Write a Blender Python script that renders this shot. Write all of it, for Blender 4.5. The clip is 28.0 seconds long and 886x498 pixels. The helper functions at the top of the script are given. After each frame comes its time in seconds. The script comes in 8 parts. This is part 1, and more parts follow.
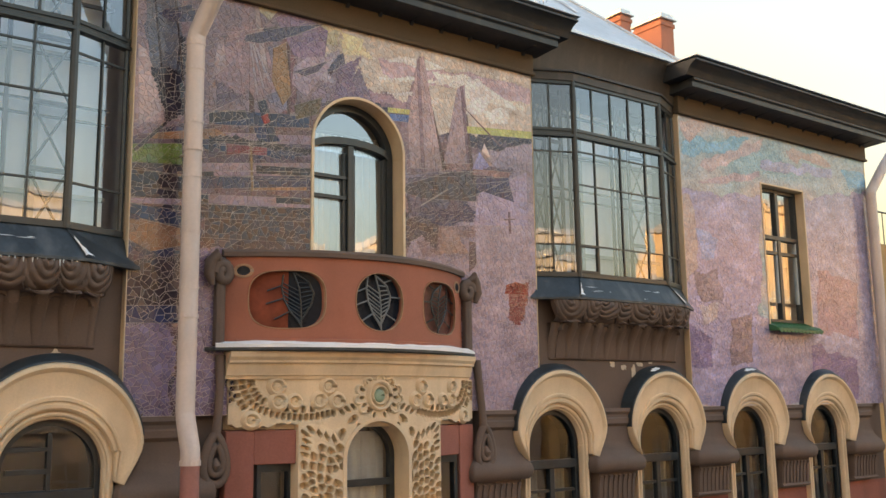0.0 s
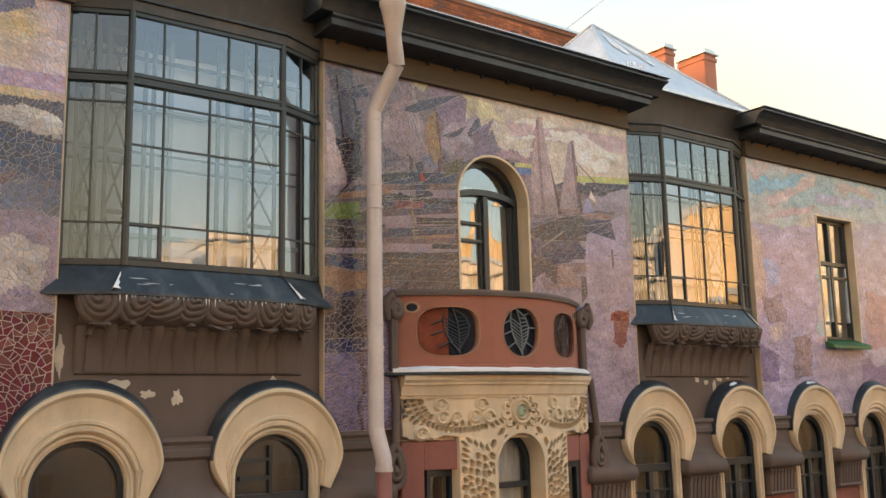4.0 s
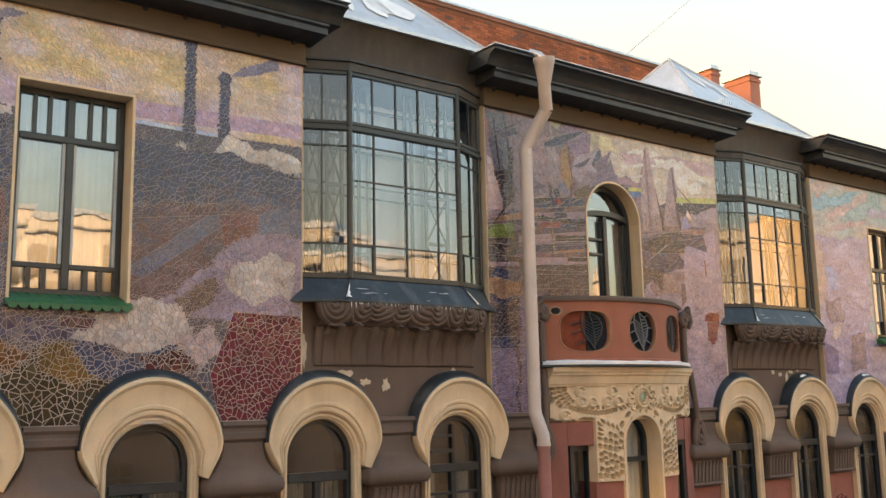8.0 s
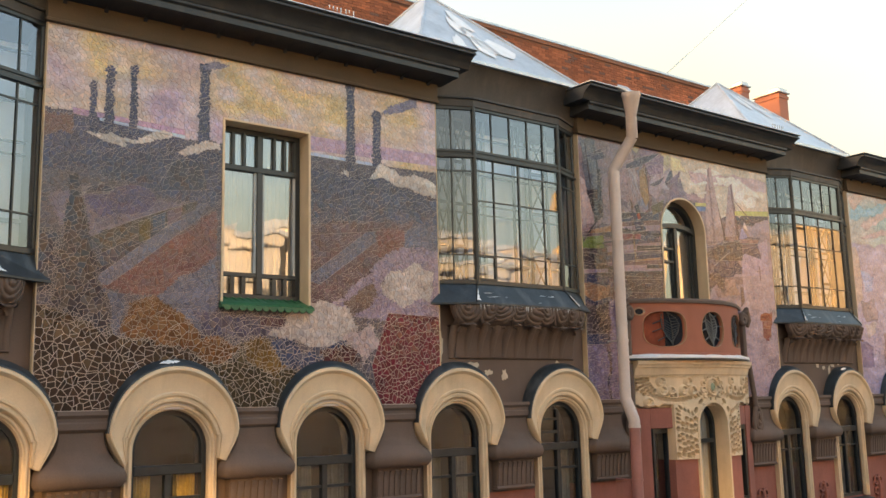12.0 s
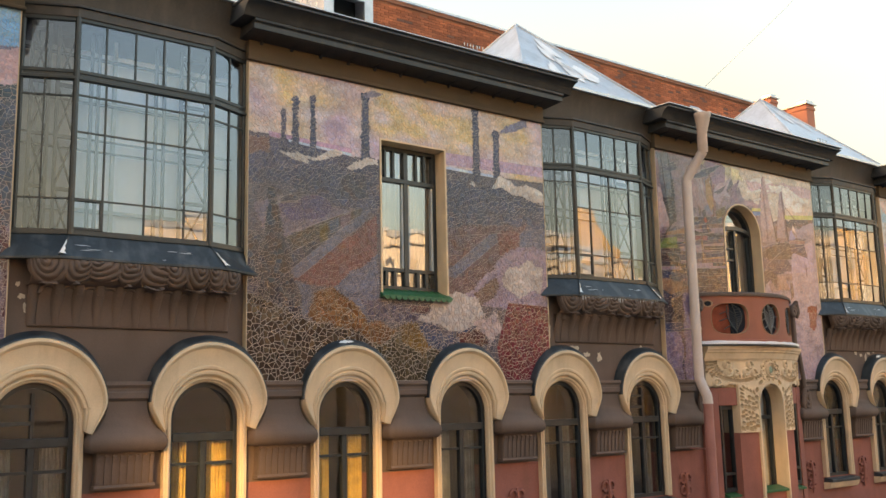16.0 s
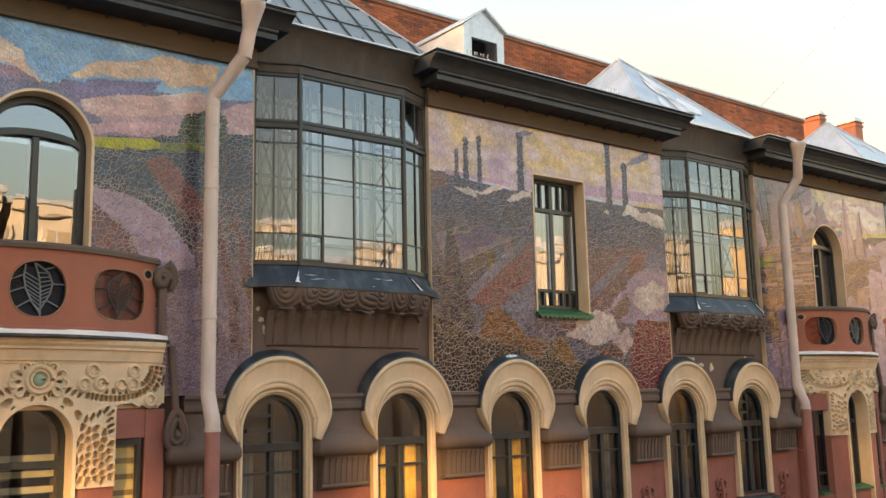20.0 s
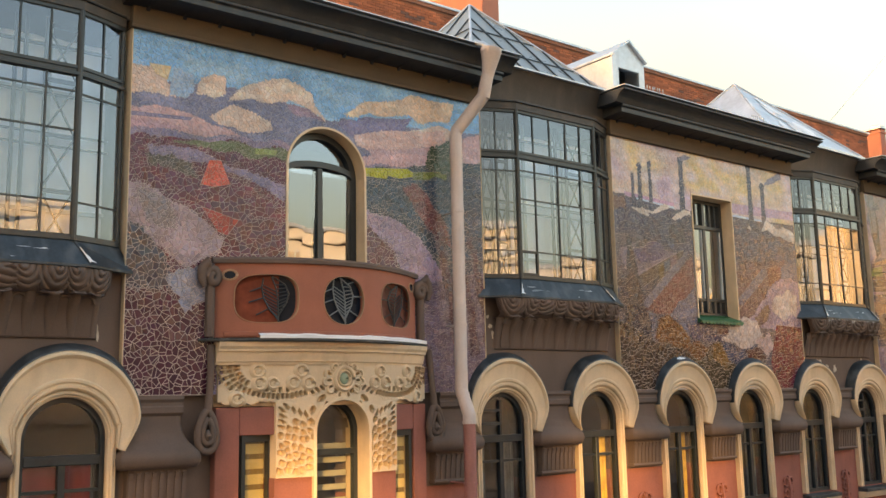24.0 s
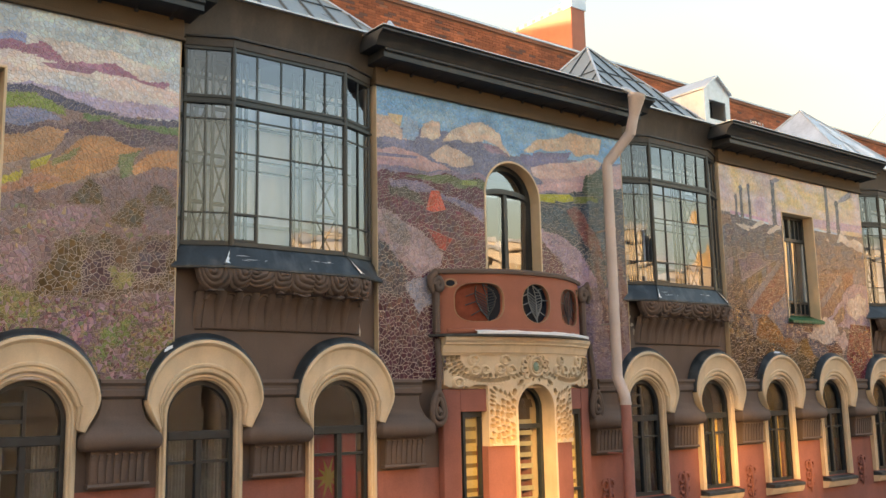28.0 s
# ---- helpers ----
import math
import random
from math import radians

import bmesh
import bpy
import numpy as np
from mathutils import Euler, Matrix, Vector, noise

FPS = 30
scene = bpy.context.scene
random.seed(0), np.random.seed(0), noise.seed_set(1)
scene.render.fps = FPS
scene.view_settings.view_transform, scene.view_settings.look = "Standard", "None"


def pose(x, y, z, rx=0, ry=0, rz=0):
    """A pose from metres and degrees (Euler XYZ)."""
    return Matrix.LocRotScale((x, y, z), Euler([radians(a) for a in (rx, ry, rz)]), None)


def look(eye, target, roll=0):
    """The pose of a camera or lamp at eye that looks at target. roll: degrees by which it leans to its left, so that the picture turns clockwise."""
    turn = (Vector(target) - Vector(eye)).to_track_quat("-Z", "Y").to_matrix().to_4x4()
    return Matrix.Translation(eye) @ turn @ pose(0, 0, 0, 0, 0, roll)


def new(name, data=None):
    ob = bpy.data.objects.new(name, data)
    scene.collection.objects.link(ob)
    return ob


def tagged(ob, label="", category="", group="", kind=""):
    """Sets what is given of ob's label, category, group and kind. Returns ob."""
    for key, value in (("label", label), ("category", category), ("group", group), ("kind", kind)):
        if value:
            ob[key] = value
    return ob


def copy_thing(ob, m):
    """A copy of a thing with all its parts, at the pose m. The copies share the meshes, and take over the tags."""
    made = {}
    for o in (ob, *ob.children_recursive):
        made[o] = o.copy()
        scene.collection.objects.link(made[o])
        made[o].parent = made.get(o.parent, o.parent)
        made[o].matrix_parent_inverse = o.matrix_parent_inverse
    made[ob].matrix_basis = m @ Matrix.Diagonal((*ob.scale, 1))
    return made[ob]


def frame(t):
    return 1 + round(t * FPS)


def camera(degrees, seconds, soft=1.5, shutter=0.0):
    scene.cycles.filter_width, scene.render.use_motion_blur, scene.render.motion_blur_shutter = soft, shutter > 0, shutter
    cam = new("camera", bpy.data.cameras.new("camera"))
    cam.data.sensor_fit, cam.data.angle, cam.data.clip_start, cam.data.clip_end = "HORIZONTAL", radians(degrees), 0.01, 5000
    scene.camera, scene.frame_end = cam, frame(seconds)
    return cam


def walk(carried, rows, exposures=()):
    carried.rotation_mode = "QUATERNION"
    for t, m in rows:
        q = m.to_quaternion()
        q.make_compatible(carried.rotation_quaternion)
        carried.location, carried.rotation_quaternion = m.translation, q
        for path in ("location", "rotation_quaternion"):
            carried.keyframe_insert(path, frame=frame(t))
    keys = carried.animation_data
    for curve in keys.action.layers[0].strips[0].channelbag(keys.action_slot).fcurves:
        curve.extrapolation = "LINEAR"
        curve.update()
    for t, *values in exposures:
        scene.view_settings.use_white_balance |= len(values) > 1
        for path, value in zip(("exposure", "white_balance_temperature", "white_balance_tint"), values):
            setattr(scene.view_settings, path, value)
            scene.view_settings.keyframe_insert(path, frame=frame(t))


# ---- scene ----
cam = camera(49.9, 28.0)
PATH = [
    (0, (-0.006, -9.917, 6.045), (1.174, -8.335, 6.369), -0.8),
    (0.5, (-0.329, -9.945, 6.05), (0.851, -8.364, 6.377), -0.9),
    (1, (-0.698, -10.052, 6.086), (0.482, -8.47, 6.413), -0.9),
    (1.5, (-1.048, -10.191, 6.107), (0.129, -8.608, 6.437), -1.0),
    (2, (-1.455, -10.302, 6.155), (-0.277, -8.72, 6.484), -1.1),
    (2.5, (-1.806, -10.379, 6.191), (-0.626, -8.799, 6.52), -1.1),
    (4.5, (-3.055, -10.543, 6.235), (-1.872, -8.965, 6.564), -1.2),
    (5, (-3.424, -10.595, 6.236), (-2.24, -9.016, 6.563), -1.1),
    (5.5, (-3.841, -10.665, 6.24), (-2.655, -9.087, 6.564), -1.1),
    (6, (-4.335, -10.76, 6.18), (-3.149, -9.183, 6.506), -1.2),
    (6.5, (-4.798, -10.858, 6.157), (-3.611, -9.281, 6.481), -1.1),
    (7, (-5.278, -11.004, 6.163), (-4.089, -9.429, 6.484), -1.2),
    (7.5, (-5.698, -11.138, 6.153), (-4.507, -9.563, 6.473), -1.2),
    (8, (-6.088, -11.19, 6.122), (-4.897, -9.616, 6.444), -1.2),
    (8.5, (-6.417, -11.283, 6.119), (-5.225, -9.71, 6.44), -1.2),
    (9, (-6.749, -11.396, 6.078), (-5.558, -9.822, 6.402), -1.3),
    (9.5, (-7.09, -11.49, 6.056), (-5.897, -9.918, 6.379), -1.3),
    (10, (-7.443, -11.534, 6.034), (-6.249, -9.962, 6.357), -1.3),
    (10.5, (-7.777, -11.569, 6.051), (-6.583, -9.997, 6.372), -1.3),
    (11, (-8.152, -11.652, 6.041), (-6.956, -10.082, 6.362), -1.3),
    (11.5, (-8.531, -11.771, 5.982), (-7.336, -10.2, 6.307), -1.4),
    (12, (-8.963, -11.894, 5.955), (-7.766, -10.324, 6.277), -1.3),
    (12.5, (-9.355, -11.989, 5.904), (-8.157, -10.419, 6.225), -1.3),
    (14.5, (-10.882, -12.449, 5.674), (-9.682, -10.882, 5.996), -1.3),
    (15, (-11.306, -12.57, 5.622), (-10.107, -11.003, 5.943), -1.3),
    (15.5, (-11.69, -12.617, 5.587), (-10.49, -11.051, 5.91), -1.3),
    (16, (-12.096, -12.637, 5.566), (-10.894, -11.072, 5.89), -1.3),
    (16.5, (-12.459, -12.67, 5.58), (-11.256, -11.106, 5.904), -1.4),
    (17, (-12.852, -12.724, 5.624), (-11.649, -11.159, 5.946), -1.3),
    (17.5, (-13.245, -12.724, 5.644), (-12.041, -11.16, 5.968), -1.4),
    (18, (-13.672, -12.721, 5.677), (-12.467, -11.158, 6.0), -1.4),
    (18.5, (-14.072, -12.701, 5.691), (-12.867, -11.138, 6.014), -1.4),
    (19, (-14.506, -12.672, 5.716), (-13.3, -11.109, 6.037), -1.3),
    (19.5, (-14.927, -12.588, 5.735), (-13.721, -11.025, 6.056), -1.4),
    (20, (-15.393, -12.477, 5.783), (-14.186, -10.915, 6.103), -1.3),
    (20.5, (-15.825, -12.392, 5.812), (-14.619, -10.829, 6.134), -1.3),
    (21, (-16.302, -12.272, 5.849), (-15.094, -10.711, 6.171), -1.3),
    (21.5, (-16.735, -12.223, 5.859), (-15.526, -10.662, 6.18), -1.3),
    (23.5, (-18.782, -11.931, 5.82), (-17.57, -10.373, 6.143), -1.2),
    (24, (-19.345, -11.906, 5.79), (-18.133, -10.348, 6.111), -1.2),
    (24.5, (-19.86, -11.918, 5.752), (-18.648, -10.359, 6.074), -1.2),
    (25, (-20.42, -11.934, 5.732), (-19.207, -10.377, 6.052), -1.2),
    (25.5, (-20.939, -11.996, 5.692), (-19.727, -10.439, 6.013), -1.2),
    (26, (-21.525, -12.069, 5.666), (-20.31, -10.514, 5.988), -1.3),
    (26.5, (-22.049, -12.169, 5.653), (-20.834, -10.613, 5.974), -1.2),
    (27, (-22.594, -12.252, 5.62), (-21.377, -10.698, 5.942), -1.3),
    (27.5, (-23.118, -12.376, 5.582), (-21.901, -10.822, 5.904), -1.3),
    (28, (-23.665, -12.515, 5.559), (-22.448, -10.962, 5.881), -1.2),
]
EXPOSURE = 2.9
walk(cam, [(t, look(eye, target, roll)) for t, eye, target, roll in PATH], [(0, EXPOSURE, 7730, 14), (28, EXPOSURE, 7730, 14)])

# ---- sky, sun ----
SUN_EL, SUN_AZ = 7.0, -52.0          # degrees above the horizon; clockwise from +y
world = bpy.data.worlds.new("sky")
scene.world = world
world.use_nodes = True
wn = world.node_tree
sky = wn.nodes.new("ShaderNodeTexSky")
sky.sky_type = "NISHITA"
sky.sun_disc = False
sky.sun_elevation, sky.sun_rotation = radians(SUN_EL), radians(SUN_AZ)
sky.air_density, sky.dust_density, sky.ozone_density = 1.3, 7.0, 1.0
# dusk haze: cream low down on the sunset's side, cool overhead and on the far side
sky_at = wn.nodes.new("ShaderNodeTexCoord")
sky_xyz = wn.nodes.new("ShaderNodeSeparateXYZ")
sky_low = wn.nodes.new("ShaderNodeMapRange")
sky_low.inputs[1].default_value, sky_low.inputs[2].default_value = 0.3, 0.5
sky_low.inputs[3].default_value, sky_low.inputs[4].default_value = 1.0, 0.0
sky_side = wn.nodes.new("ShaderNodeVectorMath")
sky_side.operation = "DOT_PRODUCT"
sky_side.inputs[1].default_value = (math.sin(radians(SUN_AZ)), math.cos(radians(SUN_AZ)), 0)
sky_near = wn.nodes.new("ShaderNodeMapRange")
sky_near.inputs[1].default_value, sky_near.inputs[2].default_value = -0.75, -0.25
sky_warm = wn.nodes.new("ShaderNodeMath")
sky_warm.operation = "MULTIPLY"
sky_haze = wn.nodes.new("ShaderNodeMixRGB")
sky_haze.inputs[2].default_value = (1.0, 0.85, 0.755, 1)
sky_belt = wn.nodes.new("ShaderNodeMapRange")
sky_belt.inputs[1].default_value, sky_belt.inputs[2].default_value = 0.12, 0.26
sky_cool = wn.nodes.new("ShaderNodeMixRGB")
sky_cool.inputs[1].default_value, sky_cool.inputs[2].default_value = (1.01, 0.96, 1.0, 1), (0.93, 1.0, 1.11, 1)
sky_mix = wn.nodes.new("ShaderNodeMixRGB")
sky_mix.blend_type = "MULTIPLY"
sky_mix.inputs[0].default_value = 1.0
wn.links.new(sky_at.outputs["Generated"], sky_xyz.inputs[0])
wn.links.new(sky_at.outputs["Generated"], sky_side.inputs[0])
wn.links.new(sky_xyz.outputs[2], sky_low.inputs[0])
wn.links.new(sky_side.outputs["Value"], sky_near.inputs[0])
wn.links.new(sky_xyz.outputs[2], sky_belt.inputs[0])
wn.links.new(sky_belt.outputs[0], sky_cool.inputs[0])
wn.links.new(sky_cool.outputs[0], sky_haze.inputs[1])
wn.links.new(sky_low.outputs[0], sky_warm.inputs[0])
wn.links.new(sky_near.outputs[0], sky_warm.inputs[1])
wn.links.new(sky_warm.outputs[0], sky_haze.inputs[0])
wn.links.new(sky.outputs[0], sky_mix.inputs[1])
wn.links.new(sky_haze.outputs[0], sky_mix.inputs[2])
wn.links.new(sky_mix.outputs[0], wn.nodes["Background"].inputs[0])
wn.nodes["Background"].inputs[1].default_value = 0.15
sun_data = bpy.data.lights.new("sun", "SUN")
sun_data.energy, sun_data.angle, sun_data.color = 3.5, radians(0.6), (1.0, 0.75, 0.47)
sun = new("sun", sun_data)
sun.matrix_world = look((0, 0, 40), (-math.sin(radians(SUN_AZ)) * 10, -math.cos(radians(SUN_AZ)) * 10, 40 - 10 * math.tan(radians(SUN_EL))))

# added spot lamps in place of low sun thrown back by panes across the street: narrow warm patches on the lower front
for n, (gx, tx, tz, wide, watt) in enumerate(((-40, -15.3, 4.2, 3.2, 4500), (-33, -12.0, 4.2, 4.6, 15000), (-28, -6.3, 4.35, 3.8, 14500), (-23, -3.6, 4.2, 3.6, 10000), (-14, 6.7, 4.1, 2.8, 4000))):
    lamp = bpy.data.lights.new("glint_stand_in", "SPOT")
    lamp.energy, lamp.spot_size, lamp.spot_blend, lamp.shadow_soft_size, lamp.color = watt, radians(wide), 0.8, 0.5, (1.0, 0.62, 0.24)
    new("glint_stand_in", lamp).matrix_world = look((gx, -26.6, 10.5), (tx, 0.0, tz))

# ---- materials ----
def surface(name, color, rough=0.7, metal=0.0, vary=0.25, scale=3.0, fine=60.0, bump=0.25, stain=0.0, stain_color=(0.1, 0.09, 0.08), attr="", spread=0.0):
    """A weathered surface: colour varied at two scales, streaked stains, fine relief."""
    m = bpy.data.materials.new(name)
    m.use_nodes = True
    nt = m.node_tree
    b = nt.nodes["Principled BSDF"]
    b.inputs["Metallic"].default_value = metal
    tc = nt.nodes.new("ShaderNodeNewGeometry")
    big = nt.nodes.new("ShaderNodeTexNoise")
    big.inputs["Scale"].default_value, big.inputs["Detail"].default_value = scale, 5
    small = nt.nodes.new("ShaderNodeTexNoise")
    small.inputs["Scale"].default_value, small.inputs["Detail"].default_value = fine, 3
    nt.links.new(tc.outputs["Position"], big.inputs["Vector"])
    nt.links.new(tc.outputs["Position"], small.inputs["Vector"])
    mixn = nt.nodes.new("ShaderNodeMath")
    mixn.operation = "MULTIPLY_ADD"
    nt.links.new(small.outputs[0], mixn.inputs[0])
    mixn.inputs[1].default_value = 0.4
    nt.links.new(big.outputs[0], mixn.inputs[2])
    val = nt.nodes.new("ShaderNodeMapRange")
    val.inputs[1].default_value, val.inputs[2].default_value = 0.45, 0.95
    val.inputs[3].default_value, val.inputs[4].default_value = 1 - vary, 1 + vary
    nt.links.new(mixn.outputs[0], val.inputs[0])
    hsv = nt.nodes.new("ShaderNodeHueSaturation")
    if attr:
        at = nt.nodes.new("ShaderNodeVertexColor")
        at.layer_name = attr
        nt.links.new(at.outputs[0], hsv.inputs["Color"])
    else:
        hsv.inputs["Color"].default_value = (*color, 1)
    out = val.outputs[0]
    if spread:
        oi = nt.nodes.new("ShaderNodeObjectInfo")
        mr = nt.nodes.new("ShaderNodeMapRange")
        mr.inputs[3].default_value, mr.inputs[4].default_value = 1 - spread, 1 + spread
        nt.links.new(oi.outputs["Random"], mr.inputs[0])
        mu = nt.nodes.new("ShaderNodeMath")
        mu.operation = "MULTIPLY"
        nt.links.new(out, mu.inputs[0])
        nt.links.new(mr.outputs[0], mu.inputs[1])
        out = mu.outputs[0]
    nt.links.new(out, hsv.inputs["Value"])
    col = hsv.outputs[0]
    if stain:
        st = nt.nodes.new("ShaderNodeTexNoise")
        st.inputs["Scale"].default_value, st.inputs["Detail"].default_value = 1.0, 6
        mp = nt.nodes.new("ShaderNodeMapping")
        mp.inputs["Scale"].default_value = (5.0, 5.0, 0.9)
        nt.links.new(tc.outputs["Position"], mp.inputs[0])
        nt.links.new(mp.outputs[0], st.inputs["Vector"])
        ramp = nt.nodes.new("ShaderNodeMapRange")
        ramp.inputs[1].default_value, ramp.inputs[2].default_value = 0.5, 0.72
        ramp.inputs[3].default_value, ramp.inputs[4].default_value = 0, stain
        nt.links.new(st.outputs[0], ramp.inputs[0])
        mx = nt.nodes.new("ShaderNodeMixRGB")
        mx.inputs[2].default_value = (*stain_color, 1)
        nt.links.new(ramp.outputs[0], mx.inputs[0])
        nt.links.new(col, mx.inputs[1])
        col = mx.outputs[0]
    nt.links.new(col, b.inputs["Base Color"])
    rr = nt.nodes.new("ShaderNodeMapRange")
    rr.inputs[3].default_value, rr.inputs[4].default_value = max(0.02, rough - 0.12), min(1, rough + 0.12)
    nt.links.new(big.outputs[0], rr.inputs[0])
    nt.links.new(rr.outputs[0], b.inputs["Roughness"])
    if bump:
        bp = nt.nodes.new("ShaderNodeBump")
        bp.inputs["Strength"].default_value, bp.inputs["Distance"].default_value = bump, 0.01
        nt.links.new(mixn.outputs[0], bp.inputs["Height"])
        nt.links.new(bp.outputs[0], b.inputs["Normal"])
    return m


def glass(name, mirror=0.45, tint=(0.87, 0.93, 1.0), wavy=0.02, rough=0.0):
    """A thin double pane: part of the light passes, part is mirrored, with slightly uneven sheets."""
    m = bpy.data.materials.new(name)
    m.use_nodes = True
    nt = m.node_tree
    nt.nodes.remove(nt.nodes["Principled BSDF"])
    tr = nt.nodes.new("ShaderNodeBsdfTransparent")
    tr.inputs[0].default_value = (*tint, 1)
    gl = nt.nodes.new("ShaderNodeBsdfGlossy")
    gl.inputs["Roughness"].default_value = rough
    gl.inputs["Color"].default_value = (0.83, 0.885, 1.0, 1)
    geo = nt.nodes.new("ShaderNodeNewGeometry")
    nz = nt.nodes.new("ShaderNodeTexNoise")
    nz.inputs["Scale"].default_value = 1.3
    nt.links.new(geo.outputs["Position"], nz.inputs["Vector"])
    bp = nt.nodes.new("ShaderNodeBump")
    bp.inputs["Strength"].default_value, bp.inputs["Distance"].default_value = wavy, 0.3
    nt.links.new(nz.outputs[0], bp.inputs["Height"])
    nt.links.new(bp.outputs[0], gl.inputs["Normal"])
    fr = nt.nodes.new("ShaderNodeFresnel")
    fr.inputs[0].default_value = 1.5
    ad = nt.nodes.new("ShaderNodeMath")
    ad.use_clamp = True
    nt.links.new(fr.outputs[0], ad.inputs[0])
    ad.inputs[1].default_value = mirror
    mx = nt.nodes.new("ShaderNodeMixShader")
    nt.links.new(ad.outputs[0], mx.inputs[0])
    nt.links.new(tr.outputs[0], mx.inputs[1])
    nt.links.new(gl.outputs[0], mx.inputs[2])
    nt.links.new(mx.outputs[0], nt.nodes["Material Output"].inputs[0])
    return m


# ---- mesh tools ----
class Shape:
    """Collects vertices and faces of one mesh."""

    def __init__(self):
        self.v, self.f = [], []

    def add(self, verts, faces):
        n = len(self.v)
        self.v += [tuple(p) for p in verts]
        self.f += [tuple(i + n for i in f) for f in faces]
        return self

    def box(self, x0, x1, y0, y1, z0, z1):
        return self.add([(x, y, z) for x in (x0, x1) for y in (y0, y1) for z in (z0, z1)],
                        [(0, 1, 3, 2), (4, 6, 7, 5), (0, 4, 5, 1), (2, 3, 7, 6), (0, 2, 6, 4), (1, 5, 7, 3)])

    def prism(self, outline, axis, a, b):
        """A closed outline of two coordinates, drawn out along an axis from a to b."""
        n = len(outline)
        at = {"x": lambda p, s: (s, p[0], p[1]), "y": lambda p, s: (p[0], s, p[1]), "z": lambda p, s: (p[0], p[1], s)}[axis]
        return self.add([at(p, a) for p in outline] + [at(p, b) for p in outline],
                        [tuple(range(n)), tuple(range(2 * n - 1, n - 1, -1))] + [(i, (i + 1) % n, n + (i + 1) % n, n + i) for i in range(n)])

    def ring(self, cx, cz, outline, a0, a1, n=24, sx=1.0):
        """A closed outline of (radius, y), swept round (cx, cz) from angle a0 to a1 in degrees."""
        k = len(outline)
        verts = []
        for i in range(n + 1):
            a = radians(a0 + (a1 - a0) * i / n)
            verts += [(cx + sx * r * math.cos(a), y, cz + r * math.sin(a)) for r, y in outline]
        faces = [(i * k + j, i * k + (j + 1) % k, (i + 1) * k + (j + 1) % k, (i + 1) * k + j) for i in range(n) for j in range(k)]
        return self.add(verts, faces + [tuple(range(k)), tuple(range(n * k + k - 1, n * k - 1, -1))])

    def tube(self, path, radius, seg=8, cap=True):
        """A round tube along points; radius: one number or one for each point."""
        pts = [Vector(p) for p in path]
        rad = radius if isinstance(radius, (list, tuple)) else [radius] * len(pts)
        rings = []
        side = None
        for i, p in enumerate(pts):
            d = (pts[min(i + 1, len(pts) - 1)] - pts[max(i - 1, 0)]).normalized()
            if side is None:
                side = d.orthogonal().normalized()
            side = (side - d * side.dot(d)).normalized()
            up = d.cross(side)
            rings.append([p + (side * math.cos(2 * math.pi * j / seg) + up * math.sin(2 * math.pi * j / seg)) * rad[i] for j in range(seg)])
        verts = [q for r in rings for q in r]
        faces = [(i * seg + j, i * seg + (j + 1) % seg, (i + 1) * seg + (j + 1) % seg, (i + 1) * seg + j) for i in range(len(pts) - 1) for j in range(seg)]
        if cap:
            faces += [tuple(range(seg)), tuple(range(len(verts) - 1, len(verts) - seg - 1, -1))]
        return self.add(verts, faces)

    def loft(self, rows, closed=False):
        """Skin over rows of equally many points."""
        k = len(rows[0])
        faces = [(i * k + j, i * k + (j + 1) % k, (i + 1) * k + (j + 1) % k, (i + 1) * k + j) for i in range(len(rows) - 1) for j in range(k if closed else k - 1)]
        if closed:
            faces += [tuple(range(k)), tuple(range(len(rows) * k - 1, (len(rows) - 1) * k - 1, -1))]
        return self.add([p for r in rows for p in r], faces)

    def wall(self, x0, x1, z0, z1, yf, yb, holes):
        """A wall in the x-z plane with openings (centre, half width, sill, spring, arched); all in order of x."""
        cols, x = [], x0
        for c, h, sill, spring, arched in holes:
            cols.append((x, c - h, [(z0, z0, z1, z1)]))
            n = 18 if arched and spring + h > z0 else 1
            for i in range(n):
                a, b = c - h + 2 * h * i / n, c - h + 2 * h * (i + 1) / n
                ta, tb = (spring + (math.sqrt(max(0, h * h - (q - c) ** 2)) if arched else 0) for q in (a, b))
                ta, tb = min(max(ta, z0), z1), min(max(tb, z0), z1)
                s = min(max(sill, z0), z1)
                bits = []
                if s > z0 + 1e-4:
                    bits.append((z0, z0, s, s))
                if min(ta, tb) < z1 - 1e-4:
                    bits.append((ta, tb, z1, z1))
                cols.append((a, b, bits))
            x = c + h
        cols.append((x, x1, [(z0, z0, z1, z1)]))
        for a, b, bits in cols:
            for la, lb, ha, hb in bits:
                self.add([(a, yf, la), (b, yf, lb), (b, yf, hb), (a, yf, ha), (a, yb, la), (b, yb, lb), (b, yb, hb), (a, yb, ha)],
                         [(0, 1, 2, 3), (7, 6, 5, 4), (0, 4, 5, 1), (3, 2, 6, 7)])
        for c, h, sill, spring, arched in holes:
            lo, hi = max(sill, z0), min(spring, z1)
            if hi > lo:
                for q in (c - h, c + h):
                    self.add([(q, yf, lo), (q, yb, lo), (q, yb, hi), (q, yf, hi)], [(0, 1, 2, 3)])
        for q in (x0, x1):
            self.add([(q, yf, z0), (q, yb, z0), (q, yb, z1), (q, yf, z1)], [(0, 1, 2, 3)])
        return self

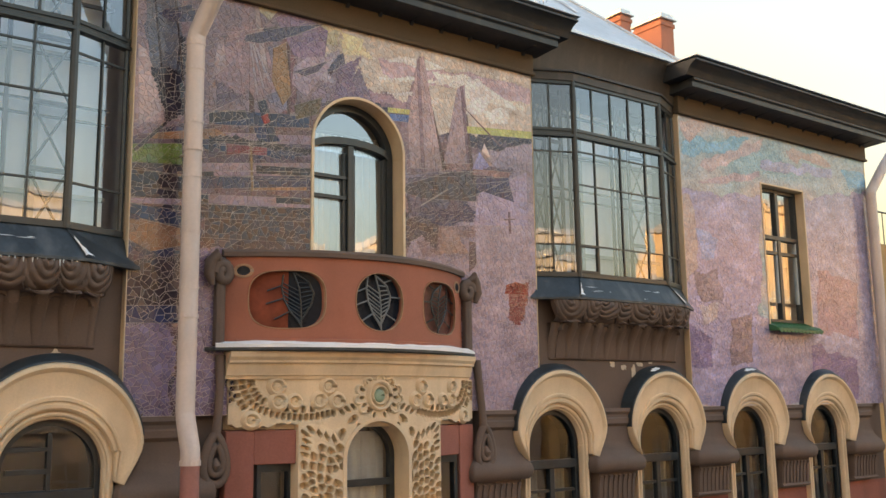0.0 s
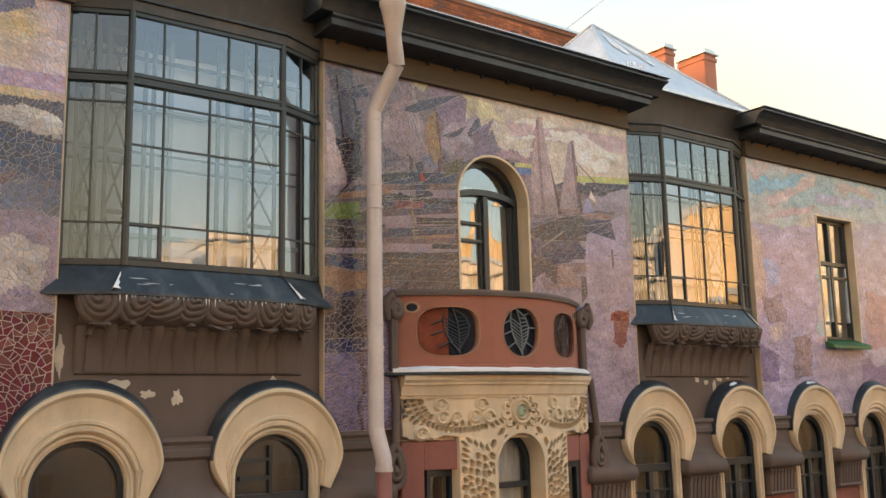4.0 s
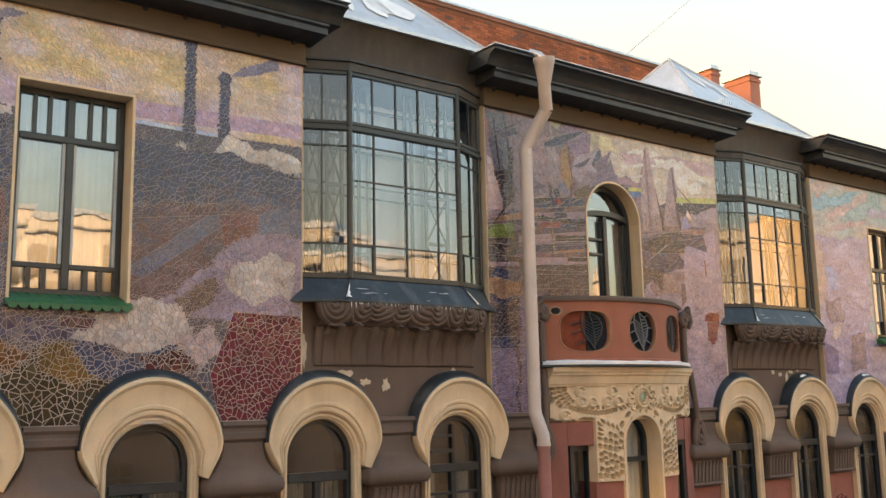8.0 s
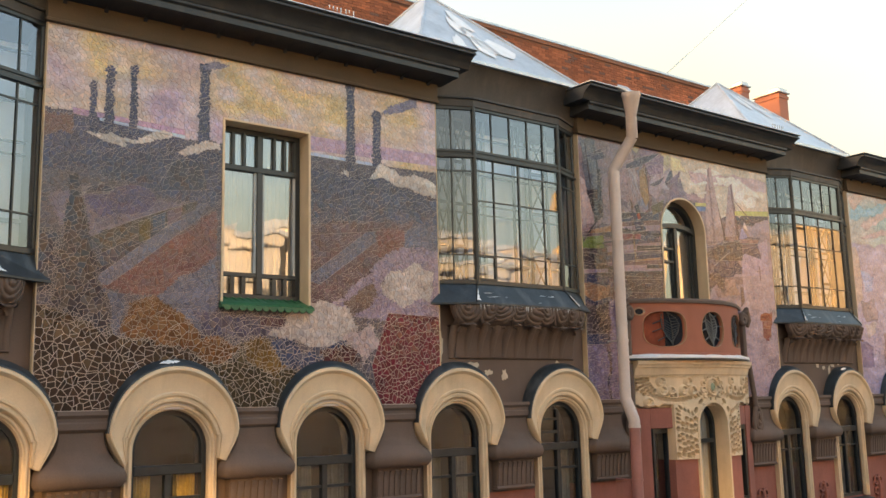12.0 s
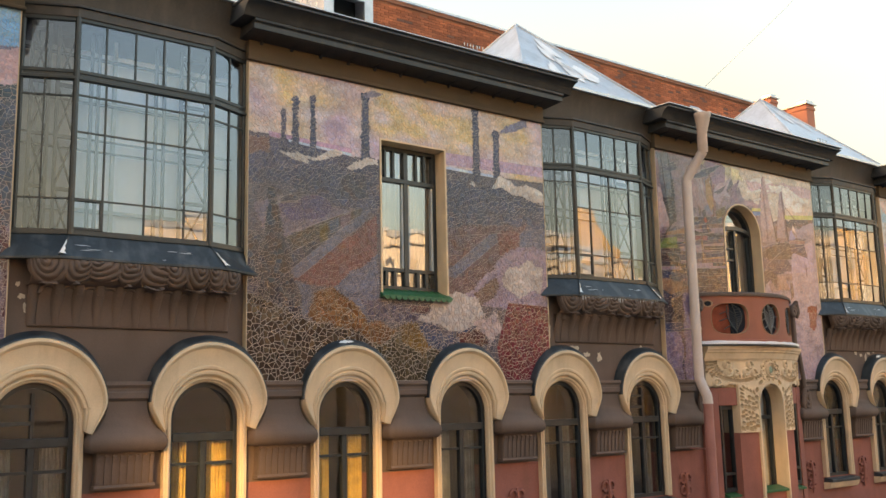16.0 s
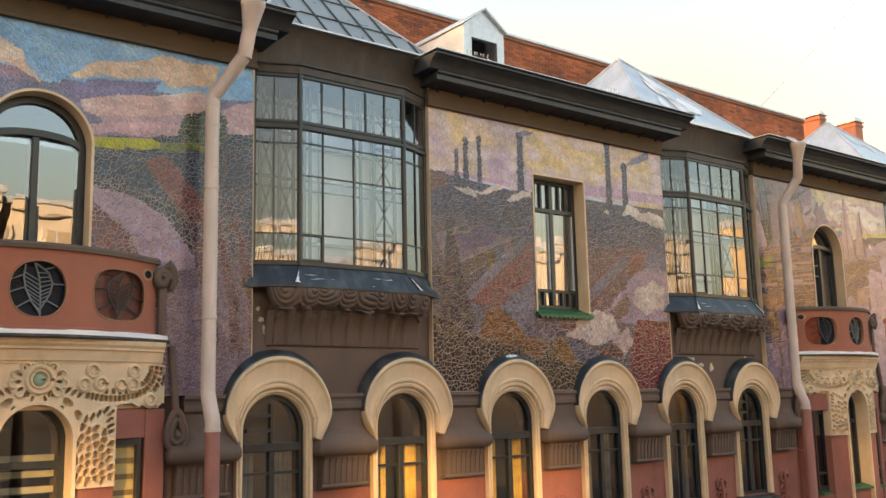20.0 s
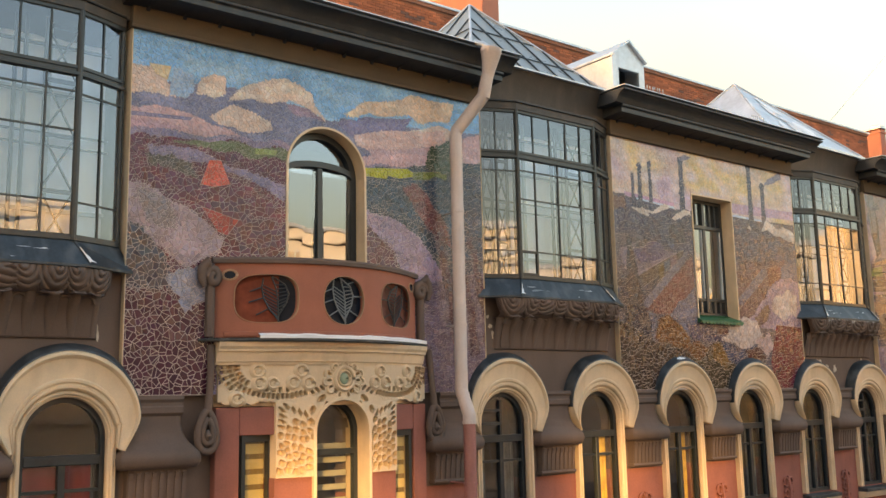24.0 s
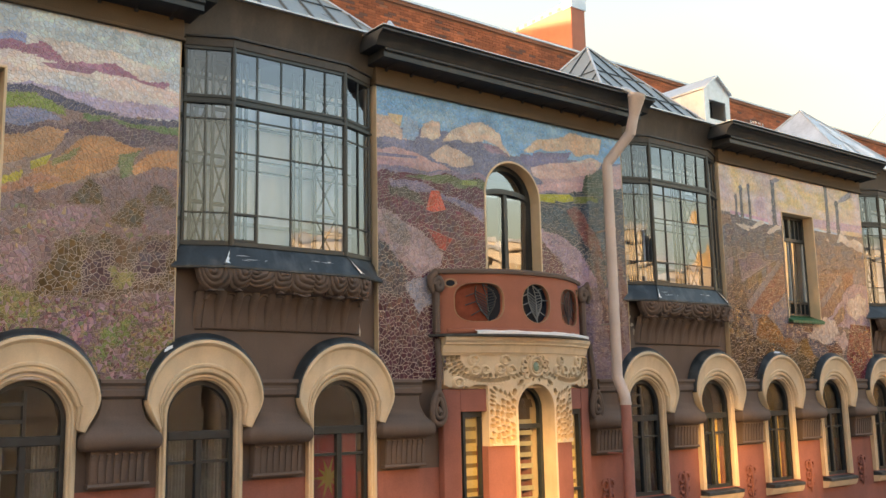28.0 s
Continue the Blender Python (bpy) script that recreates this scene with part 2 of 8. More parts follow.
    def data(self, name, material, bevel=0.0, smooth=0.0, weld=True):
        me = bpy.data.meshes.new(name)
        me.from_pydata(self.v, [], self.f)
        if weld or bevel:
            bm = bmesh.new()
            bm.from_mesh(me)
            if weld:
                bmesh.ops.remove_doubles(bm, verts=bm.verts, dist=1e-5)
                bmesh.ops.recalc_face_normals(bm, faces=bm.faces)
            if bevel:
                edges = [e for e in bm.edges if len(e.link_faces) == 2 and e.calc_face_angle(0) > 0.5]
                bmesh.ops.bevel(bm, geom=edges, offset=bevel, segments=1, affect="EDGES", clamp_overlap=True)
            bm.to_mesh(me)
            bm.free()
        if smooth:
            me.polygons.foreach_set("use_smooth", [True] * len(me.polygons))
            me.set_sharp_from_angle(angle=radians(smooth))
        me.materials.append(material)
        return me


def clip(poly, px, pz, nx, nz):
    """The piece of a convex polygon where (p - P) . n <= 0."""
    out = []
    for (ax, az), (bx, bz) in zip(poly, poly[1:] + poly[:1]):
        da, db = (ax - px) * nx + (az - pz) * nz, (bx - px) * nx + (bz - pz) * nz
        if da <= 0:
            out.append((ax, az))
        if (da < 0 < db) or (db < 0 < da):
            f = da / (da - db)
            out.append((ax + (bx - ax) * f, az + (bz - az) * f))
    return out


def part(name, shape, material, parent=None, label="", bevel=0.0, smooth=0.0, weld=True):
    ob = new(name, shape.data(name, material, bevel, smooth, weld))
    ob.parent = parent
    if label:
        ob["label"] = label
    return ob


def thing(name, x, y, z, label, category, group="", kind=""):
    ob = new(name)
    ob.matrix_basis = Matrix.Translation((x, y, z))
    ob.empty_display_size = 0.2
    return tagged(ob, label, category, group, kind)


def setting(name, shape, material, label, category="wall", bevel=0.0, smooth=0.0):
    return tagged(part(name, shape, material, None, "", bevel, smooth), label, category, "", "structure")


# ---- surfaces of this place ----
RED = surface("red_plaster", (0.27, 0.1, 0.08), 0.85, vary=0.22, scale=1.6, fine=45, stain=0.35, stain_color=(0.16, 0.07, 0.05))
BROWN = surface("brown_plaster", (0.117, 0.0815, 0.068), 0.8, vary=0.2, scale=1.4, fine=50, stain=0.3, stain_color=(0.075, 0.055, 0.043))
CREAM = surface("cream_plaster", (0.65, 0.505, 0.352), 0.75, vary=0.14, scale=2.2, fine=55, bump=0.2, stain=0.3, stain_color=(0.36, 0.25, 0.15))
TERRA = surface("terracotta_paint", (0.32, 0.115, 0.075), 0.8, vary=0.14, scale=2.0, fine=50, bump=0.15, stain=0.25, stain_color=(0.26, 0.09, 0.05))
FASCIA = surface("grey_brown_fascia_paint", (0.046, 0.042, 0.041), 0.6, vary=0.35, scale=1.8, fine=25, bump=0.2, stain=0.5, stain_color=(0.1, 0.085, 0.075))
DARKTRIM = surface("dark_cornice_paint", (0.022, 0.027, 0.034), 0.5, vary=0.3, scale=2.5, fine=30, bump=0.15, stain=0.3, stain_color=(0.09, 0.08, 0.07))
OCHRE = surface("ochre_frieze", (0.085, 0.061, 0.04), 0.8, vary=0.25, scale=1.5, fine=40, stain=0.5, stain_color=(0.09, 0.06, 0.04))
FRAME = surface("dark_green_frame_paint", (0.019, 0.026, 0.032), 0.35, vary=0.3, scale=6, fine=60, bump=0.1)
FLASH = surface("blue_black_sheet_metal", (0.03, 0.04, 0.05), 0.45, 0.3, vary=0.4, scale=3, fine=25, bump=0.15, stain=0.5, stain_color=(0.14, 0.15, 0.16))
PIPE = surface("pale_pink_painted_metal", (0.54, 0.46, 0.44), 0.5, vary=0.12, scale=2, fine=30, bump=0.12, stain=0.3, stain_color=(0.28, 0.22, 0.2))
PIPERED = surface("dusky_red_painted_metal", (0.3, 0.13, 0.12), 0.5, vary=0.15, scale=3, fine=30, bump=0.12)
ZINC = surface("galvanised_sheet", (0.55, 0.58, 0.62), 0.4, 0.45, vary=0.2, scale=1.2, fine=12, bump=0.15, stain=0.3, stain_color=(0.3, 0.33, 0.36))
SNOW = surface("old_snow", (0.8, 0.82, 0.86), 0.7, vary=0.08, scale=4, fine=40, bump=0.6)
GREEN = surface("green_sill_paint", (0.02, 0.11, 0.045), 0.45, vary=0.25, scale=5, fine=40, bump=0.15)
MORTAR = surface("brick_mortar", (0.27, 0.12, 0.075), 0.9, vary=0.3, scale=1.2, fine=30)
CHIMNEY = surface("pink_chimney_plaster", (0.42, 0.17, 0.115), 0.8, vary=0.15, scale=1.5, fine=30, stain=0.2, stain_color=(0.3, 0.12, 0.08))
GROUT = surface("grey_grout", (0.54, 0.47, 0.455), 0.9, vary=0.25, scale=2.0, fine=70)
TILE = surface("glazed_mosaic", (0.5, 0.5, 0.5), 0.3, vary=0.16, scale=1.3, fine=35, bump=0.12, attr="glaze")
TILE.node_tree.nodes["Principled BSDF"].inputs["Coat Weight"].default_value = 1.0
TILE.node_tree.nodes["Principled BSDF"].inputs["Coat IOR"].default_value = 1.4
TILE.node_tree.nodes["Principled BSDF"].inputs["Specular IOR Level"].default_value = 0.1
TILE.node_tree.nodes["Principled BSDF"].inputs["Coat Roughness"].default_value = 0.12
# rooms coloured dark, so the shade behind the windows is in the paint
ROOM = surface("room_shade_plaster", (0.09, 0.08, 0.07), 0.9, vary=0.15, scale=1, fine=20, bump=0)
CURTAIN = surface("pale_curtain", (0.55, 0.52, 0.47), 0.9, vary=0.15, scale=2, fine=40, bump=0.1)
STEEL = surface("grey_steel_lattice", (0.05, 0.06, 0.07), 0.5, 0.2, vary=0.2, scale=4, fine=30, bump=0.1)
# darker copy of the oriel net; puts the left face's shade into the cloth
SHADENET = surface("shaded_grey_net", (0.55, 0.56, 0.6), 0.9, vary=0.1, scale=1, fine=40, bump=0.02)
BLUENET = surface("grey_blue_net", (0.84, 0.86, 0.92), 0.9, vary=0.1, scale=1, fine=40, bump=0.02)
WHITEBAR = surface("pale_inner_frame", (0.42, 0.45, 0.46), 0.6, vary=0.12, scale=4, fine=30, bump=0.05)
PANE = glass("window_glass", 0.22, wavy=0.01)
LOWPANE = glass("lower_window_glass", 0.065, wavy=0.006)
PANEOLD = glass("uneven_oriel_glass", 0.115, (0.82, 0.9, 0.97), wavy=0.009)

# ---- plan of the front: x along it, y into the house, z up ----
GROUND = 1.2
PANELS = {"A": (-24.5, -18.56), "B": (-15.19, -9.25), "C": (-6.0, 0.0), "D": (3.25, 9.02), "E": (12.3, 18.0)}
GAPS = [(-18.56, -15.19), (-9.25, -6.0), (0.0, 3.25), (9.02, 12.3)]
ORIELS = [-16.86, -7.61, 1.61, 10.67]
ARCHES = [-24.95, -22.67, -20.4, -18.1, -15.83, -8.84, -6.57, -4.27, -1.98, 0.33, 2.6, 9.35, 11.57, 13.8, 16.0]
BALCONIES = [-12.23, 6.1]
Z_MOSAIC, Z_TOP, SILL, SPRING, HALF = 5.97, 10.8, 3.72, 5.45, 0.5
FAR_LEFT, FAR_RIGHT = -27.0, 18.05

# openings of the ground floor: arched windows, and under each balcony a tall arched one between two narrow ones
low = [(c, HALF, SILL, SPRING, True) for c in ARCHES]
for c in BALCONIES:
    low += [(c - 1.05, 0.34, 2.6, 5.43, False), (c, 0.43, 2.6, 5.45, True), (c + 1.05, 0.34, 2.6, 5.43, False)]
low.sort()
setting("wall_lower", Shape().wall(FAR_LEFT, FAR_RIGHT, GROUND, 4.55, 0.12, 0.5, low), RED, "dusky red plastered lower wall with tall window openings")
setting("wall_band", Shape().wall(FAR_LEFT, FAR_RIGHT, 4.55, Z_MOSAIC, 0.12, 0.5, low), BROWN, "dark brown plastered band round the arched windows")
UPPER = {"A": (-21.53, 0.68, 7.35, 9.93, False), "B": (-12.235, 0.68, 6.85, 9.22, True), "C": (-2.98, 0.68, 7.35, 9.93, False), "D": (6.1, 0.68, 6.85, 9.22, True), "E": (15.12, 0.66, 7.3, 9.9, False)}
for k, (x0, x1) in PANELS.items():
    setting("wall_upper", Shape().wall(x0, x1, Z_MOSAIC, 11.1, 0.0, 0.5, [UPPER[k]]), GROUT, "grey mortar ground that carries a ceramic mosaic")
    for x, s in ((x0, -1), (x1, 1)):
        setting("trim", Shape().box(min(x, x + s * 0.012), max(x, x + s * 0.012), -0.012, 0.3, Z_MOSAIC, Z_TOP), CREAM, "narrow cream plaster edge beside a mosaic panel", "trim", bevel=0.004)
for x0, x1 in GAPS:
    setting("wall_gap", Shape().box(x0, x1, 0.1, 0.5, Z_MOSAIC, 7.75), BROWN, "dark brown plaster wall below an oriel, chipped in places")
    setting("fascia", Shape().prism([(0.06, 10.9), (0.02, 11.1), (-0.02, 11.35), (-0.12, 11.53), (-0.14, 11.56), (0.5, 11.6), (0.5, 10.9)], "x", x0, x1), FASCIA, "dark painted coved fascia over an oriel", "trim", smooth=35)
    setting("gutter_edge", Shape().box(x0, x1, -0.2, 0.1, 11.562, 11.59), ZINC, "thin galvanised roof edge", "roof edge")

# cornices over the mosaic panels
for k, (x0, x1) in PANELS.items():
    a, b = x0 - 0.03, x1 + 0.03
    c = thing("cornice", (x0 + x1) / 2, 0, Z_TOP, "dark painted projecting cornice over a mosaic panel", "cornice", "cornices", "structure")
    h = (b - a) / 2
    part("frieze", Shape().box(-h, h, -0.05, 0.3, 0.0, 0.29), OCHRE, c, "weathered ochre brown frieze board", bevel=0.006)
    part("bead", Shape().box(-h - 0.02, h + 0.02, -0.075, 0.0, -0.025, 0.02), OCHRE, c, bevel=0.008)
    e = h + 0.3
    lower = [(0.3, 0.27), (-0.36, 0.31), (-0.46, 0.31), (-0.46, 0.4), (-0.5, 0.42), (-0.5, 0.46), (0.3, 0.46)]
    part("soffit_ledge", Shape().prism(lower, "x", -e + 0.18, e - 0.18), DARKTRIM, c, bevel=0.006)
    crown = [(0.3, 0.462), (-0.5, 0.462), (-0.52, 0.5), (-0.545, 0.55), (-0.59, 0.605), (-0.66, 0.645), (-0.71, 0.655), (-0.71, 0.69), (0.3, 0.72)]
    part("crown", Shape().prism(crown, "x", -e, e), DARKTRIM, c, bevel=0.005, smooth=30)
    for i in range(12):
        x = -h + 0.2 + i * (2 * h - 0.4) / 11
        part("bracket", Shape().prism([(-0.05, 0.24), (-0.1, 0.28), (-0.36, 0.31), (-0.05, 0.31)], "x", x - 0.025, x + 0.025), DARKTRIM, c)
    part("roof_lip", Shape().box(-e - 0.02, e + 0.02, -0.74, 0.3, 0.722, 0.735), ZINC, c, "thin grey sheet-metal roof edge")

OCHREWALL = surface("ochre_plaster", (0.45, 0.3, 0.14), 0.85, vary=0.2, scale=1, fine=20)
PLAIN = surface("neighbour_plaster", (0.35, 0.27, 0.2), 0.85, vary=0.2, scale=0.7, fine=20)
# roof, rear fire wall, ends of the house
R0, R1 = 11.6, 14.6
setting("roof", Shape().prism([(-0.1, R0), (7.1, R1), (7.1, R1 - 0.2), (-0.1, R0 - 0.1)], "x", FAR_LEFT, FAR_RIGHT), ZINC, "grey standing-seam sheet-metal roof", "roof")
setting("wall_end", Shape().box(18.0, 18.05, 0.5, 12, GROUND, 11.6), BROWN, "plain plastered end wall")
setting("wall_left_end", Shape().box(FAR_LEFT, FAR_LEFT + 0.3, 0.5, 12, GROUND, 11.6), BROWN, "plain plastered end wall")
setting("wall_inside", Shape().box(FAR_LEFT, FAR_RIGHT, 4.6, 4.9, GROUND, 11.6), ROOM, "plaster wall at the back of the rooms, coloured dark for shade")
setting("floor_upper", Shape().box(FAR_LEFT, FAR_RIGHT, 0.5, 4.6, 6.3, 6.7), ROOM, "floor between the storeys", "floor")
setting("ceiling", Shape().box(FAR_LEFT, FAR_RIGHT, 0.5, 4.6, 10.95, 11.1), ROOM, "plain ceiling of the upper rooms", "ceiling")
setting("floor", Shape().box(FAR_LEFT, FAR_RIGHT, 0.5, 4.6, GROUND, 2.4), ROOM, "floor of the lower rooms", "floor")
setting("wall_side_wing", Shape().box(18.06, 22.0, 4.5, 14, GROUND, 13.25), PLAIN, "plain plastered side wing behind the end of the front")
setting("wall_neighbour_right", Shape().box(18.35, 34, 1.0, 4.4, GROUND, 9.45), OCHREWALL, "low ochre plastered house adjoining on the east side")
setting("wall_fire", Shape().box(-45, 17.6, 7.2, 7.6, 10, 16.2), MORTAR, "old orange brick fire wall behind the roof")
setting("wall_fire_coping", Shape().box(-45.05, 17.65, 7.1, 7.7, 16.3, 16.36), ZINC, "galvanised coping on a brick wall", "coping")

# unseen neighbours, added to close the view and keep the low sun off
setting("sun_block_left", Shape().box(-90, FAR_LEFT - 0.02, 0.3, 14, GROUND, 15.5), PLAIN, "unseen plain house added on the west side as sun shade")
setting("sun_block_rear", Shape().box(-160, 45, 25, 36, GROUND, 20.9), PLAIN, "unseen plain house added behind the block as sun shade")

# street
ASPHALT = surface("wet_asphalt", (0.05, 0.05, 0.052), 0.7, vary=0.3, scale=0.8, fine=60)
PAVING = surface("granite_paving", (0.22, 0.21, 0.2), 0.8, vary=0.25, scale=1.2, fine=40)
setting("ground", Shape().box(-400, 400, -400, 400, GROUND - 0.6, GROUND - 0.12), ASPHALT, "dark asphalt street", "ground")
setting("pavement", Shape().box(-60, 60, -3.2, 0.12, GROUND - 0.3, GROUND), PAVING, "grey granite pavement along the house", "pavement", bevel=0.02)
setting("pavement_far", Shape().box(-90, 120, -27.0, -23.5, GROUND - 0.3, GROUND), PAVING, "grey granite pavement across the street", "pavement", bevel=0.02)

# ---- oriels: built once round x = 0, y = 0, z = 0 ----
def strip(sh, a, b, z0, z1, back=0.0, t=0.03):
    """A flat bar between two plan points, with thickness t, its face moved back along the normal."""
    d = (Vector(b) - Vector(a)).normalized()
    n = Vector((-d.y, d.x))
    p = [Vector(a) + n * back, Vector(b) + n * back, Vector(b) + n * (back + t), Vector(a) + n * (back + t)]
    return sh.prism([tuple(q) for q in p], "z", z0, z1)


def make_oriel(x, cloth):
    o = thing("oriel", x, 0, 7.5, "dark-framed polygonal glazed oriel with many small panes", "oriel window", "oriels")
    F0, F1, L0, L1 = (-0.955, -0.17), (0.955, -0.17), (-1.605, 0.1), (1.605, 0.1)
    zb, zt, za, zm = 0.36, 3.28, 2.56, 2.42
    faces = [("front", F0, F1, (0.2, 0.41, 0.62, 0.81), (0.21, 0.5, 0.795)), ("left", L0, F0, (0.45,), (0.45,)), ("right", F1, L1, (0.5,), (0.5,))]
    for side, a, b, top, main in faces:
        A, B = Vector(a), Vector(b)
        at = lambda f: tuple(A.lerp(B, f))
        seg = lambda f, w: (tuple(A + (B - A).normalized() * ((B - A).length * f - w / 2)), tuple(A + (B - A).normalized() * ((B - A).length * f + w / 2)))
        part("sill_rail", strip(Shape(), a, b, zb - 0.02, zb + 0.055, -0.02, 0.09), FRAME, o, bevel=0.006)
        part("head_rail", strip(Shape(), a, b, zt - 0.05, zt + 0.02, -0.02, 0.09), FRAME, o, bevel=0.006)
        part("transom", strip(Shape(), a, b, zm, zm + 0.045, -0.04, 0.1).add(*(lambda s: (s.v, s.f))(strip(Shape(), a, b, zm + 0.09, zm + 0.14, -0.02, 0.08))), FRAME, o, "moulded dark transom", bevel=0.006)
        part("transom_board", strip(Shape(), a, b, zm + 0.045, zm + 0.09, -0.005, 0.06), FRAME, o)
        for f in top:
            part("glazing_bar", strip(Shape(), *seg(f, 0.022), za, zt - 0.05, -0.012, 0.035), FRAME, o)
        for f in main:
            part("glazing_bar", strip(Shape(), *seg(f, 0.02), zb + 0.05, zm, -0.012, 0.035), FRAME, o)
        for z in ((0.82, 1.72, 2.22) if side == "front" else (0.82, 2.2)):
            part("glazing_bar", strip(Shape(), a, b, z - 0.01, z + 0.01, -0.01, 0.032), FRAME, o)
        # one sheet of glass for every field between the bars
        for bars, lo, hi, cuts in ((top, za, zt - 0.05, ()), (main, zb + 0.05, zm, (0.82, 1.72, 2.22) if side == "front" else (0.82, 2.2))):
            fx, fz = [0, *bars, 1], [lo, *cuts, hi]
            for i in range(len(fx) - 1):
                for j in range(len(fz) - 1):
                    p, q = at(fx[i]), at(fx[i + 1])
                    tilt = 0.004 * math.sin(7.1 * i + 3.7 * j + len(side))
                    sh = Shape()
                    d = (B - A).normalized()
                    n = Vector((-d.y, d.x))
                    lo_b, hi_b = 0.006 + tilt, 0.006 - tilt
                    sh.add([(p[0] + n.x * lo_b, p[1] + n.y * lo_b, fz[j]), (q[0] + n.x * (lo_b + tilt), q[1] + n.y * (lo_b + tilt), fz[j]), (q[0] + n.x * (hi_b + tilt), q[1] + n.y * (hi_b + tilt), fz[j + 1]), (p[0] + n.x * hi_b, p[1] + n.y * hi_b, fz[j + 1])], [(0, 1, 2, 3)])
                    pane = part("pane", sh, PANEOLD, o, weld=False)
                    pane.visible_shadow = False
    # the little opening light in the lowest row
    s = Shape()
    for x0, x1, z0, z1 in ((-0.95, -0.57, 0.41, 0.445), (-0.95, -0.57, 0.79, 0.825), (-0.955, -0.92, 0.41, 0.825), (-0.59, -0.55, 0.41, 0.825)):
        s.box(x0, x1, -0.2, -0.15, z0, z1)
    part("vent_light", s, FRAME, o, "small dark opening frame", bevel=0.004)
    for p, w in ((F0, 0.085), (F1, 0.085), ((L0[0] + 0.03, L0[1]), 0.06), ((L1[0] - 0.03, L1[1]), 0.06)):
        part("corner_post", Shape().prism([(p[0] + w / 2 * math.cos(radians(k)), p[1] + w / 2 * math.sin(radians(k))) for k in range(0, 360, 45)], "z", zb - 0.02, zt + 0.03), FRAME, o, bevel=0.004)
    out = lambda g, e=0.0: [(L0[0] + e, L0[1] + 0.3), (L0[0] + e, L0[1] - g * 0.8), (F0[0] - g * 0.35, F0[1] - g), (F1[0] + g * 0.35, F1[1] - g), (L1[0] - e, L1[1] - g * 0.8), (L1[0] - e, L1[1] + 0.3)]
    part("header", Shape().prism(out(0.04), "z", zt, zt + 0.13), FASCIA, o, "dark moulded header board", bevel=0.008)
    part("header_cap", Shape().prism(out(0.07), "z", zt + 0.13, zt + 0.165), DARKTRIM, o, bevel=0.006)
    # sheet-metal skirt under the panes
    rnd_snow = random.Random(21)
    top, low = out(0.0)[1:5], [(-1.78, 0.0), (-1.13, -0.36), (1.13, -0.36), (1.78, 0.0)]
    rows = [[(*p, zb - 0.01) for p in top], [(*p, 0.03) for p in low], [(*p, 0.0) for p in low], [(p[0] * 0.96, p[1] + 0.1, 0.0) for p in low]]
    part("skirt_roof", Shape().loft(rows), FLASH, o, "dark blue-grey sheet-metal skirt with traces of snow")
    for p, q in ((top[1], low[1]), (top[2], low[2])):
        part("seam", Shape().tube([(*p, zb), (*q, 0.04)], 0.012, 6), FLASH, o)
        flake = Shape()
        row = []
        for f, w in ((0.35, 0.004), (0.5, 0.02), (0.62, 0.016), (0.75, 0.045), (0.86, 0.04), (0.98, 0.085)):
            c = (p[0] + (q[0] - p[0]) * f, p[1] + (q[1] - p[1]) * f - 0.012, zb + (0.05 - zb) * f)
            row.append([(c[0] - w * 0.2, c[1] - 0.004, c[2] - 0.002), (c[0], c[1] - 0.006, c[2] + 0.012), (c[0] + w, c[1] + (0.5 * w if p[0] > 0 else 0), c[2] + 0.004)])
        part("snow_streak", flake.loft(row), SNOW, o, "white streak of frozen snow")
    for k in range(8):
        f, cx = rnd_snow.uniform(0.35, 0.95), rnd_snow.uniform(-0.9, 0.95)
        y, z = -0.17 - 0.19 * f, zb - 0.01 + (0.03 - zb + 0.01) * f
        w, h = rnd_snow.uniform(0.03, 0.12), rnd_snow.uniform(0.004, 0.01)
        part("snow_fleck", Shape().add([(cx - w, y - 0.004, z + 0.004), (cx - w * 0.2, y - 0.19 * h * 2 - 0.004, z - 0.33 * h * 2 + 0.004), (cx + w, y - 0.1 * h - 0.004, z - 0.2 * h + 0.004), (cx + w * 0.3, y + 0.15 * h - 0.004, z + 0.3 * h + 0.004)], [(0, 1, 2, 3)]), SNOW, o, weld=False)
    # carved plaster corbel: a bulging body under the skirt, hung with folds
    belly = [(0.1, 0.0), (-0.31, 0.0), (-0.31, -0.06), (-0.285, -0.14), (-0.25, -0.22), (-0.2, -0.28), (-0.12, -0.31), (0.1, -0.31)]
    ends = lambda x: 0.3 + 0.7 * min(1, (1.46 - abs(x)) / 0.42) ** 0.6
    rows = []
    for i in range(25):
        x = -1.4 + 2.8 * i / 24
        rows.append([(x, y * ends(x) if y < 0 else y, z) for y, z in belly])
    part("corbel_body", Shape().loft(rows), BROWN, o, smooth=40)

    def front(x, z):
        """The face of the bulging body at a height."""
        for (ya, za), (yb, zb_) in zip(belly[1:-1], belly[2:]):
            if zb_ <= z <= za and za > zb_:
                return (ya + (yb - ya) * (za - z) / (za - zb_)) * ends(x)
        return belly[1][0] * ends(x)

    # festoons: nested bows of cloth fan out from a pin under the skirt, pulled to one side
    for x0, x1, deep, pull in ((-1.44, -0.96, 0.33, 0.62), (-1.08, -0.66, 0.31, 1.45), (-0.84, -0.24, 0.26, 0.55), (-0.4, -0.02, 0.31, 1.1), (-0.12, 0.4, 0.34, 1.5), (0.2, 0.62, 0.3, 0.58), (0.5, 0.94, 0.35, 1.2), (0.82, 1.24, 0.33, 0.6), (1.06, 1.45, 0.34, 1.3)):
        rows = []
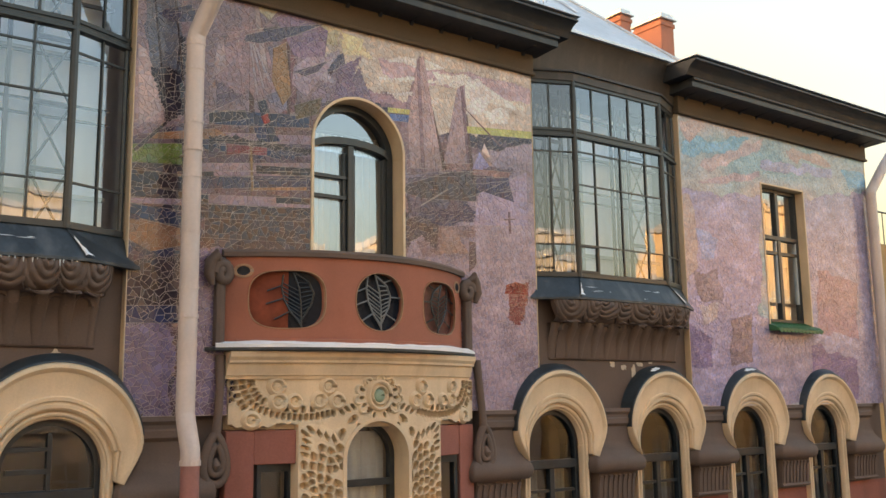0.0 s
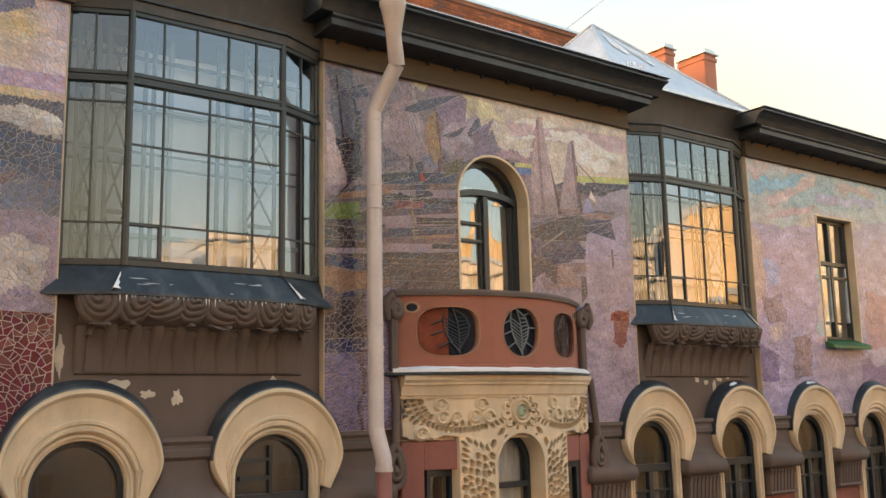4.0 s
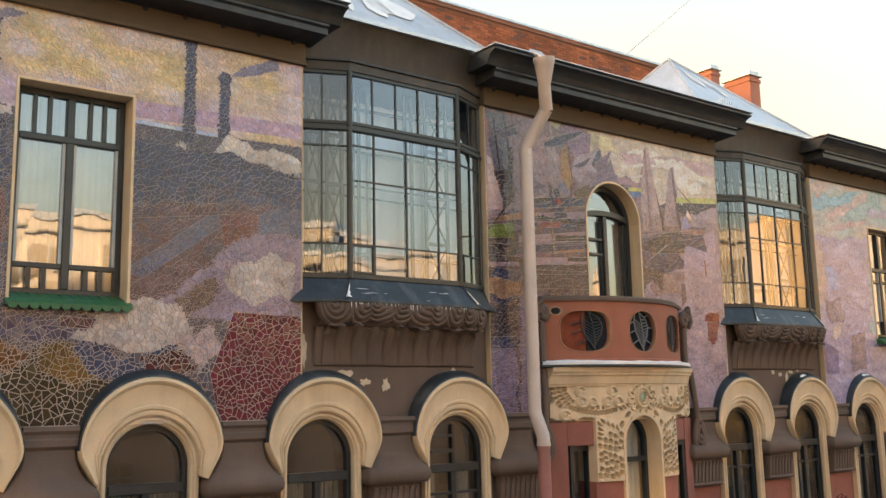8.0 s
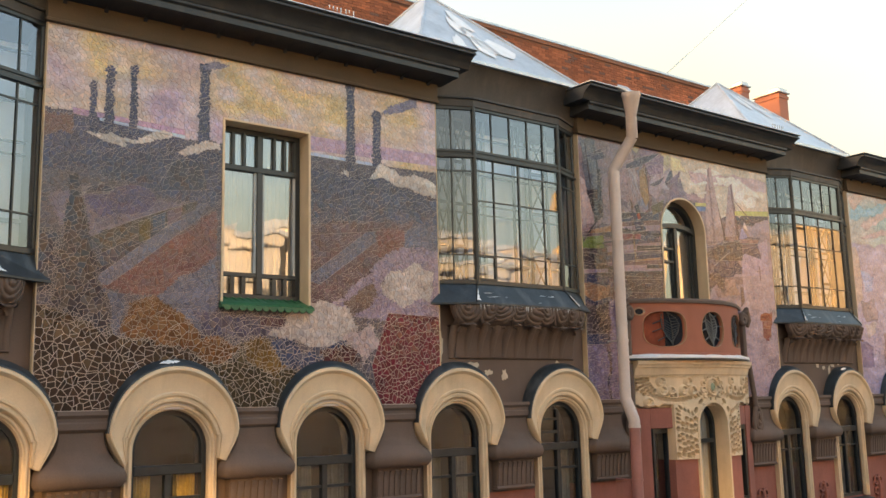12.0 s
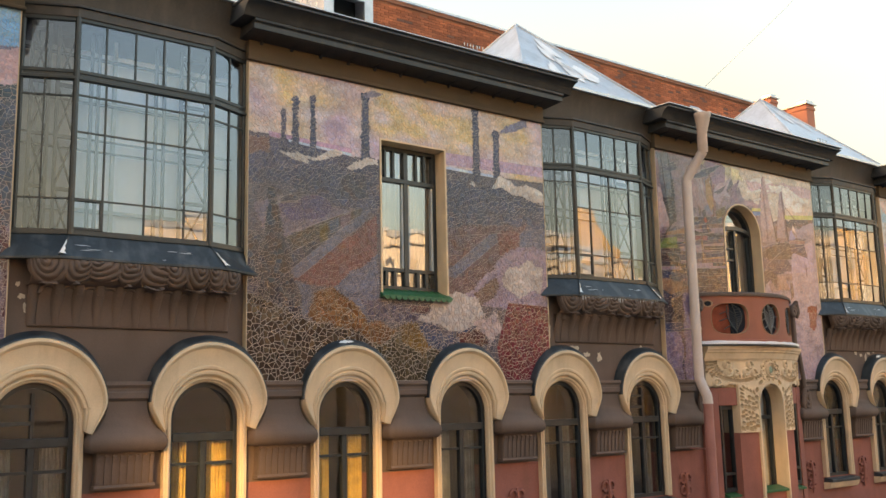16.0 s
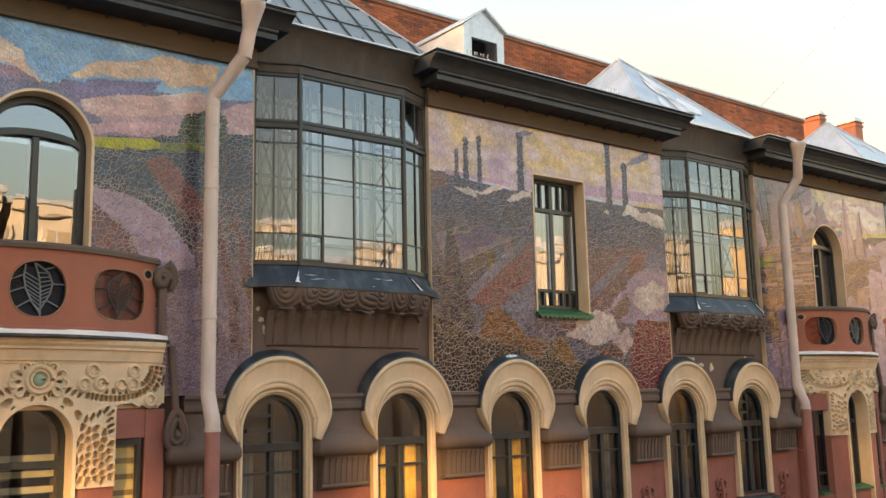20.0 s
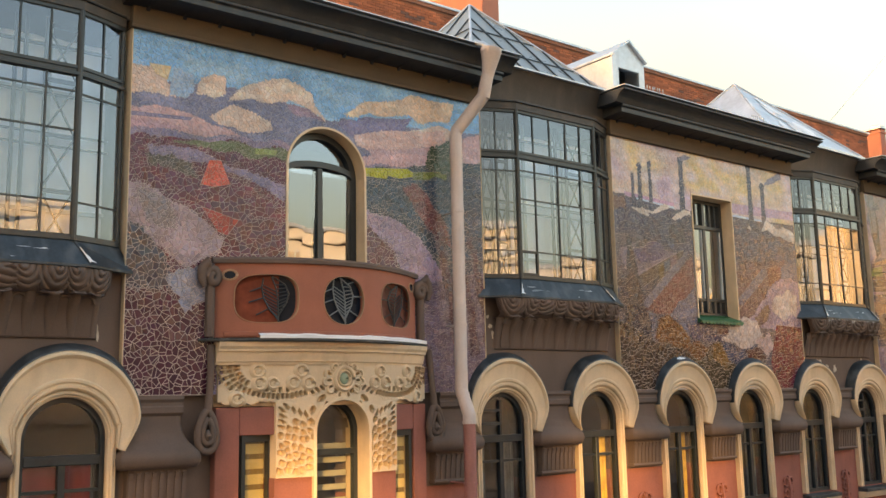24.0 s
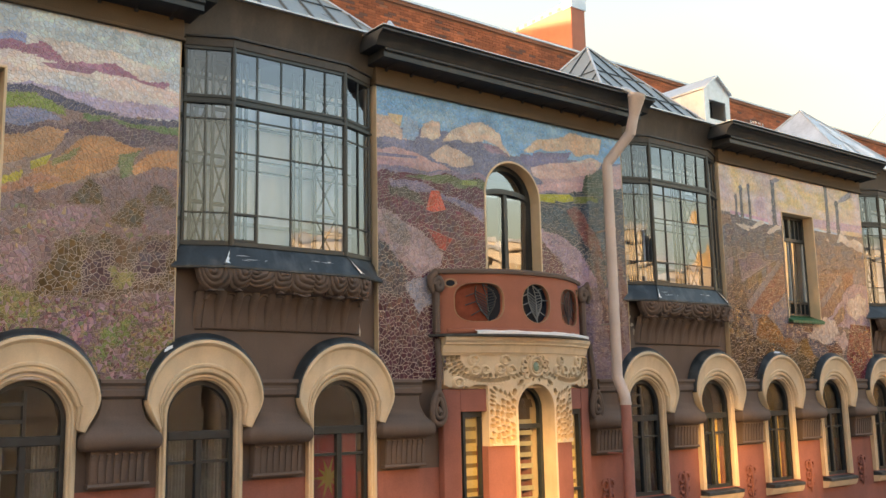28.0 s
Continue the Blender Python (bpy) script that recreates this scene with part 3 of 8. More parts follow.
        for i in range(31):
            k = 0.06 + 0.94 * i / 30
            row = []
            for j in range(19):
                f = j / 18
                hang = math.sqrt(max(0.0, 1 - (2 * f - 1) ** 2))
                mid = (x0 + x1) / 2 + (pull - 1) * 0.22 * (1 - k)
                x, z = mid + (x1 - x0) * (f - 0.5) * 1.04 * k ** 0.8, -0.005 - deep * k * hang ** 0.9
                ridge = abs(math.sin(math.pi * (4 * k + 0.3 * math.sin(5 * f + 3 * x0)))) ** 0.6
                row.append((x, front(x, z) - 0.006 - (0.012 + 0.04 * ridge + 0.035 * (1 - k)) * (0.45 + 0.55 * hang ** 0.5), z))
            rows.append(row)
        rows.append([(x, y + 0.1, z + 0.045) for x, y, z in rows[-1]])
        part("festoon", Shape().loft(rows), BROWN, o, smooth=55)
    # a row of hollowed consoles under round hoods, running back into the wall
    curve = [(0.1, -0.3), (-0.15, -0.3), (-0.145, -0.37), (-0.1, -0.44), (-0.045, -0.53), (0.0, -0.64), (0.04, -0.77), (0.05, -0.81), (0.1, -0.81)]
    part("niche_back", Shape().prism([(min(0.092, y + 0.008 + 0.05 * max(0, min(1, (z + 0.72) / 0.25))) if y < 0.1 else y, z) for y, z in curve], "x", -1.27, 1.27), BROWN, o, smooth=40)
    for i in range(11):
        x = -1.3 + i * 0.26
        g = 0.62 if i in (0, 10) else 1.0
        across = ((-0.085, 0.06), (-0.06, 0.02), (-0.035, 0.004), (0.0, 0.0), (0.03, 0.003), (0.05, 0.012), (0.07, 0.055))
        part("console", Shape().loft([[(x + e, min(0.1, 0.1 + (y - 0.1) * g + d), z) for e, d in across] for y, z in curve[1:-1]]), BROWN, o, smooth=50)
        if i < 10:
            part("console_hood", Shape().ring(x + 0.13, -0.42, [(0.07, -0.03), (0.075, -0.085), (0.09, -0.118), (0.12, -0.112), (0.13, -0.03)], 0, 180, 8), BROWN, o, smooth=40)
    part("corbel_foot", Shape().prism([(0.1, -0.81), (0.07, -0.81), (0.066, -0.822), (0.1, -0.84)], "x", -1.36, 1.36), BROWN, o)
    pts = [(-0.8 + 0.05 * i, 0.5 + 0.014 * math.sin(i * 1.1)) for i in range(47)]
    part("curtain", Shape().loft([[(a, b, 0.25) for a, b in pts], [(a, b, 3.1) for a, b in pts]]), BLUENET, o, "grey-blue net hanging behind the inner frame", smooth=60)
    pts = [(-1.55 + 0.05 * i, 0.52 + 0.014 * math.sin(i * 1.1)) for i in range(16)]
    part("curtain", Shape().loft([[(a, b, 0.25) for a, b in pts], [(a, b, 3.1) for a, b in pts]]), cloth, o, "net behind the left face, toned for the light there", smooth=60)
    # inner glazing and lattice stanchions seen through the glass
    inner = Shape()
    for f in (-1.25, -0.25, 0.75):
        inner.box(f - 0.025, f + 0.025, 0.42, 0.47, 0.3, 3.3)
    for z in (0.8, 2.35):
        inner.box(-1.5, 1.5, 0.42, 0.47, z - 0.025, z + 0.025)
    part("inner_frame", inner, WHITEBAR, o, "pale inner window frame")
    for s in (-1, 1):
        part("cheek", Shape().box(min(s * 1.6, s * 1.66), max(s * 1.6, s * 1.66), 0.24, 0.95, 0.3, 3.3), WHITEBAR, o, "pale inner cheek of the oriel")
    # riveted steel stanchions and girders between the two skins of glass
    for x0, x1, y in ((-1.42, -1.2, 0.2), (-1.08, -0.84, 0.22), (-0.62, -0.52, 0.27), (0.3, 0.42, 0.27), (0.66, 1.06, 0.24)):
        lat = Shape()
        for x in (x0, x1):
            lat.box(x - 0.022, x + 0.022, y, y + 0.04, 0.2, 3.3)
        for i in range(4 if x1 - x0 > 0.15 else 0):
            za_, zb_ = 0.3 + i * 0.72, 1.02 + i * 0.72
            lat.tube([(x0, y + 0.03, za_), (x1, y + 0.03, zb_)], 0.015, 5)
            lat.tube([(x1, y + 0.04, za_), (x0, y + 0.04, zb_)], 0.015, 5)
            lat.box(min(x0, x1), max(x0, x1), y + 0.01, y + 0.05, zb_ - 0.025, zb_ + 0.025)
        part("lattice_stanchion", lat, STEEL, o, "grey steel lattice stanchion")
    for z, h in ((1.62, 0.02), (1.78, 0.02), (2.3, 0.03), (2.95, 0.04)):
        part("girder", Shape().box(-1.5, 1.5, 0.34, 0.38, z - h / 2, z + h / 2), STEEL, o)
    return o


make_oriel(ORIELS[0], BLUENET)
dim_oriel = make_oriel(ORIELS[1], SHADENET)
for x in ORIELS[2:]:
    other = copy_thing(dim_oriel, Matrix.Translation((x, 0, 7.5)))
    if x == ORIELS[2]:
        ice = random.Random(5)
        for k in range(34):
            ix, drop = -1.05 + 2.1 * k / 33 + ice.uniform(-0.02, 0.02), ice.uniform(0.03, 0.1)
            part("icicle", Shape().tube([(ix, -0.35, 0.012), (ix, -0.35, -0.5 * drop), (ix, -0.35, -drop)], [0.008, 0.005, 0.001], 5), SNOW, other, smooth=60)

# ---- horseshoe arch surrounds, windows and brown consoles of the lower floor ----
def make_arch(x):
    o = thing("arch_surround", x, 0, SPRING, "cream plaster horseshoe arch with moulded rings and dark metal flashing", "window surround", "arch surrounds")
    up = 0.21                                       # centre of the hood above the spring of the opening
    rows = []
    for i in range(45):
        t = radians(-22 + 224 * i / 44)
        ox, oz = math.cos(t), math.sin(t)
        # outer edge on the hood's circle, inner edge on the archivolt's, joined along one ray from between their centres
        sx, sz = 0.86 * ox, up + 0.86 * oz
        d = math.hypot(sx, sz - 0.01)
        ix, iz = 0.59 * sx / d, 0.01 + 0.59 * (sz - 0.01) / d
        if t < 0 or t > math.pi:
            ix, iz = math.copysign(0.59, sx), sz
        w = max(0.0, 0.1 - t, t - math.pi + 0.1) / (radians(22) + 0.1)
        sx = math.copysign(abs(sx) - (abs(sx) - 0.665) * w ** 1.8, sx)      # the tips run out to a rounded point
        sz = sz - 0.04 * w ** 3
        at = lambda f, y: (ix + (sx - ix) * f, y, iz + (sz - iz) * f)
        rows.append([at(0, 0.1), at(0, -0.02), at(0.05, -0.05), at(0.12, -0.055), at(0.14, -0.04), at(0.17, -0.04), at(0.2, -0.065), at(0.27, -0.07), at(0.3, -0.056), at(0.34, -0.056), at(0.6, -0.074), at(0.79, -0.098), at(0.83, -0.128), at(0.88, -0.148), at(0.95, -0.142), at(1, -0.11), at(1, 0.1)])
    part("hood", Shape().loft(rows, True), CREAM, o, smooth=32)
    cover = []
    for i in range(33):
        a = radians(8 + 170 * i / 32)
        g = min(1.0, 0.1 + i / 10, 0.02 + (32 - i) / 12)          # the sheet tapers off towards both ends
        cover.append([(rr * math.cos(a), y, up + 0.005 + rr * math.sin(a)) for rr, y in ((0.85, -0.13), (0.866, -0.125), (0.866 + 0.08 * g, 0.0), (0.866 + 0.08 * g, 0.1), (0.85, 0.1))])
    part("flashing", Shape().loft(cover, True), FLASH, o, "dark blue sheet-metal flashing, lightly snowed", smooth=40)
    inner = [(0.5, 0.3), (0.5, 0.05), (0.512, 0.03), (0.527, 0.03), (0.535, 0.0), (0.552, -0.01), (0.57, 0.0), (0.58, 0.02), (0.605, 0.02), (0.605, 0.3)]
    part("archivolt", Shape().ring(0, 0.01, inner, 0, 180, 32), CREAM, o, smooth=32)
    for s in (-1, 1):
        prof = [(s * r, y) for r, y in inner]
        part("jamb", Shape().prism(prof, "z", SILL - SPRING, 0.01), CREAM, o, bevel=0.004)
    part("sill", Shape().prism([(0.3, SILL - SPRING), (-0.1, SILL - SPRING - 0.05), (-0.1, SILL - SPRING - 0.12), (0.12, SILL - SPRING - 0.12)], "x", -0.6, 0.6), FLASH, o, "dark metal window sill", bevel=0.005)
    part("sill_mould", Shape().prism([(0.12, SILL - SPRING - 0.12), (-0.07, SILL - SPRING - 0.12), (-0.05, SILL - SPRING - 0.2), (0.0, SILL - SPRING - 0.26), (0.12, SILL - SPRING - 0.28)], "x", -0.62, 0.62), CREAM, o, smooth=40)
    return o


NET = surface("grey_net_curtain", (0.3, 0.285, 0.25), 0.9, vary=0.3, scale=4, fine=30, bump=0.1)
# gold cloth paints in the golden house fronts mirrored by the panes
GOLDREFLECT = surface("gold_reflection_cloth", (0.62, 0.42, 0.1), 0.7, vary=0.3, scale=5, fine=30, bump=0.1)
REDCLOTH = surface("red_cloth", (0.252, 0.012, 0.018), 0.7, vary=0.2, scale=5, fine=30, bump=0.1)
YELLOWCLOTH = surface("yellow_cloth", (0.24, 0.17, 0.02), 0.7, vary=0.2, scale=5, fine=30, bump=0.1)


def make_low_window(x, label, kind):
    o = thing("window", x, 0.14, SILL, label, "window", "lower arched windows", "structure")
    H = SPRING - SILL
    part("frame", Shape().ring(0, H, [(0.445, 0.0), (0.505, 0.0), (0.505, 0.09), (0.445, 0.09)], 0, 180, 22).box(-0.505, -0.445, 0, 0.09, 0, H).box(0.445, 0.505, 0, 0.09, 0, H).box(-0.45, 0.45, 0, 0.09, 0, 0.07), FRAME, o)
    part("transom", Shape().box(-0.45, 0.45, -0.02, 0.1, H - 0.3, H - 0.18), FRAME, o, bevel=0.01)
    part("mullion", Shape().box(-0.042, 0.042, 0.0, 0.09, 0.06, H - 0.28), FRAME, o, bevel=0.006)
    part("glazing_bar", Shape().box(-0.45, 0.45, 0.02, 0.07, H - 0.62, H - 0.58), FRAME, o)
    top = [(0.45 * math.cos(radians(a)), H + 0.45 * math.sin(radians(a))) for a in range(0, 181, 12)] + [(-0.45, H - 0.2), (0.45, H - 0.2)]
    panes = [Shape().add([(p, 0.05, q) for p, q in top], [tuple(range(len(top)))])]
    for a, b in ((-0.45, -0.03), (0.03, 0.45)):
        for c, d in ((0.06, H - 0.62), (H - 0.58, H - 0.28)):
            panes.append(Shape().add([(a, 0.05, c), (b, 0.05, c), (b, 0.05, d), (a, 0.05, d)], [(0, 1, 2, 3)]))
    for s in panes:
        part("pane", s, LOWPANE, o, weld=False).visible_shadow = False
    if kind == "vent":
        part("vent_light", Shape().box(-0.4, 0.02, 0.0, 0.06, H - 0.02, H + 0.03).box(-0.02, 0.02, 0.0, 0.06, H - 0.2, H + 0.38).box(-0.4, 0.0, 0.0, 0.06, H + 0.2, H + 0.24), FRAME, o)
    n, tone = {"plain": (30, NET), "vent": (24, NET), "gold": (26, GOLDREFLECT), "banner": (12, NET)}[kind]
    for s in (-1, 1):
        pts = [(s * (0.46 - 0.0125 * i), 0.24 + 0.02 * math.sin(i * 1.7) + 0.012 * math.sin(i * 0.6 + s)) for i in range(n)]
        part("curtain", Shape().loft([[(px, py, -0.1) for px, py in pts], [(px, py, H - 0.21) for px, py in pts]]), tone, o, smooth=50)
    if kind == "banner":
        cloth = [(-0.45 + 0.04 * i, 0.15 + 0.008 * math.sin(i * 0.9)) for i in range(22)]
        part("banner", Shape().loft([[(px, py, 0.1) for px, py in cloth], [(px, py, H - 0.26) for px, py in cloth]]), REDCLOTH, o, "hanging red cloth", smooth=50)
        star = []
        for k in range(20):
            r = (0.3, 0.1)[k % 2] * (1.0, 0.82, 1.05, 0.9, 0.75)[k // 2 % 5]
            star.append((-0.12 + r * math.cos(radians(18 * k)), H - 0.95 + r * 1.1 * math.sin(radians(18 * k))))
        part("sunburst", Shape().add([(px, 0.137, pz) for px, pz in star] + [(-0.12, 0.135, H - 0.95)], [(k, (k + 1) % 20, 20) for k in range(20)]), YELLOWCLOTH, o, "yellow sunburst on the red cloth")
    return o


def make_console(x, wide):
    """Brown plaster console between two arches: ledge, flared body, thick rim, fluted foot."""
    o = thing("console", x, 0.1, 4.55, "dark brown plaster console with a flared body and fluted foot", "console", "wall consoles")
    w = wide
    part("ledge", Shape().prism([(0.05, 1.42), (-0.18, 1.42), (-0.19, 1.37), (-0.16, 1.33), (-0.16, 1.29), (-0.175, 1.27), (-0.175, 1.2), (-0.13, 1.16), (0.05, 1.16)], "x", -w + 0.26, w - 0.26), BROWN, o, smooth=30)
    prof = [(0.14, 1.16, -0.13), (0.14, 1.06, -0.125), (0.146, 0.96, -0.1), (0.162, 0.87, -0.055), (0.19, 0.8, 0.0), (0.228, 0.75, 0.055), (0.258, 0.7, 0.09), (0.27, 0.64, 0.105), (0.26, 0.57, 0.1), (0.22, 0.515, 0.065), (0.1, 0.505, 0.0)]
    rows = [[(-w + 0.14 - e, 0.05, z), (-w + 0.14 - e, -d + 0.03, z), (-w + 0.17 - e, -d, z), (w - 0.17 + e, -d, z), (w - 0.14 + e, -d + 0.03, z), (w - 0.14 + e, 0.05, z)] for d, z, e in prof]
    part("flared_body", Shape().loft(rows), BROWN, o, smooth=45)
    part("foot", Shape().prism([(0.03, 0.08), (-0.1, 0.08), (-0.12, 0.35), (-0.15, 0.51), (0.03, 0.51)], "x", -w + 0.18, w - 0.18), BROWN, o)
    n = 8
    for i in range(n):
        c = -w + 0.215 + (2 * w - 0.43) * i / (n - 1)
        part("flute", Shape().prism([(-0.09, 0.1), (-0.112, 0.1), (-0.122, 0.14), (-0.14, 0.38), (-0.165, 0.46), (-0.12, 0.5)], "x", c - 0.025, c + 0.025), BROWN, o)
    part("foot_bead", Shape().prism([(0.03, 0.04), (-0.12, 0.04), (-0.138, 0.065), (-0.12, 0.095), (0.03, 0.095)], "x", -w + 0.16, w - 0.16), BROWN, o)
    # red relief on the wall below: a stem with pairs of curls
    for s in (-1, 1):
        for cz, r in ((-0.55, 0.1), (-0.78, 0.085), (-0.98, 0.06)):
            part("curl", Shape().tube([(s * (0.0825 + r * 0.75 * math.cos(t / 4)), -0.008, cz + r * math.sin(t / 4) * 0.9) for t in range(0, 24)], 0.026, 6), RED, o, "curl of red plaster", smooth=60)
    part("stem", Shape().tube([(0, -0.016, -0.42), (0.018, -0.032, -0.7), (-0.015, -0.032, -0.95), (0, -0.016, -1.15)], [0.025, 0.048, 0.04, 0.015], 6), RED, o, "red plaster stem", smooth=60)
    return o


first_arch = make_arch(ARCHES[0])
snowed = {ARCHES[3]: (128, 5), ARCHES[7]: (96, 9), ARCHES[12]: (104, 7), ARCHES[13]: (95, 11)}
rs = random.Random(8)
for x in ARCHES[1:]:
    arch = copy_thing(first_arch, Matrix.Translation((x, 0, SPRING)))
    if x in snowed:
        at, wide = snowed[x]
        row = []
        for q in range(-6, 7):
            a, edge = radians(at + wide * q / 6), 1 - abs(q / 6) ** 2
            low, top = 0.45 - (0.3 + rs.uniform(-0.12, 0.12)) * edge, 0.45 + (0.3 + rs.uniform(-0.2, 0.1)) * edge
            row.append([((0.868 + 0.075 * f) * math.cos(a), -0.131 + 0.125 * f - 0.004, 0.222 + (0.868 + 0.075 * f) * math.sin(a)) for f in (low, top)])
        part("snow_remnant", Shape().loft(row), SNOW, arch, "ragged remnant of snow")
w1 = make_low_window(ARCHES[0], "arched dark-framed window with pale side curtains", "plain")
w2 = make_low_window(ARCHES[1], "arched dark-framed window with a small vent light", "vent")
w3 = make_low_window(ARCHES[6], "arched dark-framed window with gold reflections drawn as curtains", "gold")
make_low_window(ARCHES[4], "arched dark-framed window with a red and yellow cloth hung inside", "banner")
for i, x in enumerate(ARCHES):
    if i not in (0, 1, 4, 6):
        copy_thing(w2 if i in (2, 5, 10) else w3 if i == 7 else w1, Matrix.Translation((x, 0.14, SILL)))
first_console = make_console((ARCHES[0] + ARCHES[1]) / 2, 0.56)
for a, b in zip(ARCHES[1:], ARCHES[2:]):
    if b - a < 3:
        copy_thing(first_console, Matrix.Translation(((a + b) / 2, 0.1, 4.55)))
    else:
        for x in (a + 1.12, b - 1.12):
            copy_thing(first_console, Matrix.Translation((x, 0.1, 4.55)))
copy_thing(first_console, Matrix.Translation((ARCHES[-1] + 1.12, 0.1, 4.55)))

# ---- upper windows ----
def reveal(x, h, sill, spring, arched, depth):
    sh = Shape()
    if arched:
        sh.ring(x, spring, [(h - 0.03, -0.02), (h + 0.006, -0.02), (h + 0.006, depth), (h - 0.03, depth)], 0, 180, 28)
    else:
        sh.box(x - h, x + h, -0.02, depth, spring - 0.03, spring)
    top = spring if arched else spring - 0.03
    sh.box(x - h - 0.005, x - h + 0.03, -0.02, depth, sill, top).box(x + h - 0.03, x + h + 0.005, -0.02, depth, sill, top)
    setting("window_reveal", sh, CREAM, "cream plaster window reveal", "reveal", bevel=0.004, smooth=30)


def upper_square(k):
    x, h, sill, spring, _ = UPPER[k]
    reveal(x, h, sill, spring, False, 0.3)
    o = thing("window", x, 0.14 if k == "E" else 0.24, sill, "tall dark-framed casement window with small top lights and a green metal sill", "window", "square upper windows", "structure")
    w, H = h - 0.035, spring - sill - 0.035
    part("frame", Shape().box(-w, -w + 0.07, 0, 0.1, 0.1, H).box(w - 0.07, w, 0, 0.1, 0.1, H).box(-w + 0.07, w - 0.07, 0, 0.1, H - 0.07, H).box(-w + 0.07, w - 0.07, 0, 0.1, 0.1, 0.18), FRAME, o, bevel=0.005)
    part("mullion", Shape().box(-0.045, 0.045, -0.015, 0.09, 0.18, H - 0.07), FRAME, o, bevel=0.008)
    zt = H - (0.62 if k != "E" else 0.95)
    lean = {"A": 0.0, "C": 0.016, "E": 0.012}[k]        # how far the old panes lean out, per metre
    part("transom", Shape().box(-w + 0.07, w - 0.07, -0.02, 0.09, zt, zt + 0.08), FRAME, o, bevel=0.008)
    part("lower_rail", Shape().box(-w + 0.07, w - 0.07, 0.0, 0.08, 0.42 if k != "E" else 1.35, 0.48 if k != "E" else 1.41), FRAME, o, bevel=0.005)
    for s in (-1, 1):
        for f in (0.36, 0.68) if k != "E" else ():
            cx = s * (0.045 + (w - 0.115) * f)
            part("glazing_bar", Shape().box(cx - 0.02, cx + 0.02, 0.0, 0.06, zt + 0.08, H - 0.07), FRAME, o)
            part("baluster", Shape().box(cx - 0.028, cx + 0.028, -0.01, 0.06, 0.18, 0.42), FRAME, o)
        a, b = sorted((s * 0.045, s * (w - 0.07)))
        for z0, z1 in ((0.18, 0.42), (0.48, zt), (zt + 0.08, H - 0.07)):
            part("pane", Shape().add([(a, 0.05, z0), (b, 0.05 + 0.004 * s, z0), (b, 0.054 - lean * (z1 - z0), z1), (a, 0.05 - lean * (z1 - z0), z1)], [(0, 1, 2, 3)]), PANE, o, weld=False).visible_shadow = False
        part("sash_stile", Shape().box(a, a + 0.035, 0.01, 0.08, 0.48, zt).box(b - 0.035, b, 0.01, 0.08, 0.48, zt), WHITEBAR, o, "pale inner sash stiles")
    pts = [(-w + 0.02 + 0.03 * i, 0.28 + 0.02 * math.sin(i * 1.9)) for i in range(int((2 * w) / 0.03))]
    part("curtain", Shape().loft([[(a, b, 0.2) for a, b in pts], [(a, b, H) for a, b in pts]]), CURTAIN, o, "thin white curtain behind the glass", smooth=60)
    # green pent sill with rounded tongues along its edge
    part("sill", Shape().prism([(0.0, 0.12), (-0.26, 0.03), (-0.34, -0.02), (-0.34, -0.05), (-0.2, -0.06), (0.0, 0.0)], "x", -h - 0.02, h + 0.02), GREEN, o, "green painted sheet-metal sill")
    n = 12
    for i in range(n):
        cx = -h + (i + 0.5) * 2 * h / n
        part("tongue", Shape().ring(cx, -0.035, [(0.001, -0.345), (h / n, -0.345), (h / n, -0.33), (0.001, -0.33)], 180, 360, 6).tube([(cx, -0.33, -0.02), (cx, -0.0, 0.12)], 0.018, 5), GREEN, o)
    return o


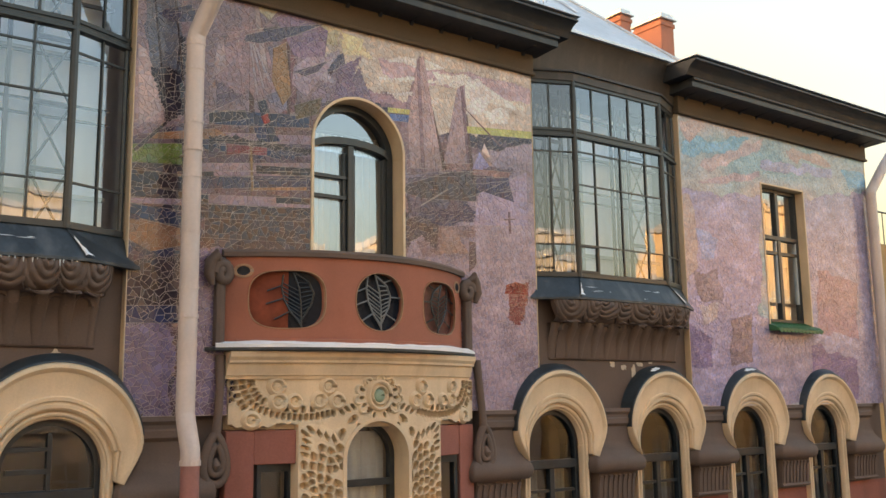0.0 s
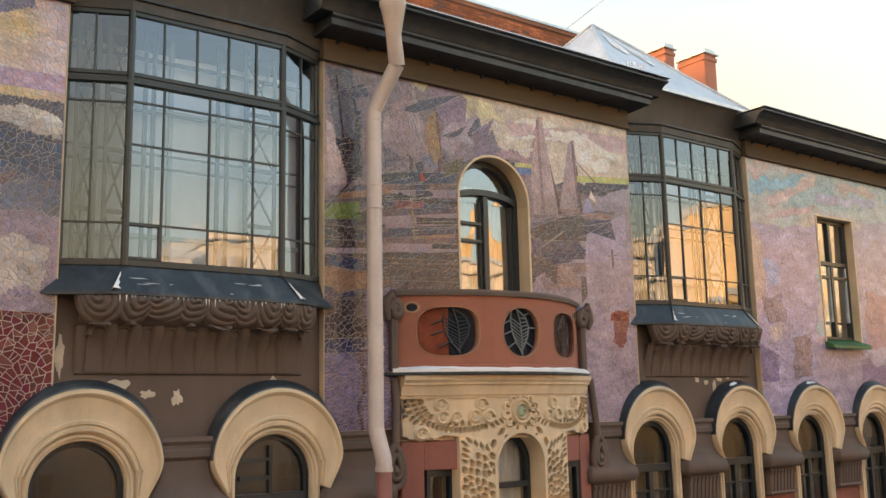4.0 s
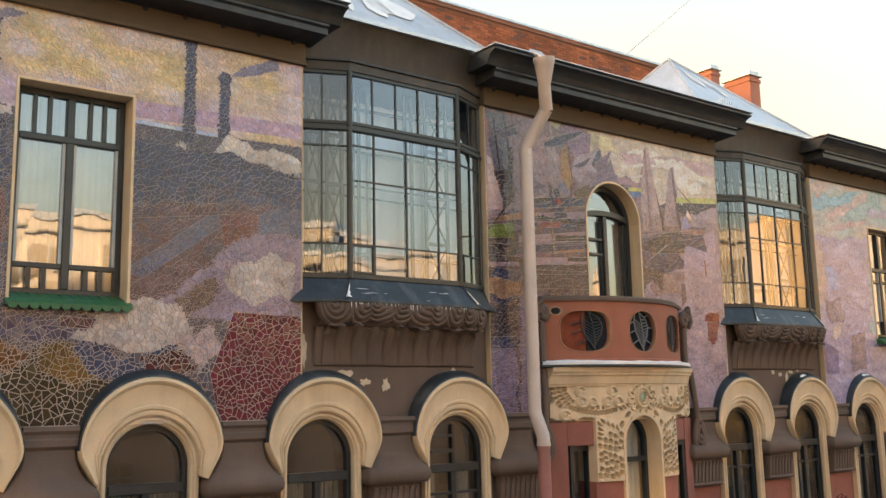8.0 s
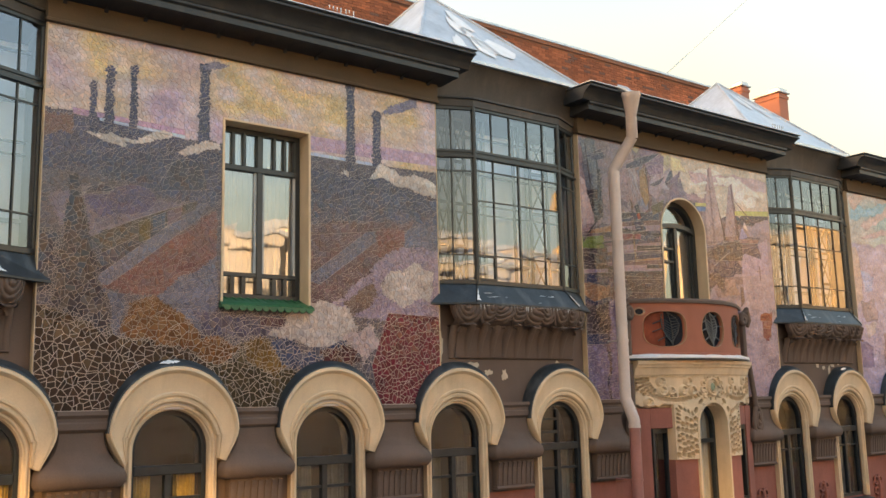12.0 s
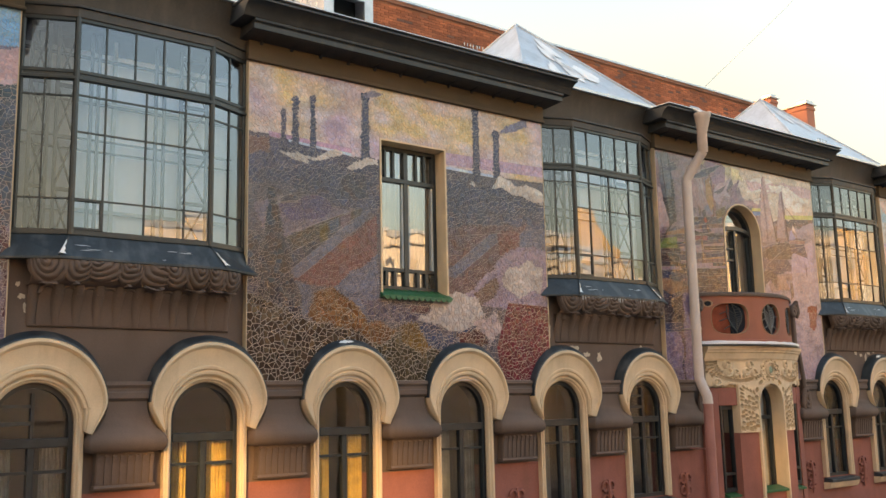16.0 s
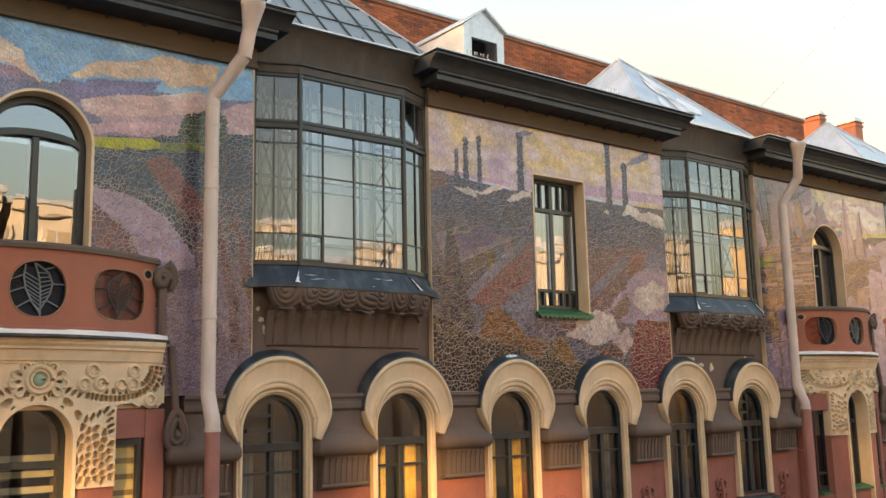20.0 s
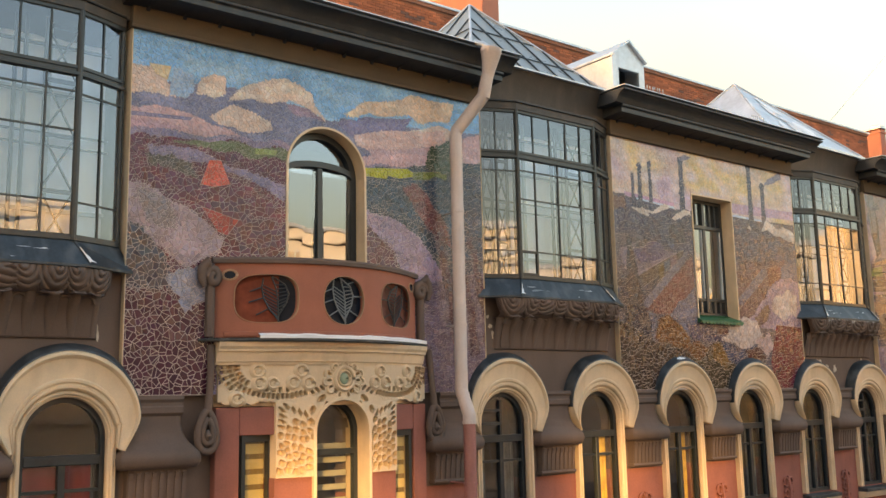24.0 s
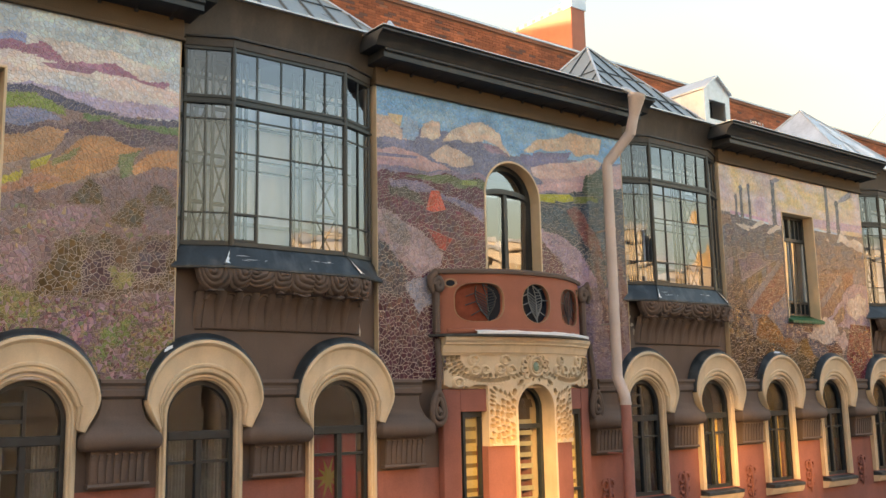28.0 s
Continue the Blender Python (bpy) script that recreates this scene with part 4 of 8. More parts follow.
def upper_arch(k):
    x, h, sill, spring, _ = UPPER[k]
    reveal(x, h, sill, spring, True, 0.3)
    o = thing("window", x, 0.22, sill, "tall round-headed balcony window with a dark frame", "window", "arched upper windows", "structure")
    w, H = h - 0.035, spring - sill
    lean = 0.01 if k == "D" else -0.02
    part("frame", Shape().ring(0, H, [(w - 0.09, 0.0), (w, 0.0), (w, 0.12), (w - 0.09, 0.12)], 0, 180, 26).box(-w, -w + 0.09, 0, 0.12, 0, H).box(w - 0.09, w, 0, 0.12, 0, H), FRAME, o, smooth=30)
    arc = [((w - 0.09) * math.cos(radians(a)) * 1.0, H - 0.02 + 0.13 * math.sin(radians(a))) for a in range(0, 181, 12)]
    rows = [[(a, -0.03, b), (a, 0.1, b), (a, 0.1, b + 0.09), (a, -0.03, b + 0.09)] for a, b in arc]
    part("transom", Shape().loft(rows, True), FRAME, o, "bowed dark transom", smooth=30)
    part("mullion", Shape().box(-0.045, 0.045, -0.03, 0.1, 0.05, H + 0.1), FRAME, o, bevel=0.01)
    if k == "D":
        part("vent_light", Shape().box(-w + 0.09, -0.045, 0.0, 0.07, H - 0.34, H - 0.3).box(-w + 0.09, -0.045, 0.0, 0.07, H - 0.6, H - 0.56), FRAME, o)
    for s in (-1, 1):
        a, b = sorted((s * 0.045, s * (w - 0.09)))
        part("pane", Shape().add([(a, 0.05, 0.05), (b, 0.05 + 0.006 * s, 0.05), (b, 0.056 + lean * H, H + 0.05), (a, 0.05 + lean * H, H + 0.05)], [(0, 1, 2, 3)]), PANE, o, weld=False).visible_shadow = False
        part("sash_stile", Shape().box(a, a + 0.04, 0.02, 0.09, 0.05, H).box(b - 0.04, b, 0.02, 0.09, 0.05, H), FRAME, o)
    top = [((w - 0.08) * math.cos(radians(a)), H + (w - 0.08) * math.sin(radians(a))) for a in range(0, 181, 10)]
    part("pane", Shape().add([(a, 0.06, b) for a, b in top], [tuple(range(len(top)))]), PANE, o, weld=False).visible_shadow = False
    pts = [(-w + 0.02 + 0.03 * i, 0.28 + 0.02 * math.sin(i * 1.9)) for i in range(int((2 * w) / 0.03))]
    if k == "D":
        part("curtain", Shape().loft([[(a, b, 0.2) for a, b in pts], [(a, b, H + 0.3) for a, b in pts]]), CURTAIN, o, "thin white curtain behind the glass", smooth=60)
    return o


for k in "ACE":
    upper_square(k)
for k in "BD":
    upper_arch(k)

# ---- balcony bays: red porch, lace-like cream frieze, snowed canopy, terracotta parapet ----
TERRADIM = surface("weathered_rim_paint", (0.36, 0.21, 0.13), 0.8, vary=0.2, scale=5, fine=50)
JADE = surface("pale_green_stone", (0.22, 0.3, 0.22), 0.4, vary=0.2, scale=9, fine=60)
IRON = surface("grey_wrought_iron", (0.15, 0.165, 0.18), 0.6, 0.1, vary=0.2, scale=6, fine=40, bump=0.1)
NAVY = surface("blue_glass_and_hole_shade", (0.012, 0.017, 0.028), 0.3, vary=0.3, scale=5, fine=20, bump=0.05)
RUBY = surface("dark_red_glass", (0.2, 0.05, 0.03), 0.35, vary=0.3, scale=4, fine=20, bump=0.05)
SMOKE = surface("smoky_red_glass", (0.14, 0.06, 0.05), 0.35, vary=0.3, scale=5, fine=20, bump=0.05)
for m in (NAVY, RUBY, SMOKE):
    m.node_tree.nodes["Principled BSDF"].inputs["Specular IOR Level"].default_value = 0.1
SHEER = surface("thin_golden_cloth", (0.26, 0.17, 0.05), 0.8, vary=0.15, scale=3, fine=30, bump=0.05)
# blind tones hold light: grey for the middle's shade, yellow for the glint
BLINDSHADE = surface("shaded_blind", (0.36, 0.33, 0.23), 0.8, vary=0.12, scale=3, fine=30, bump=0.05)
BLIND = surface("glint_lit_blind", (0.75, 0.57, 0.22), 0.8, vary=0.12, scale=3, fine=30, bump=0.05)


def swell(x):
    """How far the porch front bows out of the wall."""
    return -0.03 - 0.42 * (1 - (x / 1.72) ** 2)


def bent(sh):
    """Bends a flat front (drawn at y = -0.29) onto the bow."""
    sh.v = [(x, y + (swell(x) + 0.29) * min(1.0, max(0.0, (0.1 - y) / 0.2)), z) for x, y, z in sh.v]
    return sh


def along(pts, gap):
    """Even steps along a bent line, with the direction at each."""
    out, left = [], gap / 2
    for (ax, az), (bx, bz) in zip(pts, pts[1:]):
        d = math.hypot(bx - ax, bz - az)
        while left < d:
            out.append((ax + (bx - ax) * left / d, az + (bz - az) * left / d, (bx - ax) / d, (bz - az) / d))
            left += gap
        left -= d
    return out


def lace(sh, rnd):
    """The frieze's face: rows of pierced cells in swags, feathers and a sunburst round the arch, on a plain ground."""
    def member(x, z):
        a = abs(x)
        if z >= 5.8 and a <= 1.78 and z <= 6.46:
            return True
        return 4.78 < z < 5.8 and a <= 1.05 and math.hypot(x, max(0, z - 5.45)) > 0.46

    # a seed: place, half length and half width of the pit, its slant; no length for plain ground
    seeds = []
    for s in (-1, 1):
        swag = [(1.57, 6.36), (1.56, 6.26), (1.52, 6.17), (1.46, 6.09), (1.38, 6.03), (1.27, 5.985), (1.12, 5.95), (0.96, 5.935), (0.76, 5.945), (0.56, 5.985)]
        for off, gap, first, last in ((0.0, 0.062, 0, 10), (-0.085, 0.068, 0, 5), (0.085, 0.062, 0, 5), (0.16, 0.07, 0, 3), (-0.08, 0.1, 5, 9)):
            for x, z, dx, dz in along(swag[first:last], gap):
                seeds.append((s * (x - dz * off), z + dx * off, 0.046, 0.03, math.atan2(dx, -s * dz) if s > 0 else math.atan2(dx, dz)))
        # long pits fan out over the leg, rounder ones follow down it
        for k in range(4):
            a = radians(62 - 6 * k)
            seeds.append((s * (0.575 + 0.085 * k), 5.68 + 0.035 * k, 0.1, 0.026, a if s > 0 else math.pi - a))
        for k in range(4):
            a = radians(40 - 7 * k)
            seeds.append((s * 0.9, 5.75 - 0.075 * k, 0.075, 0.024, a if s > 0 else math.pi - a))
        for c in range(5):
            x0 = 0.52 + 0.1 * c
            for x, z, dx, dz in along([(x0, 4.9), (x0 + 0.012 * (2 - c), 5.3), (x0, 5.62 if c < 3 else 5.5)], (0.125, 0.098, 0.105, 0.092, 0.11)[c]):
                a = radians(rnd.uniform(35, 65) if z > 5.2 else rnd.uniform(10, 70))
                low = 1.3 if z < 5.02 else 1.0
                seeds.append((s * (x + rnd.uniform(-0.02, 0.02)), z + rnd.uniform(-0.022, 0.022), rnd.uniform(0.058, 0.076) * low, rnd.uniform(0.034, 0.046) * low, a if s > 0 else math.pi - a))
        # broad pits over the crown of the arch and short strokes beside the stone
        for a, big in ((76, 0.085), (52, 0.075), (31, 0.065)):
            t = radians(a)
            seeds.append((s * 0.565 * math.cos(t), 5.45 + 0.565 * math.sin(t), big, 0.042, t + math.pi / 2 if s > 0 else math.pi / 2 - t))
        for k in range(7):
            t = radians(-72 + 22 * k)
            seeds.append((s * 0.235 * math.cos(t), 6.17 + 0.235 * math.sin(t), 0.034, 0.02, t if s > 0 else math.pi - t))
        for k in range(3):
            seeds.append((s * (0.34 + 0.075 * k), 6.04 - 0.025 * k, 0.05, 0.024, radians(45) * s))
    for i in range(-18, 19):
        for j in range(-1, 17):
            x, z = (i + 0.5 * (j % 2)) * 0.1, 4.86 + j * 0.1 + 0.03
            if all(math.hypot(x - q[0], z - q[1]) > 0.082 for q in seeds):
                seeds.append((x, z, 0, 0, 0))
    for x, z, long, wide, slant in seeds:
        if not member(x, z):
            continue
        poly = [(x - 0.14, z - 0.14), (x + 0.14, z - 0.14), (x + 0.14, z + 0.14), (x - 0.14, z + 0.14)]
        for p, q, *_ in seeds:
            dx, dz = p - x, q - z
            d = math.hypot(dx, dz)
            if 1e-6 < d < 0.3 and len(poly) >= 3:
                poly = clip(poly, x + dx / 2, z + dz / 2, dx / d, dz / d)
        if z >= 5.8:
            poly = clip(clip(poly, -1.7, 0, -1, 0), 1.7, 0, 1, 0)
            poly = clip(poly, 0, 6.37, 0, 1)
            if abs(x) > 0.98:
                poly = clip(poly, 0, 5.8 + 0.35 * max(0, abs(x) - 1.5), 0, -1)
        else:
            poly = clip(clip(poly, -0.98, 0, -1, 0), 0.98, 0, 1, 0)
            poly = clip(poly, 0, 4.86, 0, -1)
        d = math.hypot(x, max(0, z - 5.45))
        if d < 0.66 and z < 6:
            nx, nz = (x / d, (z - 5.45) / d) if z > 5.45 else (math.copysign(1, x), 0)
            poly = clip(poly, nx * 0.455, 5.45 + nz * 0.455 if z > 5.45 else z, -nx, -nz)
        n = len(poly)
        if n < 3:
            continue
        yf = -0.29
        if long:
            # rays from the seed: out to the cell's edge, and in to a rounded slanting pit
            turns = sorted({round(2 * math.pi * k / 14, 5) for k in range(14)} | {round(math.atan2(pz - z, px - x) % (2 * math.pi), 5) for px, pz in poly})
            rim, pit = [], []
            for a in turns:
                c, e = math.cos(a), math.sin(a)
                reach = 9.0
                for k in range(n):
                    (ax, az), (bx, bz) = poly[k], poly[(k + 1) % n]
                    det = c * (az - bz) - e * (ax - bx)
                    if abs(det) > 1e-9:
                        r = ((ax - x) * (az - bz) - (az - z) * (ax - bx)) / det
                        g = (c * (az - z) - e * (ax - x)) / det
                        if r > 0 and -1e-4 <= g <= 1.0001:
                            reach = min(reach, r)
                if reach > 1:
                    continue
                u, v = math.cos(a - slant) / long, math.sin(a - slant) / wide
                rim.append((c, e, reach))
                pit.append(min(reach * 0.86, (abs(u) ** 2.6 + abs(v) ** 2.6) ** (-1 / 2.6)))
            ring = lambda rs, y: [(x + c * r, y, z + e * r) for (c, e, _), r in zip(rim, rs)]
            edge = [q[2] for q in rim]
            sh.loft([ring(edge, -0.2), ring(edge, yf), ring([p + (q - p) * 0.45 for p, q in zip(pit, edge)], yf - 0.004), ring([p * 1.06 for p in pit], yf - 0.003), ring([p * 0.96 for p in pit], yf + 0.012), ring([p * 0.8 for p in pit], yf + 0.088)], True)
            sh.add([(x + c * p * 0.8, yf + 0.088, z + e * p * 0.8) for (c, e, _), p in zip(rim, pit)], [tuple(range(len(rim)))])
        else:
            sh.add([(px, yf, pz) for px, pz in poly] + [(px, -0.2, pz) for px, pz in poly], [tuple(range(n))] + [(a, (a + 1) % n, n + (a + 1) % n, n + a) for a in range(n)])
    return sh


def bow(x):
    return -0.02 - 0.63 * (1 - (x / 1.66) ** 2)


def make_bay(cx, blinds):
    o = thing("balcony_bay", cx, 0, 0, "terracotta balcony on a red porch with lace-like cream frieze", "balcony", "balcony bays")
    # porch
    part("porch_pier", bent(Shape().wall(-0.98, 0.98, GROUND, 4.86, -0.25, 0.118, [(0, 0.43, 2.6, 5.45, True)])), RED, o, bevel=0.0)
    for s in (-1, 1):
        part("porch_flank", bent(Shape().box(min(s * 0.5, s * 0.972), max(s * 0.5, s * 0.972), -0.19, 0.118, 4.86, 5.81)), CREAM, o)
    part("frieze_block", Shape().prism([(-1.69, 0.118)] + [(x / 10, swell(x / 10) + 0.1) for x in range(-16, 17, 2)] + [(1.69, 0.118)], "z", 5.81, 6.36), CREAM, o)
    part("lace_frieze", bent(lace(Shape(), random.Random(11))), CREAM, o, "cream plaster relief of pierced cells and rosettes")
    part("arch_reveal", bent(Shape().ring(0, 5.45, [(0.425, -0.3), (0.47, -0.3), (0.47, 0.2), (0.425, 0.2)], 0, 180, 24).box(-0.47, -0.425, -0.3, 0.2, 2.6, 5.45).box(0.425, 0.47, -0.3, 0.2, 2.6, 5.45)), CREAM, o, smooth=30)
    for s in (-1, 1):
        part("side_pilaster", Shape().prism([(s * 1.42, 0.118), (s * 1.42, swell(1.42) + 0.04), (s * 1.72, -0.03), (s * 1.72, 0.118)], "z", GROUND, 5.8), RED, o, bevel=0.01)
        part("lintel", Shape().prism([(s * 0.98, 0.118), (s * 0.98, swell(0.98) + 0.05), (s * 1.42, swell(1.42) + 0.05), (s * 1.42, 0.118)], "z", 5.43, 5.8), RED, o, bevel=0.008)
        part("side_reveal", Shape().box(s * 1.39 - 0.025, s * 1.39 + 0.025, -0.02, 0.3, 2.6, 5.43), CREAM, o)
    for s in (-1, 1):
        for rx, rz, r in ((1.22, 6.275, 0.092), (1.2, 6.11, 0.095), (1.03, 6.11, 0.08), (0.65, 6.275, 0.092), (0.755, 6.12, 0.09), (0.545, 6.11, 0.092), (1.475, 5.91, 0.088)):
            ros = Shape().ring(s * rx, rz, [(r * 0.5, -0.27), (r * 0.6, -0.31), (r * 0.8, -0.33), (r, -0.318), (r * 1.25, -0.28)], 0, 360, 18)
            ros.ring(s * rx, rz, [(0.001, -0.27), (0.001, -0.302), (r * 0.4, -0.298), (r * 0.55, -0.27)], 0, 360, 10)
            part("rosette", bent(ros), CREAM, o, smooth=45)
    part("stone_setting", bent(Shape().ring(0, 6.17, [(0.085, -0.27), (0.09, -0.32), (0.1, -0.332), (0.112, -0.32), (0.118, -0.27)], 0, 360, 24)), CREAM, o, smooth=45)
    for k in range(9):
        a = radians(-40 + 32.5 * k)
        part("halo_petal", bent(Shape().ring(0.285 * math.cos(a), 6.15 + 0.2 * math.sin(a), [(0.03, -0.27), (0.036, -0.31), (0.05, -0.32), (0.066, -0.308), (0.076, -0.27)], math.degrees(a) - 100, math.degrees(a) + 100, 12)), CREAM, o, smooth=45)
    part("stone_halo", bent(Shape().ring(0, 6.17, [(0.13, -0.27), (0.14, -0.325), (0.16, -0.335), (0.18, -0.32), (0.19, -0.27)], 0, 360, 28, 0.95)), CREAM, o, smooth=45)
    part("jade_stone", bent(Shape().ring(0, 6.17, [(0.001, -0.31), (0.06, -0.312), (0.078, -0.3), (0.088, -0.27), (0.001, -0.27)], 0, 360, 20, 0.9)), JADE, o, "pale green glazed oval stone", smooth=50)
    # cream cornice and metal canopy
    prof = [(0.35, 6.36), (-0.015, 6.36), (-0.02, 6.395), (-0.045, 6.4), (-0.05, 6.43), (-0.075, 6.49), (-0.08, 6.53), (-0.115, 6.535), (-0.12, 6.565), (-0.15, 6.6), (-0.16, 6.66), (0.35, 6.66)]
    part("cornice", Shape().loft([[(x / 10, min(0.118, swell(x / 10) + y), z) for y, z in prof] for x in range(-17, 18)], True), CREAM, o, smooth=16)
    edge = [(-1.88, 0.0)] + [(x / 10, -0.06 - 0.66 * (1 - (x / 18.8) ** 2)) for x in range(-18, 19, 2)] + [(1.88, 0.0)]
    part("canopy", Shape().prism(edge, "z", 6.665, 6.705), FLASH, o, "dark sheet-metal canopy edge", bevel=0.006)
    rs = random.Random(3)
    edge_s = [(x, y) for x, y in edge[1:-1] if x > (-1.35 if blinds else -9)]
    snow = [[(x, y - 0.004, 6.7) for x, y in edge_s], [(x, y - 0.008 + rs.uniform(-0.008, 0.008), 6.742 + rs.uniform(-0.015, 0.01)) for x, y in edge_s], [(x * 0.985, y + 0.1, 6.775 + rs.uniform(-0.008, 0.008)) for x, y in edge_s], [(x * 0.95, y + 0.3, 6.76) for x, y in edge_s]]
    part("snow", Shape().loft(snow), SNOW, o, "strip of old snow on the canopy", smooth=50)
    # parapet in bowed panels with round openings
    Z0, Z1 = 6.72, 7.72

    def panel(xa, xb, hole):
        par = Shape()
        cxx, cz, rx, rz, p = hole
        corners = [math.atan2(z - cz, x - cxx) % (2 * math.pi) for x in (xa, xb) for z in (Z0, Z1)]
        angles = sorted({round(2 * math.pi * i / 72, 6) for i in range(72)} | {round(a, 6) for a in corners})
        n = len(angles)
        outer, inner = [], []
        for a in angles:
            c, s = math.cos(a), math.sin(a)
            f = (abs(c) ** p + abs(s) ** p) ** (-1 / p)
            inner.append((cxx + rx * f * c, cz + rz * f * s))
            # the same ray, out to the panel's edge
            kx = ((xb if c > 0 else xa) - cxx) / c if abs(c) > 1e-6 else 1e9
            kz = ((Z1 if s > 0 else Z0) - cz) / s if abs(s) > 1e-6 else 1e9
            k = min(kx, kz)
            outer.append((cxx + k * c, cz + k * s))
        on = lambda pts, d: [(x, bow(x) + d, z) for x, z in pts]
        mid = lambda f: [(a[0] + (b[0] - a[0]) * f, a[1] + (b[1] - a[1]) * f) for a, b in zip(outer, inner)]
        par.loft([on(outer, 0), on(mid(0.33), 0), on(mid(0.66), 0), on(mid(0.94), 0), on(inner, 0.012), on(inner, 0.12), on(mid(0.5), 0.12), on(outer, 0.12)] , False)
        k = n
        base = len(par.v) - 8 * k
        par.f += [(base + r * k + k - 1, base + r * k, base + (r + 1) * k, base + (r + 1) * k + k - 1) for r in range(7)]
        part("parapet_panel", par, TERRA, o, "bowed terracotta-painted parapet panel with a round opening", smooth=25)
        rim = Shape().loft([on([(cxx + (x - cxx) * g, cz + (z - cz) * g) for x, z in inner + inner[:1]], d) for g, d in ((1.018, 0.002), (1.018, -0.006), (0.992, -0.006), (0.992, 0.04))])
        part("opening_rim", rim, TERRADIM, o, smooth=40)

    holes = [(-1.06, 7.24, 0.385, 0.325, 3.0), (0.0, 7.24, 0.325, 0.335, 2.2), (1.06, 7.24, 0.385, 0.325, 3.0)]
    for (xa, xb), h in zip(((-1.66, -0.5), (-0.5, 0.5), (0.5, 1.66)), holes):
        panel(xa, xb, h)
    xs = [-1.7 + 3.4 * i / 24 for i in range(25)]
    part("coping", Shape().loft([[(x, bow(min(1.66, max(-1.66, x))) - 0.04, 7.72), (x, bow(min(1.66, max(-1.66, x))) - 0.045, 7.77), (x, bow(min(1.66, max(-1.66, x))) - 0.0, 7.805), (x, bow(min(1.66, max(-1.66, x))) + 0.16, 7.805), (x, bow(min(1.66, max(-1.66, x))) + 0.16, 7.72)] for x in xs], True), BROWN, o, "brown painted coping", smooth=30)
    part("plinth_strip", Shape().loft([[(x, bow(x) - 0.025, 6.74), (x, bow(x) - 0.025, 6.79), (x, bow(x), 6.8), (x, bow(x) + 0.05, 6.74)] for x in xs[1:-1]], True), TERRA, o)
    part("balcony_floor", Shape().prism([(-1.66, 0.0)] + [(x, bow(x) + 0.1) for x in xs[1:-1]] + [(1.66, 0.0)], "z", 6.66, 6.74), BROWN, o)
    # iron leaves in the openings: two curved edges, a midrib and slanting veins, held by spokes
    edge_l = [(-0.46, 0.86), (-0.52, 0.45), (-0.44, 0.0), (-0.22, -0.46), (0.1, -0.86)]
    edge_r = [(-0.12, 0.92), (0.34, 0.6), (0.5, 0.22), (0.42, -0.16), (0.1, -0.72)]
    midrib = [(-0.16, 0.96), (0.02, 0.4), (0.08, -0.1), (0.09, -0.5), (0.1, -0.97)]

    def bend(line, f):
        k = min(len(line) - 2, int(f * (len(line) - 1)))
        g = f * (len(line) - 1) - k
        return line[k][0] + (line[k + 1][0] - line[k][0]) * g, line[k][1] + (line[k + 1][1] - line[k][1]) * g

    for hx, hz, rx, rz, _ in holes:
        g = Shape()
        flip = -1 if hx > 0.5 else 1
        shift, size = (0.3, 0.85) if hx < -0.5 else (0.0, 1.0)
        put = lambda pts: [(hx + rx * (shift + flip * size * u), bow(hx + rx * (shift + flip * size * u)) + 0.05, hz + rz * v) for u, v in pts]
        for line, r in ((edge_l, 0.011), (edge_r, 0.011), (midrib, 0.01)):
            g.tube(put([bend(line, f / 12) for f in range(13)]), r, 6)
        for f in range(2, 11):
            g.tube(put([bend(edge_l, f / 12), bend(midrib, min(1, f / 12 + 0.14))]), 0.008, 5)
            g.tube(put([bend(midrib, f / 12), bend(edge_r, min(1, f / 12 + 0.1))]), 0.008, 5)
        spokes = [((-0.95, 0.3), (-0.48, 0.5)), ((-0.98, -0.15), (-0.44, 0.05)), ((-0.72, -0.68), (-0.25, -0.4)), ((0.48, 0.2), (0.96, 0.2)), ((0.3, -0.4), (0.75, -0.62)), ((0.2, 0.7), (0.55, 0.82))]
        for p, q in spokes:
            inner = [(u, v) for u, v in (p, q) if (shift + flip * size * u) ** 2 + v * v < 1.02]
            if len(inner) == 2:
                g.tube(put([p, q]), 0.01, 5)
        part("iron_grille", g, IRON if abs(hx) < 0.5 else FRAME, o, "grey wrought-iron leaf tracery", smooth=60)
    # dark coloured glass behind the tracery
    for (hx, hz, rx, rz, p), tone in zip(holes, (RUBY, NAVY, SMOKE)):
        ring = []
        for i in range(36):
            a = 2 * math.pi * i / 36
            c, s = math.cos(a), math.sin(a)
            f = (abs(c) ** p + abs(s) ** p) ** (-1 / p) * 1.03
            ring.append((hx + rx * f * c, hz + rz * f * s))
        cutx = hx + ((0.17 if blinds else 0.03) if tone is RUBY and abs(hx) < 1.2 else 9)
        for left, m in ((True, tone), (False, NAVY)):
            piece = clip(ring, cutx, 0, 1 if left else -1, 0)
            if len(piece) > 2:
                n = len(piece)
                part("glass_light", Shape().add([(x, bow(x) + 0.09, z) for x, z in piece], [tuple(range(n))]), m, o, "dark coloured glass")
    # small drain hole near the upper corner of each end, its shade a dark disc
    for s in (-1, 1):
        hole = Shape().ring(s * 1.5, 7.56, [(0.055, 0.0), (0.075, 0.0), (0.08, -0.012), (0.06, -0.016), (0.052, -0.01)], 0, 360, 18, 1.2)
        hole.v = [(x, y + bow(x), z) for x, y, z in hole.v]
        rim = part("drain_hole", hole, TERRADIM, o, "round drain hole with a worn rim", smooth=40)
        plug = [(s * 1.5 + 0.066 * math.cos(radians(a)), 7.56 + 0.055 * math.sin(radians(a))) for a in range(0, 360, 20)]
